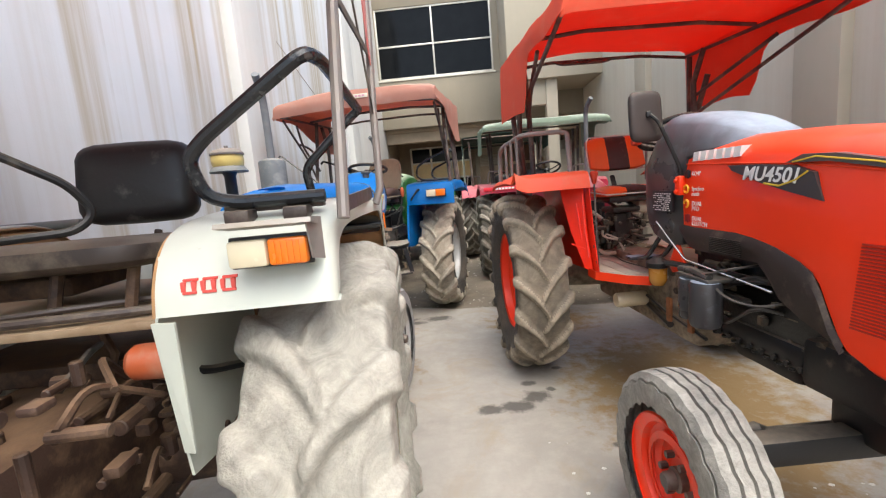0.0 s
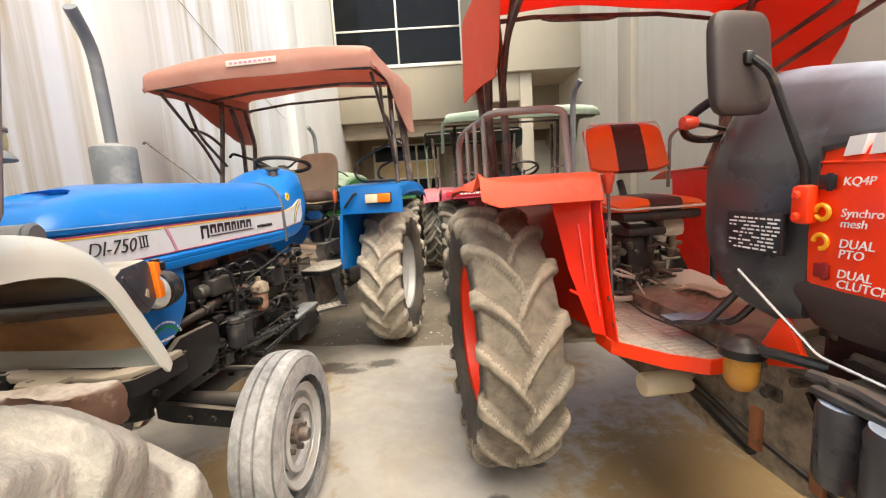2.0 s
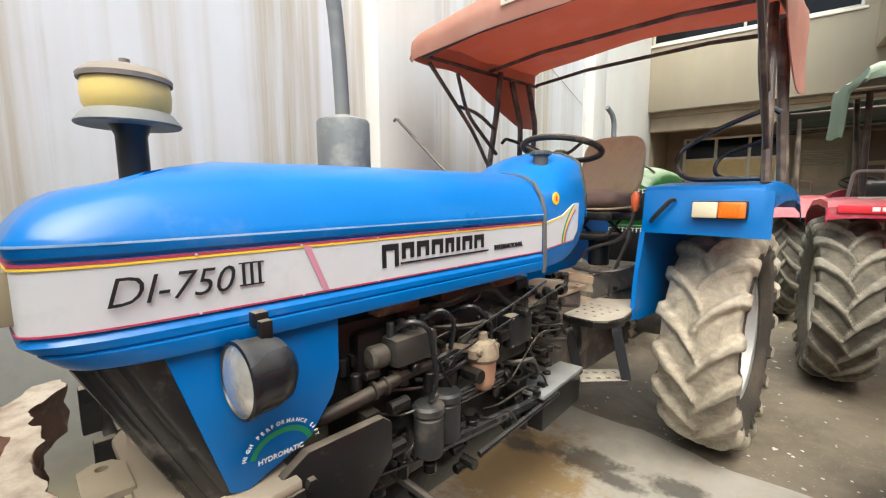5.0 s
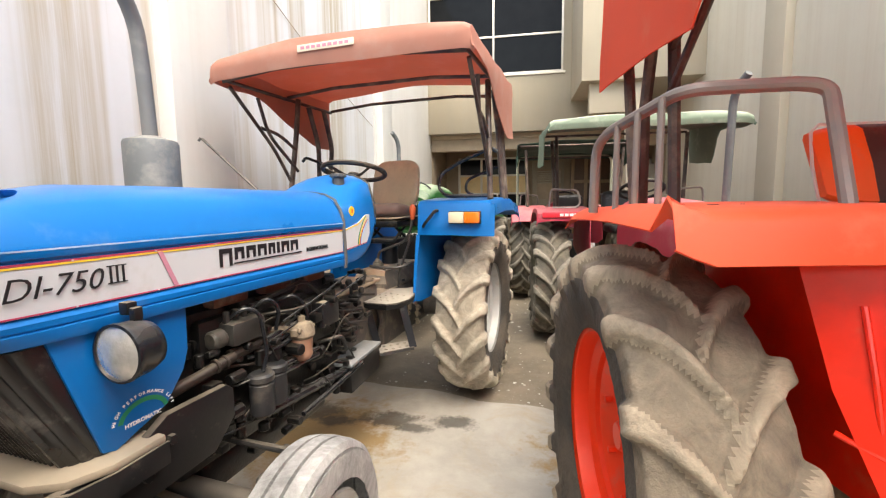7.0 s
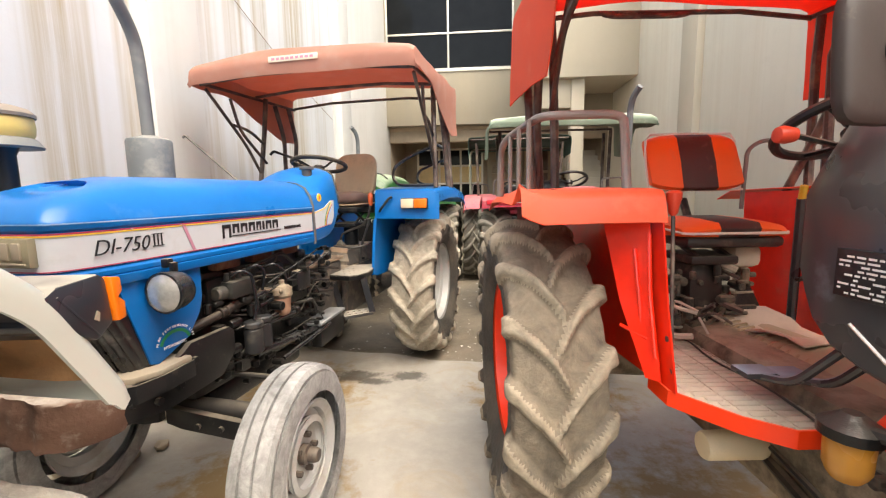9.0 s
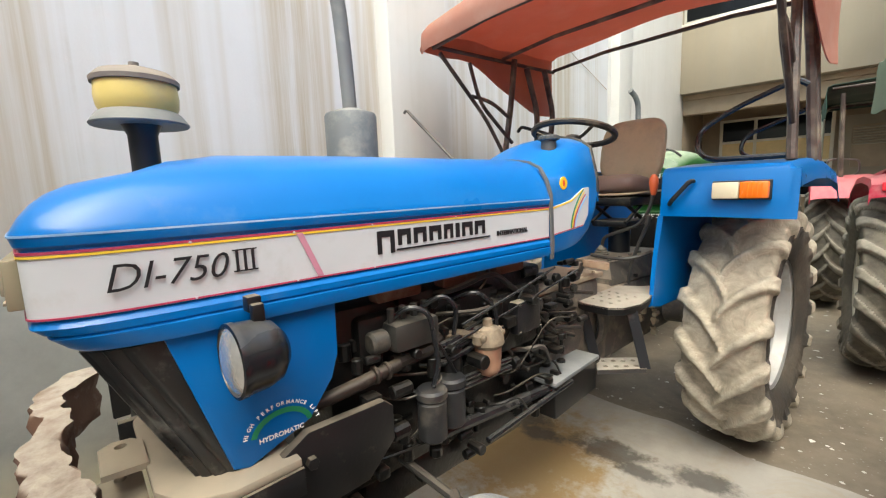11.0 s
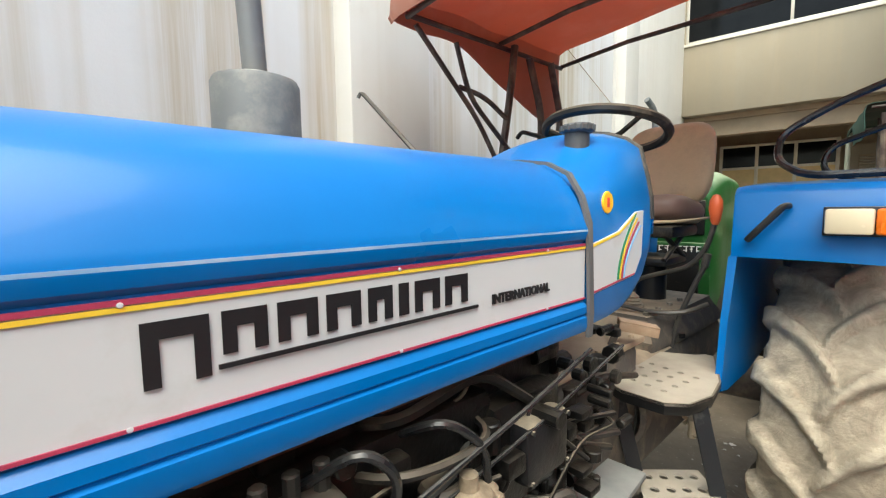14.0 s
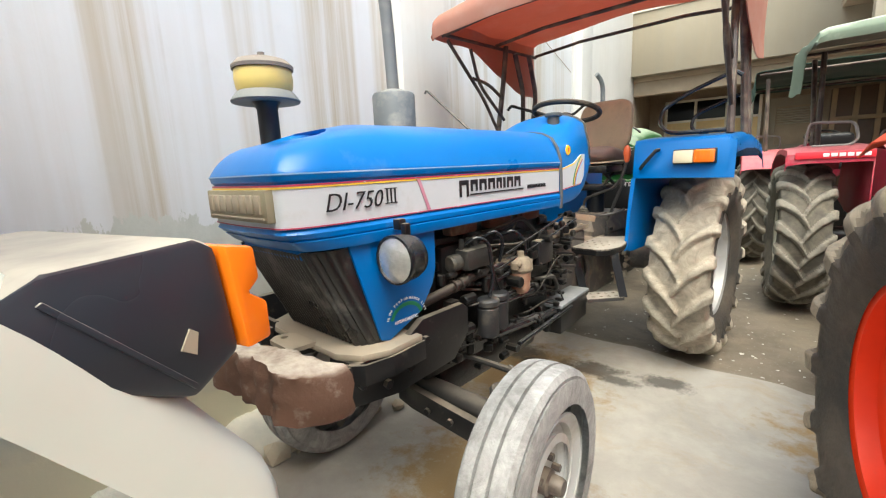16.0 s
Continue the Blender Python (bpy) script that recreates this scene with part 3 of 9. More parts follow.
for k in range(330):
    if k < 260:
        x, y, z = rng.uniform(-1.2, 2.2), 5.3 + 4.2 * rng.random() ** 1.4, -0.023
    else:
        x, y, z = rng.uniform(0.6, 2.6), rng.uniform(0.8, 2.4), 0.002
    r = rng.uniform(0.005, 0.015) * (1.8 if rng.random() < 0.08 else 1)
    a0 = rng.uniform(0, 6)
    ring = [bm.verts.new((x + r * rng.uniform(0.5, 1.3) * math.cos(a0 + q * 2 * PI / 5), y + r * rng.uniform(0.4, 1.0) * math.sin(a0 + q * 2 * PI / 5), z + rng.uniform(0, 0.003))) for q in range(5)]
    top = bm.verts.new((x, y, z + 0.003 + r * 0.25))
    for q in range(5):
        bm.faces.new((ring[q], ring[(q + 1) % 5], top))
solid("litter", bm, surface("pale_scraps", (0.62, 0.60, 0.55), 0.8, var=0.35, var_scale=2), "pale scraps of paper and plaster trodden into dirt", "litter", kind="stuff", smooth=None)


# ---- wheels ----
def tyre_mat(name, dirt, amt, base=(0.028, 0.027, 0.026)):
    """Dusty rubber: dirt sits thick on lugs and sidewall, with bare worn patches."""
    mt = bpy.data.materials.new(name)
    mt.use_nodes = True
    nt = mt.node_tree
    bs = nt.nodes["Principled BSDF"]
    a, b, c = noise_node(nt, 3.5, 6, 0.65), noise_node(nt, 22, 6, 0.7), noise_node(nt, 120, 3)
    f = ramp(nt, a.outputs[0], 0.62 - amt * 0.5, 0.95 - amt * 0.5)
    g = ramp(nt, b.outputs[0], 0.30, 0.70)
    col = mix(nt, ramp(nt, c.outputs[0], 0.3, 0.7), tuple(v * 0.8 for v in base), tuple(v * 1.5 for v in base))
    e = noise_node(nt, 9, 8, 0.75, distort=1.5)
    d = mix(nt, ramp(nt, e.outputs[0], 0.32, 0.66), tuple(v * 0.5 for v in dirt), tuple(min(1, v * 1.18) for v in dirt))
    d = mix(nt, times(nt, g, 0.35), d, tuple(min(1, v * 1.1) for v in dirt))
    fm = mix(nt, times(nt, g, 0.55), f, times(nt, f, 0.55))
    col = mix(nt, fm, col, d)
    nt.links.new(col, bs.inputs["Base Color"])
    nt.links.new(mix(nt, fm, (0.55,) * 3, (0.92,) * 3), bs.inputs["Roughness"])
    ad = nt.nodes.new("ShaderNodeMath")
    nt.links.new(b.outputs[0], ad.inputs[0])
    nt.links.new(times(nt, c.outputs[0], 0.4), ad.inputs[1])
    bump(nt, bs, ad.outputs[0], 0.55, 0.012)
    return mt


def carcass(R, W, rb, crown=0.02, lug=0.0):
    """Tyre profile of (radius, x) from the inner bead over the tread to the outer bead."""
    rt = R - lug
    h = W / 2
    return [(rb, -h * 0.72), (rb + 0.02, -h * 0.80), (rb + (rt - rb) * 0.35, -h * 0.98), (rb + (rt - rb) * 0.6, -h), (rb + (rt - rb) * 0.85, -h * 0.95),
            (rt - 0.035, -h * 0.84), (rt - 0.008, -h * 0.55), (rt, 0.0), (rt - 0.008, h * 0.55), (rt - 0.035, h * 0.84),
            (rb + (rt - rb) * 0.85, h * 0.95), (rb + (rt - rb) * 0.6, h), (rb + (rt - rb) * 0.35, h * 0.98), (rb + 0.02, h * 0.80), (rb, h * 0.72)]


def drive_tyre(R, W, rb, lugs=19, lug_h=0.042, sweep=26, wear=0.0, seed=1, bar=1.0):
    """A tractor's drive tyre as one moulded skin: a carcass from which two rows of curved bar lugs rise, meeting in a V that points down in front."""
    h, rt = W / 2, R - lug_h
    rng = np.random.default_rng(seed)
    ring = np.array(carcass(R, W, rb, lug=lug_h))
    run = np.concatenate([[0], np.cumsum(np.hypot(*np.diff(ring, axis=0).T))])
    at = np.linspace(0, run[-1], 88)
    r0, x0 = np.interp(at, run, ring[:, 0]), np.interp(at, run, ring[:, 1])
    for _ in range(2):
        r0[1:-1], x0[1:-1] = (r0[:-2] + 2 * r0[1:-1] + r0[2:]) / 4, (x0[:-2] + 2 * x0[1:-1] + x0[2:]) / 4
    tr, tx = np.gradient(r0), np.gradient(x0)
    ln = np.hypot(tr, tx)
    nr, nx = tx / ln, -tr / ln
    n = lugs * 42
    th = np.arange(n) * 2 * PI / n
    T, RR, X = th[None, :], r0[:, None], x0[:, None]
    ph = rng.uniform(0, 6.28, 8)
    wob = (np.sin(9 * T + 30 * X + ph[0]) + np.sin(23 * T - 41 * X + ph[1]) + np.sin(57 * T + 63 * X + ph[2])) / 3
    smooth = lambda v: np.clip(v, 0, 1) ** 2 * (3 - 2 * np.clip(v, 0, 1))
    lift = np.zeros((len(r0), n))
    for side in (-1, 1):
        s = np.clip((side * X + 0.024) / (h + 0.024), 0, 1)
        u = (T + radians(sweep) * s ** 0.62) * lugs / (2 * PI) - (0.5 if side > 0 else 0.0)
        i = np.round(u).astype(int)
        d = np.abs(u - i) * 2 * PI / lugs * RR
        worn = 1 - wear * rng.random(lugs)[i % lugs]
        half = bar * (0.027 + 0.017 * s ** 1.5) + 0.004 * wob
        top = smooth((half + 0.013 - d) / 0.021)
        inner = smooth((side * X + 0.030 + 0.006 * wob) / 0.018)
        down = smooth((0.165 - (rt - RR)) / 0.11)
        lift = np.maximum(lift, lug_h * worn * top * inner * down * (1 - 0.25 * smooth((rt - RR) / 0.10)))
    lift = (np.roll(lift, 1, 1) + 2 * lift + np.roll(lift, -1, 1)) / 4
    lift[1:-1] = (lift[:-2] + 2 * lift[1:-1] + lift[2:]) / 4
    rough = 0.0014 * wob + 0.0009 * np.sin(71 * T + 90 * X + ph[4]) * np.sin(37 * T - 120 * X + ph[5])
    push = lift + rough * smooth((RR - rb - 0.05) / 0.05) + 0.05 * lift * wob
    r, x = RR + nr[:, None] * push, X + nx[:, None] * push
    co = np.stack([np.broadcast_to(x, r.shape), -r * np.sin(T), r * np.cos(T)], -1).reshape(-1, 3)
    m = len(r0)
    a = (np.arange(m - 1)[:, None] * n + np.arange(n)[None, :])
    b = (np.arange(m - 1)[:, None] * n + (np.arange(n)[None, :] + 1) % n)
    quads = np.stack([a, b, b + n, a + n], -1).reshape(-1, 4)
    # 0 lug tops, 1 gaps (dirt with shade painted in), 2 sidewalls
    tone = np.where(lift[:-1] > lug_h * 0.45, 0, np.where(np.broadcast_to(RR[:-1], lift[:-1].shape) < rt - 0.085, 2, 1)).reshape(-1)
    me = bpy.data.meshes.new("tmp")
    me.from_pydata(co.tolist(), [], quads.tolist())
    me.polygons.foreach_set("material_index", tone.astype(np.int32))
    bm = bmesh.new()
    bm.from_mesh(me)
    bpy.data.meshes.remove(me)
    return bm


def rib_tyre(R, W, rb, ribs=3, notch=0, seed=2):
    """A front tyre with ribs running round it; notch: how many cuts along the rib edges."""
    bm = bmesh.new()
    h = W / 2
    prof = carcass(R, W, rb, lug=0.012)
    left = [p for p in prof if p[1] < -h * 0.8 and p[0] < R - 0.03]
    right = [(r, -x) for r, x in left[::-1]]
    tread = [(R - 0.030, -h * 0.88)]
    n = ribs
    for i in range(n):
        a, b = -0.80 + 1.6 * i / n, -0.80 + 1.6 * (i + 1) / n
        e = 0.055
        rr = lambda q: R - 0.016 * abs(q) ** 2.2
        tread += [(rr(a + e), h * (a + e)), (rr((a + b) / 2) + 0.001, h * (a + b) / 2), (rr(b - e), h * (b - e))]
        if i < n - 1:
            tread += [(rr(b) - 0.016, h * (b - e * 0.5)), (rr(b) - 0.016, h * (b + e * 0.5))]
    tread += [(R - 0.030, h * 0.88)]
    seg = 72
    rng = random.Random(seed)
    rows = []
    for r, x in left + tread + right:
        row = []
        for k in range(seg):
            rr = r
            if notch and abs(abs(x) / h - 0.88) < 0.1 and k % max(2, seg // notch) == 0:
                rr -= 0.012
            wob = 0.004 * math.sin(k * 2 * PI * notch / seg) if notch and abs(x) < 0.75 * h else 0
            a = 2 * PI * k / seg
            row.append(bm.verts.new((x + wob, -rr * math.sin(a), rr * math.cos(a))))
        rows.append(row)
    grid_faces(bm, rows, False, True)
    return bm


def rim_mesh(rb, W, dish, hub_r, seg=40, slots=0):
    """A pressed steel rim: flanges, barrel and a dished disc; the outer side is +x."""
    bm = bmesh.new()
    h = W / 2 * 0.72
    lathe(bm, [(rb + 0.022, h + 0.012), (rb + 0.028, h + 0.004), (rb + 0.012, h - 0.004), (rb - 0.012, h - 0.012), (rb - 0.018, h * 0.45), (rb - 0.055, h * 0.3),
               (rb - 0.06, -h * 0.4), (rb - 0.018, -h * 0.6), (rb - 0.006, -h + 0.01), (rb + 0.026, -h - 0.004), (rb + 0.022, -h - 0.012)], seg, "x")
    lathe(bm, [(rb - 0.056, dish + 0.04), (rb - 0.075, dish + 0.055), (rb * 0.78, dish + 0.05), (rb * 0.66, dish + 0.01), (hub_r * 1.6, dish), (hub_r * 1.45, dish + 0.012), (0, dish + 0.012),
               (0, dish - 0.004), (rb * 0.66, dish - 0.008), (rb * 0.78, dish + 0.035), (rb - 0.065, dish + 0.035)], seg, "x")
    return bm


def hub_mesh(dish, hub_r, bolts, ring, cap_len):
    bm = bmesh.new()
    lathe(bm, [(hub_r, dish + 0.0), (hub_r, dish + cap_len * 0.5), (hub_r * 0.75, dish + cap_len * 0.6), (hub_r * 0.72, dish + cap_len), (hub_r * 0.6, dish + cap_len + 0.012), (0, dish + cap_len + 0.014)], 20, "x")
    for k in range(bolts):
        a = 2 * PI * k / bolts
        bolt(bm, (dish + 0.01, ring * math.cos(a), ring * math.sin(a)), 0.014, 0.03)
    return bm


def wheel(parent, name, x, y, z, outer, tyre, rim, hub, label, turn=0.0, steer=0.0):
    """One wheel under its tractor; outer +1 when its outer side looks to +x."""
    w = new(name)
    w.parent = parent
    w.matrix_basis = pose(x, y, z, 0, 0, steer) @ (pose(0, 0, 0) if outer > 0 else Matrix.Diagonal((-1, 1, 1, 1))) @ pose(0, 0, 0, turn, 0, 0)
    tagged(w, label)
    for nm, me in (("tyre", tyre), ("rim", rim), ("hub", hub)):
        ob = new(nm, me)
        ob.parent = w
    return w


# ---- shared tractor pieces ----
M_BLUE = surface("blue_gloss_paint", (0.0001, 0.130, 0.43), 0.31, spec=0.24, dust=(0.16, 0.27, 0.42), dust_amt=0.02, top_dust=0.05, dust_scale=3, var=0.06, coat=0.22, bumpy=0.03, fine=200)
M_BLACK = surface("black_chassis_paint", (0.007, 0.007, 0.008), 0.42, dust=DUST, dust_amt=0.05, top_dust=0.5, dust_scale=7, var=0.2)
M_ENGINE = surface("oily_engine_iron", (0.005, 0.005, 0.005), 0.34, dust=(0.11, 0.085, 0.06), dust_amt=0.04, top_dust=0.2, dust_scale=14, var=0.3, bumpy=0.5)
M_STEEL = surface("worn_grey_steel", (0.075, 0.072, 0.07), 0.4, 0.5, dust=(0.22, 0.18, 0.135), dust_amt=0.22, top_dust=0.6, var=0.2, bumpy=0.25)
M_PIPE = surface("brown_black_pipe", (0.075, 0.056, 0.050), 0.42, 0.2, dust=DUST, dust_amt=0.3, top_dust=0.5, var=0.25)
M_BLKPIPE = surface("black_tube_gloss", (0.012, 0.013, 0.016), 0.22, dust=GREYDUST, dust_amt=0.06, top_dust=0.2, var=0.2)
M_GREYDRUM = surface("grey_muffler_paint", (0.115, 0.125, 0.13), 0.55, dust=GREYDUST, dust_amt=0.25, top_dust=0.5, var=0.15, spot=(0.2, 0.1, 0.05), spot_amt=0.1)
M_RUSTCAST = surface("rusty_red_casting", (0.15, 0.080, 0.052), 0.85, dust=(0.46, 0.40, 0.33), dust_amt=0.18, top_dust=1.0, dust_scale=14, var=0.3, bumpy=0.9, fine=35)
M_TRAY = surface("dusty_tray", (0.30, 0.26, 0.2), 0.85, dust=DUST, dust_amt=0.6, var=0.15)
M_CHEQ = surface("dusty_step_plate", (0.26, 0.235, 0.20), 0.7, 0.1, dust=(0.44, 0.40, 0.335), dust_amt=0.65, top_dust=0.8, var=0.15)
M_DECAL = surface("silver_decal", (0.52, 0.54, 0.57), 0.4, dust=GREYDUST, dust_amt=0.12, var=0.05, bumpy=0.02)
M_INK = surface("black_decal", (0.012, 0.013, 0.016), 0.4, var=0.1, bumpy=0)
M_REDLINE = surface("red_line_decal", (0.36, 0.04, 0.09), 0.4, var=0.1, bumpy=0)
M_MAUVE = surface("mauve_decal", (0.50, 0.22, 0.30), 0.4, var=0.1, bumpy=0)
M_YELLINE = surface("yellow_line_decal", (0.75, 0.52, 0.05), 0.4, var=0.1, bumpy=0)
M_WHITED = surface("white_decal", (0.82, 0.82, 0.80), 0.4, var=0.05, bumpy=0)
M_GREEND = surface("green_decal", (0.01, 0.20, 0.09), 0.4, var=0.1, bumpy=0)
M_BROWNSEAT = surface("brown_leatherette", (0.60, 0.47, 0.30), 0.5, dust=DUST, dust_amt=0.3, top_dust=0.55, var=0.15, bumpy=0.25)
M_BLKSEAT = surface("black_leatherette", (0.014, 0.013, 0.014), 0.42, dust=GREYDUST, dust_amt=0.12, top_dust=0.25, var=0.15, bumpy=0.2)
M_RUBBERB = surface("black_rubber", (0.02, 0.02, 0.021), 0.6, dust=DUST, dust_amt=0.2, top_dust=0.4)
M_AMBER = surface("amber_lens", (0.85, 0.19, 0.01), 0.25, var=0.08, bumpy=0.05, coat=0.3)
M_CLEARL = surface("clear_dusty_lens", (0.70, 0.62, 0.44), 0.25, var=0.1, bumpy=0.1, coat=0.3)
M_CHROME = surface("reflector_chrome", (0.7, 0.68, 0.64), 0.18, 0.9, var=0.1, bumpy=0.05)
M_LAMPG = surface("headlamp_glass", (0.80, 0.79, 0.76), 0.2, 0.7, var=0.15, var_scale=30, bumpy=0.3, fine=90)
M_REDKNOB = surface("red_plastic", (0.62, 0.055, 0.025), 0.4, var=0.1)
M_ORANGEBALL = surface("orange_red_ball", (0.66, 0.12, 0.04), 0.4, var=0.1)
M_PINK = surface("faded_red_canvas", (0.56, 0.29, 0.22), 0.85, dust=(0.62, 0.46, 0.38), dust_amt=0.3, top_dust=0.75, dust_scale=4, var=0.1, fine=300, bumpy=0.3, spot=(0.36, 0.13, 0.09), spot_amt=0.10, through_light=(0.62, 0.24, 0.15), through_amt=0.42)
M_SILVRIM = surface("silver_rim_paint", (0.50, 0.50, 0.49), 0.45, 0.3, dust=DUST, dust_amt=0.3, var=0.1)
M_TYRE_BEIGE = tyre_mat("muddy_tyre", (0.50, 0.44, 0.345), 1.0)
M_TYRE_GREY = tyre_mat("dusty_grey_tyre", (0.42, 0.415, 0.405), 0.95)
M_TYRE_BROWN = tyre_mat("brown_dusty_tyre", (0.38, 0.315, 0.23), 0.95)

M_SIDEWALL = tyre_mat("bare_rubber_sidewall", (0.13, 0.105, 0.08), 0.55)
T_DRIVE = drive_tyre(0.69, 0.375, 0.375, 17, 0.040, 25, bar=0.88)


def mesh_of(bm, mat, smooth=38, mat2=None, mat3=None):
    """A mesh to share; mat2, dirt darkened for the shade there, goes to a tyre's carcass between the lugs, mat3 to its
    sidewalls.
    """
    ob = finish("tmp", bm, mat, smooth)
    me = ob.data
    me.materials.append(mat2 or mat)
    me.materials.append(mat3 or mat2 or mat)
    bpy.data.objects.remove(ob)
    return me


def steering_wheel(parent, c, tilt, r, mat, spokes=3, column_to=None):
    w = new("steering_wheel")
    w.parent = parent
    bm = bmesh.new()
    m = Matrix.Translation(c) @ Euler((radians(tilt), 0, 0)).to_matrix().to_4x4()
    t = bmesh.new()
    tube(t, [(r * math.cos(2 * PI * k / 36), r * math.sin(2 * PI * k / 36), 0) for k in range(36)], 0.016, 8, closed=True)
    merge(bm, t, m)
    part("grip_ring", bm, mat, w)
    for k in range(spokes):
        a = 2 * PI * k / spokes + PI / 2
        bm, t = bmesh.new(), bmesh.new()
        tube(t, [(0.03 * math.cos(a), 0.03 * math.sin(a), -0.035), (r * 0.5 * math.cos(a), r * 0.5 * math.sin(a), -0.03), (r * math.cos(a), r * math.sin(a), 0)], 0.009, 6)
        merge(bm, t, m)
        part("spoke", bm, mat, w)
    bm, t = bmesh.new(), bmesh.new()
    cyl(t, (0, 0, -0.06), 0.042, 0.05, "z", 16, 0.008)
    merge(bm, t, m)
    part("hub", bm, mat, w)
    if column_to:
        bm = bmesh.new()
        tube(bm, [Vector(c) + Euler((radians(tilt), 0, 0)).to_matrix() @ Vector((0, 0, -0.05)), column_to], 0.024, 10)
        part("steering_column", bm, mat, w)
    return w


def indicator(parent, x0, x1, y, z0, z1, mats, yaw=0):
    """A front-facing fender lamp: base, a clear half and an amber half."""
    i = new("indicator_lamp")
    i.parent = parent
    i.matrix_basis = pose((x0 + x1) / 2, y, (z0 + z1) / 2, 0, 0, yaw)
    w, h = (x1 - x0) / 2, (z1 - z0) / 2
    bm = bmesh.new()
    box(bm, -w - 0.006, w + 0.006, -0.012, 0.0, -h - 0.006, h + 0.006, 0.004)
    part("lamp_base", bm, M_BLACK, i)
    bm = bmesh.new()
    box(bm, -w, -0.001, -0.045, -0.012, -h, h, 0.008)
    part("clear_lens", bm, mats[0], i, "cream clear lens")
    bm = bmesh.new()
    box(bm, 0.001, w, -0.045, -0.012, -h, h, 0.008)
    for k in range(5):
        box(bm, 0.012 + k * (w - 0.02) / 5, 0.012 + k * (w - 0.02) / 5 + 0.006, -0.048, -0.044, -h * 0.8, h * 0.8)
    part("amber_lens", bm, mats[1], i, "amber lens")
    return i


def canopy(parent, mat, half, y0, y1, zf, zr, val, drop, fs, crown=0.05, taper=0.10):
    """A cloth roof: crowned sheet with rounded edges, a front valance, and deep side flaps from the share fs of its length to the back."""
    cp = new("canopy")
    cp.parent = parent
    bm = bmesh.new()
    ny, nx = 26, 26
    rng = random.Random(int(half * 1000 + y1 * 77))
    ph = [rng.uniform(0, 6) for _ in range(6)]
    stations = [(y0 + 0.012, -val), (y0 - 0.004, -val * 0.55), (y0, -0.035), (y0 + 0.02, -0.012)] + [(y0 + 0.05 + (y1 - y0 - 0.05) * j / ny, 0.0) for j in range(ny + 1)]
    rows = []
    for y, dn in stations:
        f = max(0.0, (y - y0) / (y1 - y0))
        z = zf + (zr - zf) * f + dn - 0.012 * math.sin(PI * f * 3) ** 2
        q0 = max(0.0, min(1.0, (f - fs + 0.05) / taper))
        dr = max(val + dn, 0.02) + (drop - val) * q0 * q0 * (3 - 2 * q0)
        row = []
        for i in range(-nx // 2, nx // 2 + 1):
            u = i / (nx / 2)
            au = abs(u)
            if au <= 0.62:
                x, dz = u / 0.62 * (half - 0.05), crown * (1 - (au / 0.62) ** 2) * (1 if dn > -0.03 else 0.25)
            elif au < 0.74:
                q = (au - 0.62) / 0.12
                x = math.copysign(half - 0.05 + 0.05 * math.sin(q * PI / 2), u)
                dz = -min(0.05, dr) * (1 - math.cos(q * PI / 2))
            else:
                q = (au - 0.74) / 0.26
                x = math.copysign(half + 0.012 * math.sin(q * 3 + ph[0] + y * 4) * q, u)
                dz = -min(0.05, dr) - max(0.0, dr - 0.05) * q
            w = 0.006 * math.sin(7 * x + ph[1] + 3 * y) + 0.005 * math.sin(9 * y + ph[2] + 5 * x)
            row.append((x, y, z + dz + w * (1 if dn > -0.01 else 0.5)))
        rows.append(row)
    sheet(bm, rows, 0.006)
    part("canvas_roof", bm, mat, cp, "dusty canvas roof")
    return cp


def seat_pad(bm, sx, sy, sz, m, n=10, curve=0.0, e=0.38):
    """An upholstered pad: a rounded block that swells in the middle."""
    t = bmesh.new()
    rows = []
    for j in range(n * 2):
        a = 2 * PI * j / (n * 2)
        row = []
        for i in range(n + 1):
            b = -PI / 2 + PI * i / n
            sg = lambda v: math.copysign(abs(v) ** e, v)
            x = sx / 2 * sg(math.cos(b)) * sg(math.cos(a))
            y = sy / 2 * sg(math.cos(b)) * sg(math.sin(a))
            z = sz / 2 * math.copysign(abs(math.sin(b)) ** 0.7, math.sin(b)) + curve * (x / (sx / 2)) ** 2
            row.append(t.verts.new((x, y, z)))
        rows.append(row)
    grid_faces(t, rows, True, False)
    bmesh.ops.remove_doubles(t, verts=t.verts, dist=0.0005)
    merge(bm, t, m)


# ---- blue tractor ----
B = thing("blue_tractor", "blue tractor with faded red canvas canopy on dusty concrete", "tractor", pose(-0.652, 5.523, 0, 0, 0, -8.5))


def hood_plan(off=0.0):
    """Half-outline of the bonnet seen from above: (x, y) from the back along the side to the nose."""
    w = 0.272 + off
    pts = [(w, -1.405), (w, -1.8), (w, -2.2), (w, -2.5), (w - 0.002, -2.68)]
    for k in range(1, 9):
        a = k / 8 * PI / 2
        pts.append(((w - 0.065) + 0.065 * math.cos(a) - 0.003, -2.70 - (0.165 + off) * math.sin(a)))
    pts += [(0.14, -2.870 - off), (0.07, -2.874 - off), (0.0, -2.876 - off)]
    return pts


def hood_side(bm, z0, z1, off):
    """A band that follows the bonnet's outline from one side round the nose to the other."""
    half = hood_plan(off)
    full = half + [(-x, y) for x, y in half[-2::-1]]
    sheet(bm, [[(x, y, z0) for x, y in full], [(x, y, z1) for x, y in full]], 0.004)


hood = new("bonnet")
hood.parent = B
bm = bmesh.new()
plan = hood_plan()
full = plan + [(-x, y) for x, y in plan[-2::-1]]
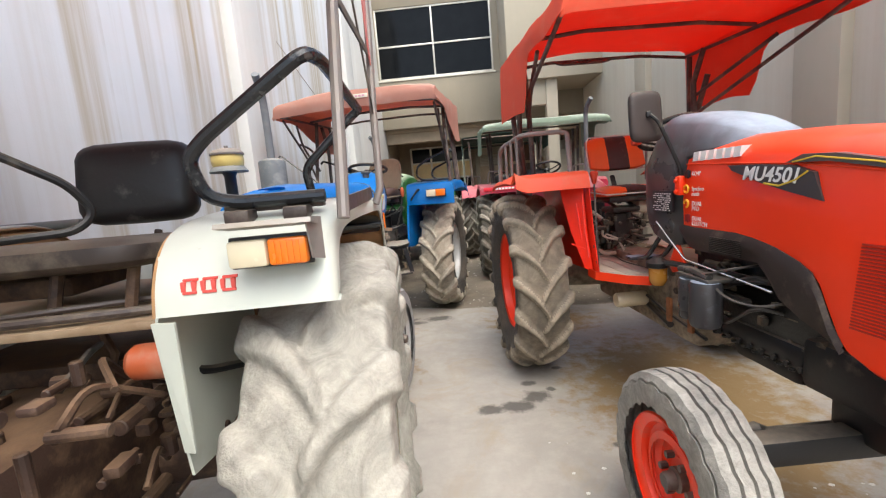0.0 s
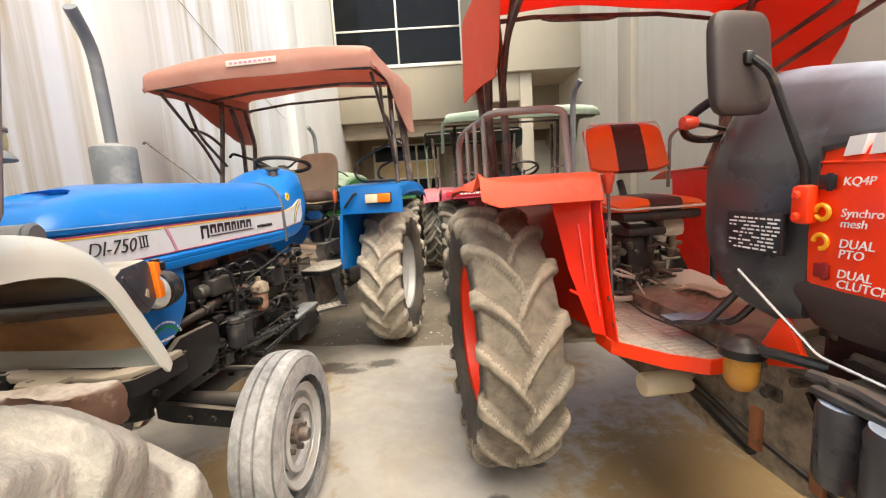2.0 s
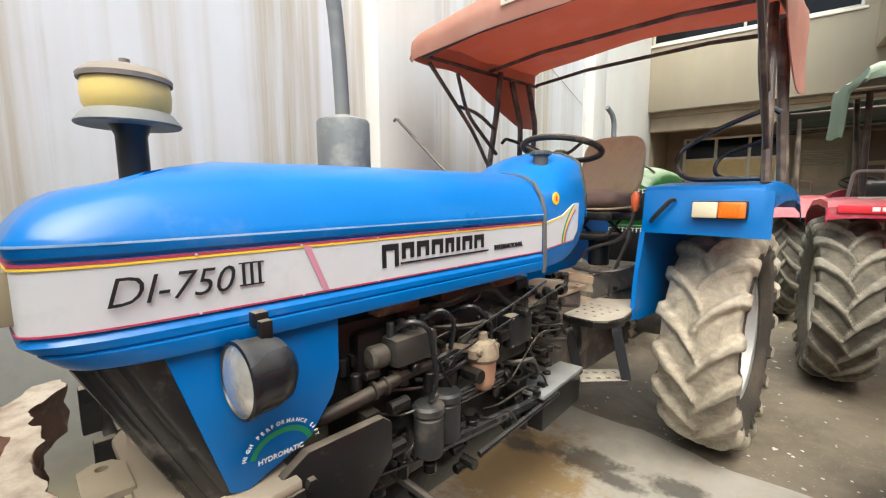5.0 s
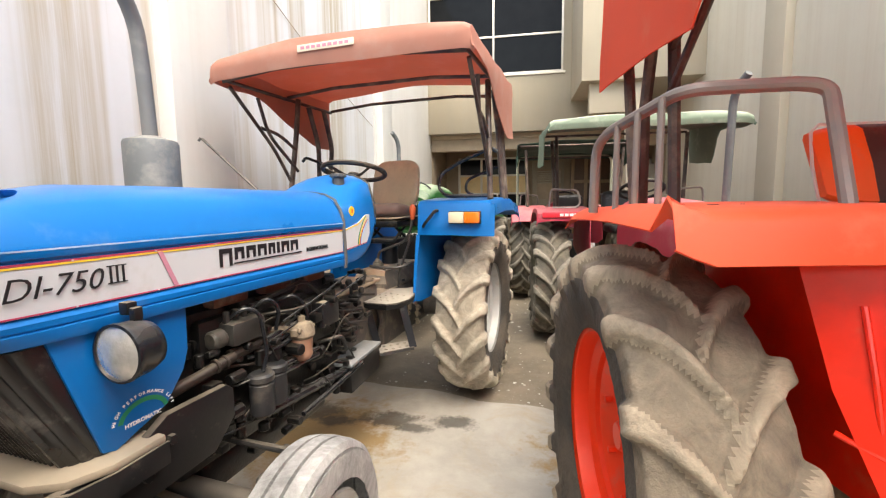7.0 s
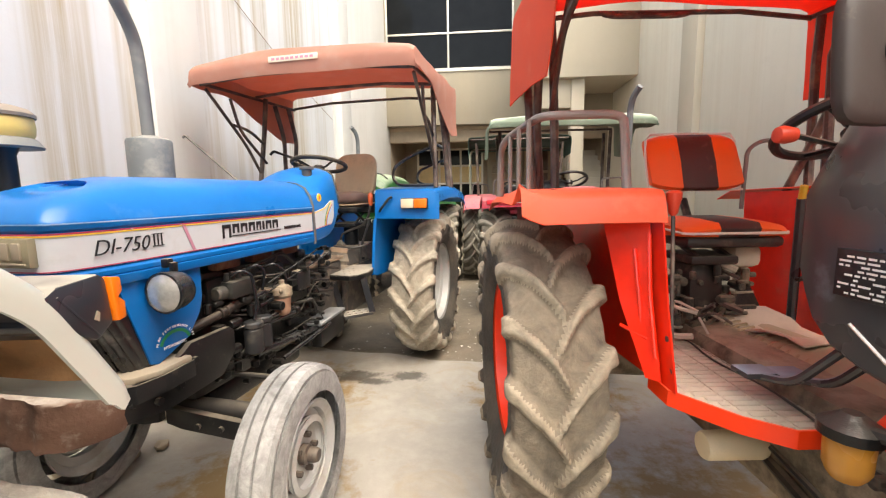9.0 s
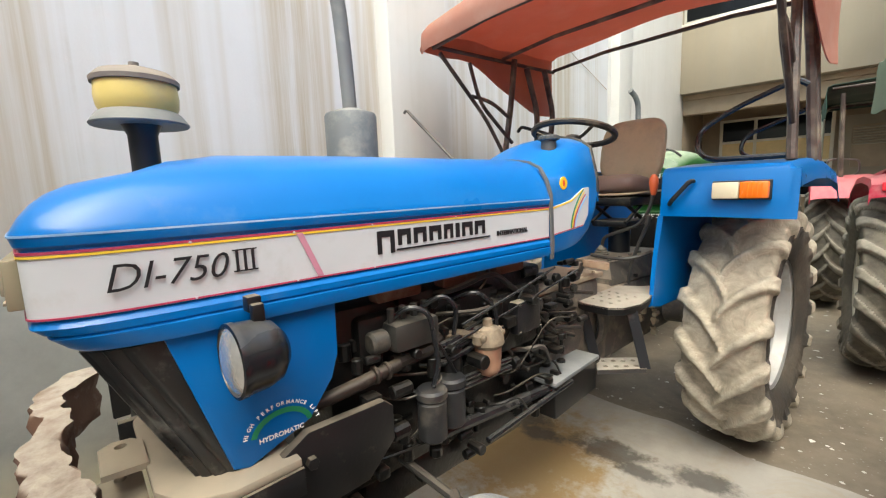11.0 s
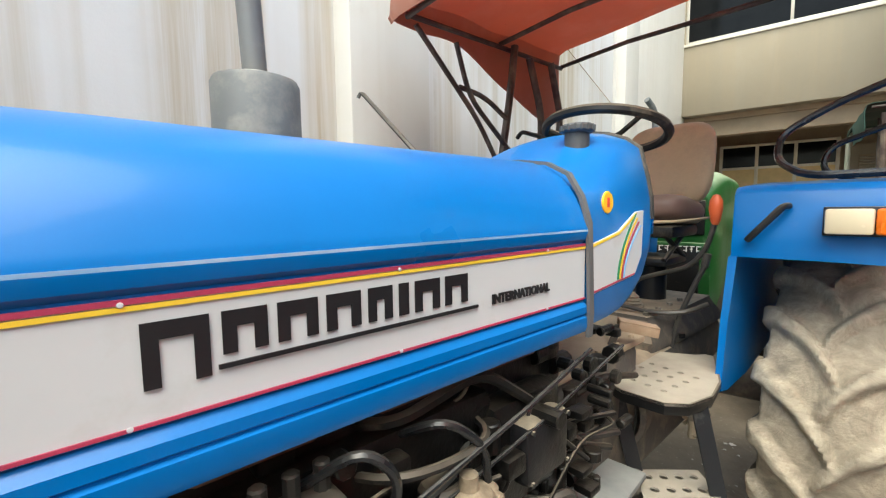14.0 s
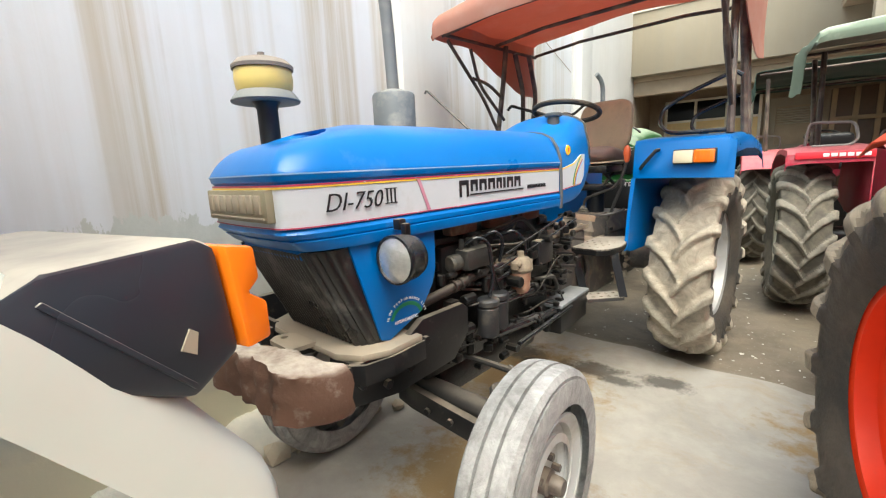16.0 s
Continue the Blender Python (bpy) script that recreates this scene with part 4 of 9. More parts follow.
lev = [(1.262, -0.012), (1.258, 0.010), (1.268, 0.014), (1.290, 0.014), (1.2925, 0.008), (1.2955, 0.008), (1.298, 0.012), (1.312, 0.012), (1.324, 0.0), (1.450, 0.0), (1.457, 0.008), (1.473, 0.0125), (1.4775, 0.012), (1.490, 0.006), (1.515, -0.006), (1.545, -0.026), (1.572, -0.052), (1.592, -0.085), (1.606, -0.13), (1.614, -0.18), (1.619, -0.25)]
rows = []
for z, o in lev:
    row = []
    for x, y in full:
        f = max(0.0, min(1.0, (-2.25 - y) / 0.62))
        zz = z
        if z > 1.48:
            zz = 1.48 + (z - 1.48) * (1.16 + 0.02 * min(1.0, max(0.0, (y + 2.2) / 0.8)) - 0.42 * f ** 2.6)
        sx = 1 + o / 0.272 if y > -2.72 else 1 + o / 0.30
        yy = y if y > -2.6 else y - o * 0.9 * min(1, (-2.6 - y) / 0.2)
        if z < 1.318 and y < -2.62:
            yy += (1.318 - z) / 0.056 * 0.060 * min(1.0, (-2.62 - y) / 0.14)
        row.append((x * max(0.0, sx), yy, zz))
    rows.append(row)
V = [[bm.verts.new(p) for p in r] for r in rows]
grid_faces(bm, V)
n = len(full)
for i in range(n // 2):
    try:
        bm.faces.new([V[-1][i], V[-1][i + 1], V[-1][n - 2 - i], V[-1][n - 1 - i]] if i < n // 2 - 1 else [V[-1][i], V[-1][i + 1], V[-1][n - 1 - i]])
    except ValueError:
        pass
part("bonnet_shell", bm, M_BLUE, hood, smooth=28)
bm = bmesh.new()
hood_side(bm, 1.327, 1.447, 0.0045)
part("side_stripe", bm, M_DECAL, hood, "silver side stripe")
for z0, z1, mt, nm in ((1.4425, 1.4475, M_REDLINE, "stripe_line"), (1.4365, 1.4410, M_YELLINE, "stripe_line"), (1.328, 1.3315, M_REDLINE, "stripe_line")):
    bm = bmesh.new()
    hood_side(bm, z0, z1, 0.0065)
    part(nm, bm, mt, hood)
bm = bmesh.new()
hood_side(bm, 1.4735, 1.4775, 0.0125)
part("worn_crease", bm, surface("rubbed_blue_edge", (0.20, 0.36, 0.58), 0.45, dust=(0.5, 0.55, 0.6), dust_amt=0.4, dust_scale=5, var=0.2), hood, "rubbed pale crease edge")
# slanted divider and rivets on the near side
SX = 0.2785
for sgn in (1, -1):
    bm = bmesh.new()
    extrude_poly(bm, [(-2.405, 1.440), (-2.390, 1.440), (-2.345, 1.333), (-2.36, 1.333)], "x", sgn * SX, sgn * (SX + 0.0015))
    part("stripe_divider", bm, M_MAUVE, hood)
    bm = bmesh.new()
    for y in (-1.55, -1.9, -2.2, -2.41, -2.62):
        for z in (1.443, 1.331):
            cyl(bm, (sgn * SX, y, z), 0.0028, sgn * 0.002, "x", 8, 0.0006)
    pieces("rivet", bm, M_DECAL, hood)
# model number, readable from the near side
MS = Matrix(((0, 0, 1, SX + 0.001), (1, 0, 0, 0), (0, 1, 0, 0), (0, 0, 0, 1)))
bm = bmesh.new()
letters(bm, "DI-750", 0.074, 0.0012, MS @ Matrix.Translation((-2.765, 1.366, 0)), shear=0.30, bold=-0.0006, spacing=0.98)
for k in range(3):
    box(bm, SX + 0.0005, SX + 0.0016, -2.540 + k * 0.016, -2.534 + k * 0.016, 1.374, 1.416)
box(bm, SX + 0.0005, SX + 0.0017, -2.546, -2.496, 1.416, 1.419)
box(bm, SX + 0.0005, SX + 0.0017, -2.546, -2.496, 1.371, 1.374)
part("model_number", bm, M_INK, hood, "black model number lettering")
# maker's name: plain blocks on an underline
y = -2.188
for k, w in enumerate((0.056, 0.045, 0.047, 0.047, 0.038, 0.017, 0.047, 0.048)):
    z0, z1 = (1.362, 1.424) if k == 0 else (1.380, 1.424)
    bm = bmesh.new()
    c = min(0.014, w * 0.34)
    extrude_poly(bm, [(y, z0), (y + c, z0), (y + c, z1 - 0.017), (y + w - c, z1 - 0.017), (y + w - c, z0), (y + w, z0), (y + w, z1), (y, z1)] if w > 0.02 else [(y, z0), (y + w, z0), (y + w, z1), (y, z1)], "x", SX, SX + 0.0009)
    part("maker_mark", bm, M_INK, hood, "black block maker mark")
    y += w + (0.011 if k == 0 else 0.0105)
bm = bmesh.new()
extrude_poly(bm, [(-2.126, 1.366), (-1.746, 1.366), (-1.746, 1.371), (-2.126, 1.371)], "x", SX, SX + 0.0022)
part("underline", bm, M_INK, hood)
bm = bmesh.new()
letters(bm, "INTERNATIONAL", 0.0215, 0.001, MS @ Matrix.Translation((-1.712, 1.366, 0)), bold=0.0010)
part("small_lettering", bm, M_INK, hood, "small black lettering")
# relief plate on the nose
bm = bmesh.new()
box(bm, -0.205, 0.205, -2.892, -2.866, 1.346, 1.436, 0.004)
part("nose_plate", bm, surface("aged_brass_grey", (0.30, 0.27, 0.18), 0.5, 0.3, dust=DUST, dust_amt=0.3), hood, "tarnished relief plate")
bm = bmesh.new()
for k in range(8):
    box(bm, -0.184 + k * 0.047, -0.184 + k * 0.047 + 0.033, -2.899, -2.890, 1.370, 1.422, 0.003)
box(bm, -0.185, 0.190, -2.897, -2.891, 1.355, 1.361, 0.001)
part("raised_block_mark", bm, M_TRAY, hood)
# scuttle behind the bonnet, strap, cap, dial
bm = bmesh.new()
sec = []
for y, w, zt, zb in ((-1.396, 0.276, 1.634, 1.262), (-1.34, 0.277, 1.648, 1.262), (-1.28, 0.278, 1.672, 1.266), (-1.22, 0.278, 1.700, 1.275), (-1.16, 0.277, 1.724, 1.295), (-1.10, 0.274, 1.742, 1.33), (-1.04, 0.268, 1.752, 1.40), (-1.0, 0.260, 1.755, 1.48)):
    half = [(w * 0.97, zb), (w, zb + 0.02), (w, 1.45), (w - 0.008, 1.50), (w - 0.011, 1.55), (w - 0.022, 1.555 + (zt - 1.634) * 0.4), (w - 0.045, zt - 0.065), (w - 0.085, zt - 0.036), (w - 0.14, zt - 0.015), (w - 0.20, zt - 0.004), (0, zt)]
    sec.append([(x, y, z) for x, z in half] + [(-x, y, z) for x, z in half[-2::-1]])
loft(bm, sec, True, True)
part("scuttle", bm, M_BLUE, hood, smooth=65)
bm = bmesh.new()
sec = []
for y in (-1.409, -1.392):
    half = [(0.29, 1.245), (0.293, 1.30), (0.288, 1.44), (0.286, 1.49), (0.268, 1.548), (0.235, 1.60), (0.18, 1.628), (0.10, 1.64), (0, 1.644)]
    sec.append([(x, y, z) for x, z in half] + [(-x, y, z) for x, z in half[-2::-1]])
sheet(bm, sec, 0.008)
part("rubber_strap", bm, surface("grey_rubber_strap", (0.10, 0.10, 0.105), 0.6), hood)
bm = bmesh.new()
cyl(bm, (0.135, -1.20, 1.64), 0.032, 0.085, "z", 20, 0.004)
cyl(bm, (0.135, -1.20, 1.72), 0.044, 0.022, "z", 20, 0.006)
for k in range(16):
    a = 2 * PI * k / 16
    cyl(bm, (0.135 + 0.043 * math.cos(a), -1.20 + 0.043 * math.sin(a), 1.723), 0.004, 0.016, "z", 6, 0.001)
part("filler_cap", bm, surface("grey_cap", (0.06, 0.065, 0.07), 0.5), hood)
bm = bmesh.new()
half = [(0.254, 1.49), (0.252, 1.50), (0.249, 1.55), (0.238, 1.603), (0.215, 1.69), (0.175, 1.719), (0.12, 1.74), (0.06, 1.751), (0, 1.755)]
tube(bm, [(x, -0.998, z) for x, z in half] + [(-x, -0.998, z) for x, z in half[-2::-1]], 0.009, 8)
part("edge_seal", bm, M_RUBBERB, hood, "black rubber edge seal")
bm = bmesh.new()
cyl(bm, (0.2655, -1.294, 1.535), 0.026, 0.006, "x", 20, 0.002)
part("round_sticker", bm, surface("amber_sticker", (0.85, 0.45, 0.02), 0.4), hood)
bm = bmesh.new()
box(bm, 0.268, 0.2722, -1.300, -1.288, 1.524, 1.546, 0.0005)
part("sticker_mark", bm, M_REDKNOB, hood)
# flared decal with rainbow arcs on the scuttle side
bm = bmesh.new()
extrude_poly(bm, [(-1.378, 1.332), (-1.16, 1.352), (-1.12, 1.40), (-1.115, 1.515), (-1.16, 1.512), (-1.25, 1.468), (-1.378, 1.445)], "x", 0.274, 0.2785)
part("flared_decal", bm, M_DECAL, hood)
bm = bmesh.new()
extrude_poly(bm, [(-1.378, 1.443), (-1.25, 1.466), (-1.16, 1.510), (-1.16, 1.504), (-1.25, 1.460), (-1.378, 1.437)], "x", 0.278, 0.2798)
part("decal_border", bm, M_YELLINE, hood)
bm = bmesh.new()
extrude_poly(bm, [(-1.378, 1.334), (-1.16, 1.354), (-1.16, 1.358), (-1.378, 1.338)], "x", 0.278, 0.2798)
part("decal_border", bm, M_REDLINE, hood)
for r, mt in ((0.0, M_GREEND), (0.010, M_YELLINE), (0.020, M_REDLINE), (0.030, surface("light_blue_decal", (0.25, 0.5, 0.8), 0.4))):
    bm = bmesh.new()
    pts = [(-1.257 + r + 0.09 * (k / 10) ** 1.8, 1.352 + (0.155 - r) * k / 10) for k in range(11)]
    extrude_poly(bm, [(a, b) for a, b in pts] + [(a + 0.008, b) for a, b in pts[::-1]], "x", 0.279, 0.2805)
    part("rainbow_arc", bm, mt, hood)
# chin flap under the nose
bm = bmesh.new()
extrude_poly(bm, [(-0.20, -2.80), (0.20, -2.80), (0.17, -2.70), (-0.17, -2.70)], "z", 1.225, 1.262, 0.006)
part("chin_plate", bm, M_BLUE, hood)

# grille and its side panels
M_SLAT = surface("black_slat_gloss", (0.012, 0.012, 0.013), 0.3, dust=GREYDUST, dust_amt=0.12, top_dust=0.3, var=0.2, coat=0.3)
gr = new("grille")
gr.parent = B
def gy(z):
    return -2.79 + (1.25 - z) / (1.25 - 0.92) * 0.155
for k in range(19):
    x = -0.178 + k * 0.01978
    bm = bmesh.new()
    rows = []
    for z in (0.92, 1.03, 1.14, 1.245):
        rows.append([(x - 0.0045, gy(z) + 0.004, z), (x - 0.003, gy(z) - 0.020, z), (x - 0.001, gy(z) - 0.023, z), (x + 0.001, gy(z) - 0.023, z), (x + 0.003, gy(z) - 0.020, z), (x + 0.0045, gy(z) + 0.004, z)])
    loft(bm, rows)
    part("slat", bm, M_SLAT, gr)
bm = bmesh.new()
rows = [[(-0.245, gy(z) + 0.10, z), (-0.235, gy(z) + 0.03, z), (-0.20, gy(z) + 0.006, z), (0.20, gy(z) + 0.006, z), (0.235, gy(z) + 0.03, z), (0.245, gy(z) + 0.10, z)] for z in (0.912, 1.07, 1.25)]
sheet(bm, rows, 0.012)
part("grille_backing", bm, surface("black_mesh", (0.007, 0.007, 0.007), 0.7, dust=DUST, dust_amt=0.03, bumpy=0.8, fine=220), gr)
for sgn in (1, -1):
    bm = bmesh.new()
    flute = [(0.190, -0.012), (0.197, -0.020), (0.206, -0.018), (0.211, -0.006), (0.217, -0.008), (0.225, 0.000), (0.228, 0.012), (0.234, 0.014), (0.240, 0.026), (0.240, 0.040), (0.246, 0.046), (0.250, 0.060), (0.248, 0.078), (0.249, 0.115)]
    sheet(bm, [[(sgn * x, gy(z) + dy, z) for x, dy in flute] for z in (0.914, 1.0, 1.08, 1.16, 1.25)], 0.006)
    part("corner_trim", bm, M_SLAT, gr, "black fluted corner mesh")
    bm = bmesh.new()
    extrude_poly(bm, [(-2.682, 1.256), (-2.585, 0.925), (-2.55, 0.914), (-2.40, 0.975), (-2.335, 1.06), (-2.315, 1.12), (-2.312, 1.256)], "x", sgn * 0.247, sgn * 0.259, 0.003)
    part("side_panel", bm, M_BLUE, gr)
# arched sticker on the near panel
bm = bmesh.new()
arc = [(-2.47 + 0.075 * math.cos(a), 0.968 + 0.06 * math.sin(a)) for a in [PI * (0.06 + 0.88 * k / 14) for k in range(15)]]
arc2 = [(-2.47 + 0.062 * math.cos(a), 0.968 + 0.047 * math.sin(a)) for a in [PI * (0.06 + 0.88 * k / 14) for k in range(15)]]
extrude_poly(bm, arc + arc2[::-1], "x", 0.2595, 0.261)
part("arched_sticker", bm, M_GREEND, gr, "green arched sticker")
bm = bmesh.new()
MP = Matrix(((0, 0, 1, 0.2605), (1, 0, 0, 0), (0, 1, 0, 0), (0, 0, 0, 1)))
letters(bm, "HYDROMATIC", 0.0165, 0.0006, MP @ Matrix.Translation((-2.527, 0.961, 0)), bold=0.0003)
text = "HIGH PERFORMANCE LIFT"
for k, ch in enumerate(text):
    a = PI * (0.94 - 0.88 * k / (len(text) - 1))
    letters(bm, ch, 0.0125, 0.0006, MP @ Matrix.Translation((-2.47 + 0.083 * math.cos(a), 0.968 + 0.068 * math.sin(a), 0)) @ Euler((0, 0, a - PI / 2)).to_matrix().to_4x4(), bold=0.0003)
part("sticker_lettering", bm, M_WHITED, gr, "white sticker lettering")

for sgn in (1, -1):
    hl = new("headlamp")
    hl.parent = B
    hl.matrix_basis = pose(sgn * 0.345, -2.540, 1.205, 0, 0, sgn * 4) @ Matrix.Scale(0.85, 4)
    bm = bmesh.new()
    lathe(bm, [(0, 0.075), (0.045, 0.07), (0.075, 0.045), (0.086, 0.01), (0.088, -0.035), (0.091, -0.040), (0.091, -0.056), (0.083, -0.058), (0.080, -0.05)], 28, "y")
    part("lamp_shell", bm, M_BLKPIPE, hl)
    bm = bmesh.new()
    lathe(bm, [(0.083, -0.052), (0.06, -0.062), (0.03, -0.066), (0, -0.067)], 28, "y")
    part("lamp_glass", bm, M_LAMPG, hl, "ribbed silver headlamp glass")
    bm = bmesh.new()
    box(bm, -0.012, 0.012, 0.0, 0.03, 0.08, 0.125, 0.005)
    box(bm, -0.02 - sgn * 0.03, 0.015 - sgn * 0.03, 0.0, 0.035, 0.10, 0.14, 0.005)
    part("lamp_bracket", bm, M_BLACK, hl)

# front frame, tray, bumper casting
ch = new("front_frame")
ch.parent = B
ch.matrix_basis = Matrix.Translation((0, 0, 0.03))
for sgn in (1, -1):
    bm = bmesh.new()
    extrude_poly(bm, [(-2.76, 0.735), (-2.76, 0.865), (-2.52, 0.865), (-2.42, 0.925), (-2.20, 0.925), (-2.17, 0.90), (-2.17, 0.80), (-2.26, 0.715), (-2.55, 0.70)], "x", sgn * 0.255, sgn * 0.285, 0.006)
    for y, z in ((-2.70, 0.80), (-2.60, 0.76), (-2.5, 0.78), (-2.42, 0.85)):
        bolt(bm, (sgn * 0.285, y, z), 0.016, sgn * 0.018)
    part("side_plate", bm, M_BLACK, ch)
bm = bmesh.new()
out = [(-0.31, -2.45), (-0.32, -2.60), (-0.28, -2.685), (-0.20, -2.728), (0.20, -2.728), (0.28, -2.685), (0.318, -2.60), (0.312, -2.45)]
extrude_poly(bm, out, "z", 0.862, 0.886, 0.006)
part("front_tray", bm, M_TRAY, ch, "dust-covered tray under the grille")
bm = bmesh.new()
extrude_poly(bm, [(0.21, -2.765), (0.305, -2.69), (0.322, -2.60), (0.314, -2.45), (0.324, -2.45), (0.333, -2.60), (0.315, -2.70), (0.22, -2.78)], "z", 0.80, 0.868, 0.003)
part("edge_lip", bm, M_BLACK, ch)
bm = bmesh.new()
def bumper_out():
    return [(-0.77, -2.80), (-0.75, -2.88), (-0.66, -2.935), (-0.40, -2.94), (-0.10, -2.945), (0.10, -2.945), (0.25, -2.905), (0.33, -2.825), (0.325, -2.765), (0.24, -2.775), (0.17, -2.815), (0.08, -2.85), (-0.04, -2.865), (-0.18, -2.86), (-0.30, -2.875), (-0.45, -2.87), (-0.56, -2.86), (-0.64, -2.81)]
rng = random.Random(5)
sec = []
def walk_round(pts, step=0.022):
    out = []
    for (x0, y0), (x1, y1) in zip(pts, pts[1:] + pts[:1]):
        m = max(1, int(math.hypot(x1 - x0, y1 - y0) / step))
        out += [(x0 + (x1 - x0) * q / m, y0 + (y1 - y0) * q / m) for q in range(m)]
    return out
rim = walk_round(bumper_out())
wob = [0.006 * math.sin(x * 61 + y * 20) + 0.010 * math.sin(x * 17 + 1) + 0.006 * math.sin(x * 29 + 4) + rng.uniform(-0.0025, 0.0025) for x, y in rim]
for z, s in ((0.745, 0.97), (0.765, 0.995), (0.80, 1.0), (0.84, 1.0), (0.875, 0.998), (0.897, 0.985), (0.905, 0.955)):
    sec.append([(-0.16 + (x + 0.16) * s + rng.uniform(-0.003, 0.003), -2.86 + (y + 2.86) * s + w + 0.007 * math.sin(z * 70 + x * 15) + rng.uniform(-0.003, 0.003), z + 0.006 * math.sin(x * 13) + rng.uniform(-0.003, 0.003)) for (x, y), w in zip(rim, wob)])
loft(bm, sec)
part("bumper_casting", bm, M_RUSTCAST, ch, "rough rusty bumper casting with dusty top", smooth=55)
bm = bmesh.new()
box(bm, -0.62, -0.24, -2.71, -2.69, 0.72, 0.89, 0.004)
box(bm, -0.64, -0.60, -2.76, -2.45, 0.74, 0.90, 0.004)
part("bumper_bracket", bm, M_BLACK, ch)
bm = bmesh.new()
holed_plate(bm, [(-0.09, -0.06), (0.09, -0.06), (0.10, 0.06), (-0.07, 0.06), (-0.11, 0.03), (-0.12, -0.02)], [(-0.07, 0.0, 0.018)], 0.02, Matrix.Translation((-0.0, -2.765, 0.885)) @ Matrix.Scale(0.75, 4))
part("tow_plate", bm, M_TRAY, ch)
bm = bmesh.new()
holed_plate(bm, [(-0.09, -0.06), (0.09, -0.06), (0.10, 0.06), (-0.07, 0.06), (-0.11, 0.03), (-0.12, -0.02)], [(-0.07, 0.0, 0.018)], 0.02, Matrix.Translation((0.0, -2.775, 0.80)) @ Matrix.Scale(0.75, 4))
part("tow_plate", bm, M_TRAY, ch)

# front axle
ax = new("front_axle")
ax.parent = B
bm = bmesh.new()
tube(bm, [(-0.46, -2.25, 0.575), (0.46, -2.25, 0.575)], 0.042, 14)
part("axle_tube", bm, M_STEEL, ax)
bm = bmesh.new()
for sgn in (1, -1):
    extrude_poly(bm, [(sgn * 0.02, 0.60), (sgn * 0.50, 0.56), (sgn * 0.52, 0.47), (sgn * 0.10, 0.50), (sgn * 0.02, 0.52)], "y", -2.335, -2.30, 0.004)
    for k in range(3):
        bolt(bm, (sgn * (0.2 + 0.12 * k), -2.337, 0.53), 0.014, -0.014, "y")
part("axle_beam", bm, M_BLACK, ax)
for sgn in (1, -1):
    bm = bmesh.new()
    cyl(bm, (sgn * 0.50, -2.25, 0.33), 0.035, 0.36, "z", 14, 0.006)
    cyl(bm, (sgn * 0.50, -2.25, 0.66), 0.05, 0.035, "z", 14, 0.008)
    tube(bm, [(sgn * 0.50, -2.25, 0.40), (sgn * 0.66, -2.25, 0.40)], 0.03, 10)
    tube(bm, [(sgn * 0.50, -2.25, 0.64), (sgn * 0.47, -2.10, 0.66), (sgn * 0.40, -2.06, 0.66)], 0.018, 8)
    part("kingpin", bm, M_STEEL, ax)
bm = bmesh.new()
tube(bm, [(-0.45, -2.07, 0.66), (0.45, -2.07, 0.66)], 0.014, 8)
part("tie_rod", bm, M_STEEL, ax)

bm = rib_tyre(0.40, 0.20, 0.215, 3, 0)
ME_BF = mesh_of(bm, M_TYRE_GREY)
ME_BFR = mesh_of(rim_mesh(0.215, 0.20, 0.015, 0.05), M_SILVRIM)
ME_BFH = mesh_of(hub_mesh(0.02, 0.045, 5, 0.085, 0.075), M_PIPE)
ME_BR = mesh_of(T_DRIVE, M_TYRE_BEIGE, 58, mat2=tyre_mat("muddy_valley_shaded", (0.44, 0.38, 0.295), 1.0), mat3=M_SIDEWALL)
ME_BRR = mesh_of(rim_mesh(0.375, 0.37, -0.02, 0.09), M_SILVRIM)
ME_BRH = mesh_of(hub_mesh(-0.01, 0.075, 8, 0.16, 0.06), M_SILVRIM)
for sgn in (1, -1):
    wheel(B, "front_wheel", sgn * 0.625, -2.25, 0.398, sgn, ME_BF, ME_BFR, ME_BFH, "dusty ribbed front wheel with silver rim", steer=5)
    wheel(B, "rear_wheel", sgn * 0.60, 0.19, 0.688, sgn, ME_BR, ME_BRR, ME_BRH, "mud-caked lugged rear wheel with silver rim", turn=7 * sgn)

# engine and gearbox
en = new("engine")
en.parent = B
rng = random.Random(21)
M_DARKRUST = surface("dark_rusty_iron", (0.026, 0.019, 0.016), 0.45, 0.3, dust=DUST, dust_amt=0.06, top_dust=0.25, var=0.3, bumpy=0.4)
bm = bmesh.new()
box(bm, -0.17, 0.16, -2.30, -1.30, 0.62, 1.20, 0.02)
part("block", bm, M_ENGINE, en)
bm = bmesh.new()
box(bm, 0.10, 0.20, -2.22, -1.62, 0.98, 1.17, 0.02)
part("valve_gallery", bm, M_ENGINE, en)
bm = bmesh.new()
box(bm, -0.14, 0.14, -2.2, -1.4, 0.48, 0.618, 0.03)
part("sump", bm, M_ENGINE, en)
bm = bmesh.new()
for k in range(3):
    box(bm, 0.14, 0.20, -2.15 + k * 0.26, -1.98 + k * 0.26, 1.20, 1.29, 0.014)
pieces("cylinder_head_cover", bm, surface("rusty_head", (0.13, 0.055, 0.035), 0.8, dust=DUST, dust_amt=0.4, bumpy=0.6), en)
# injection pump
bm = bmesh.new()
box(bm, 0.17, 0.27, -2.14, -1.97, 1.06, 1.15, 0.02)
cyl(bm, (0.22, -2.14, 1.10), 0.034, -0.06, "y", 16, 0.008)
for k in range(4):
    cyl(bm, (0.22, -2.12 + k * 0.042, 1.14), 0.012, 0.05, "z", 8, 0.003)
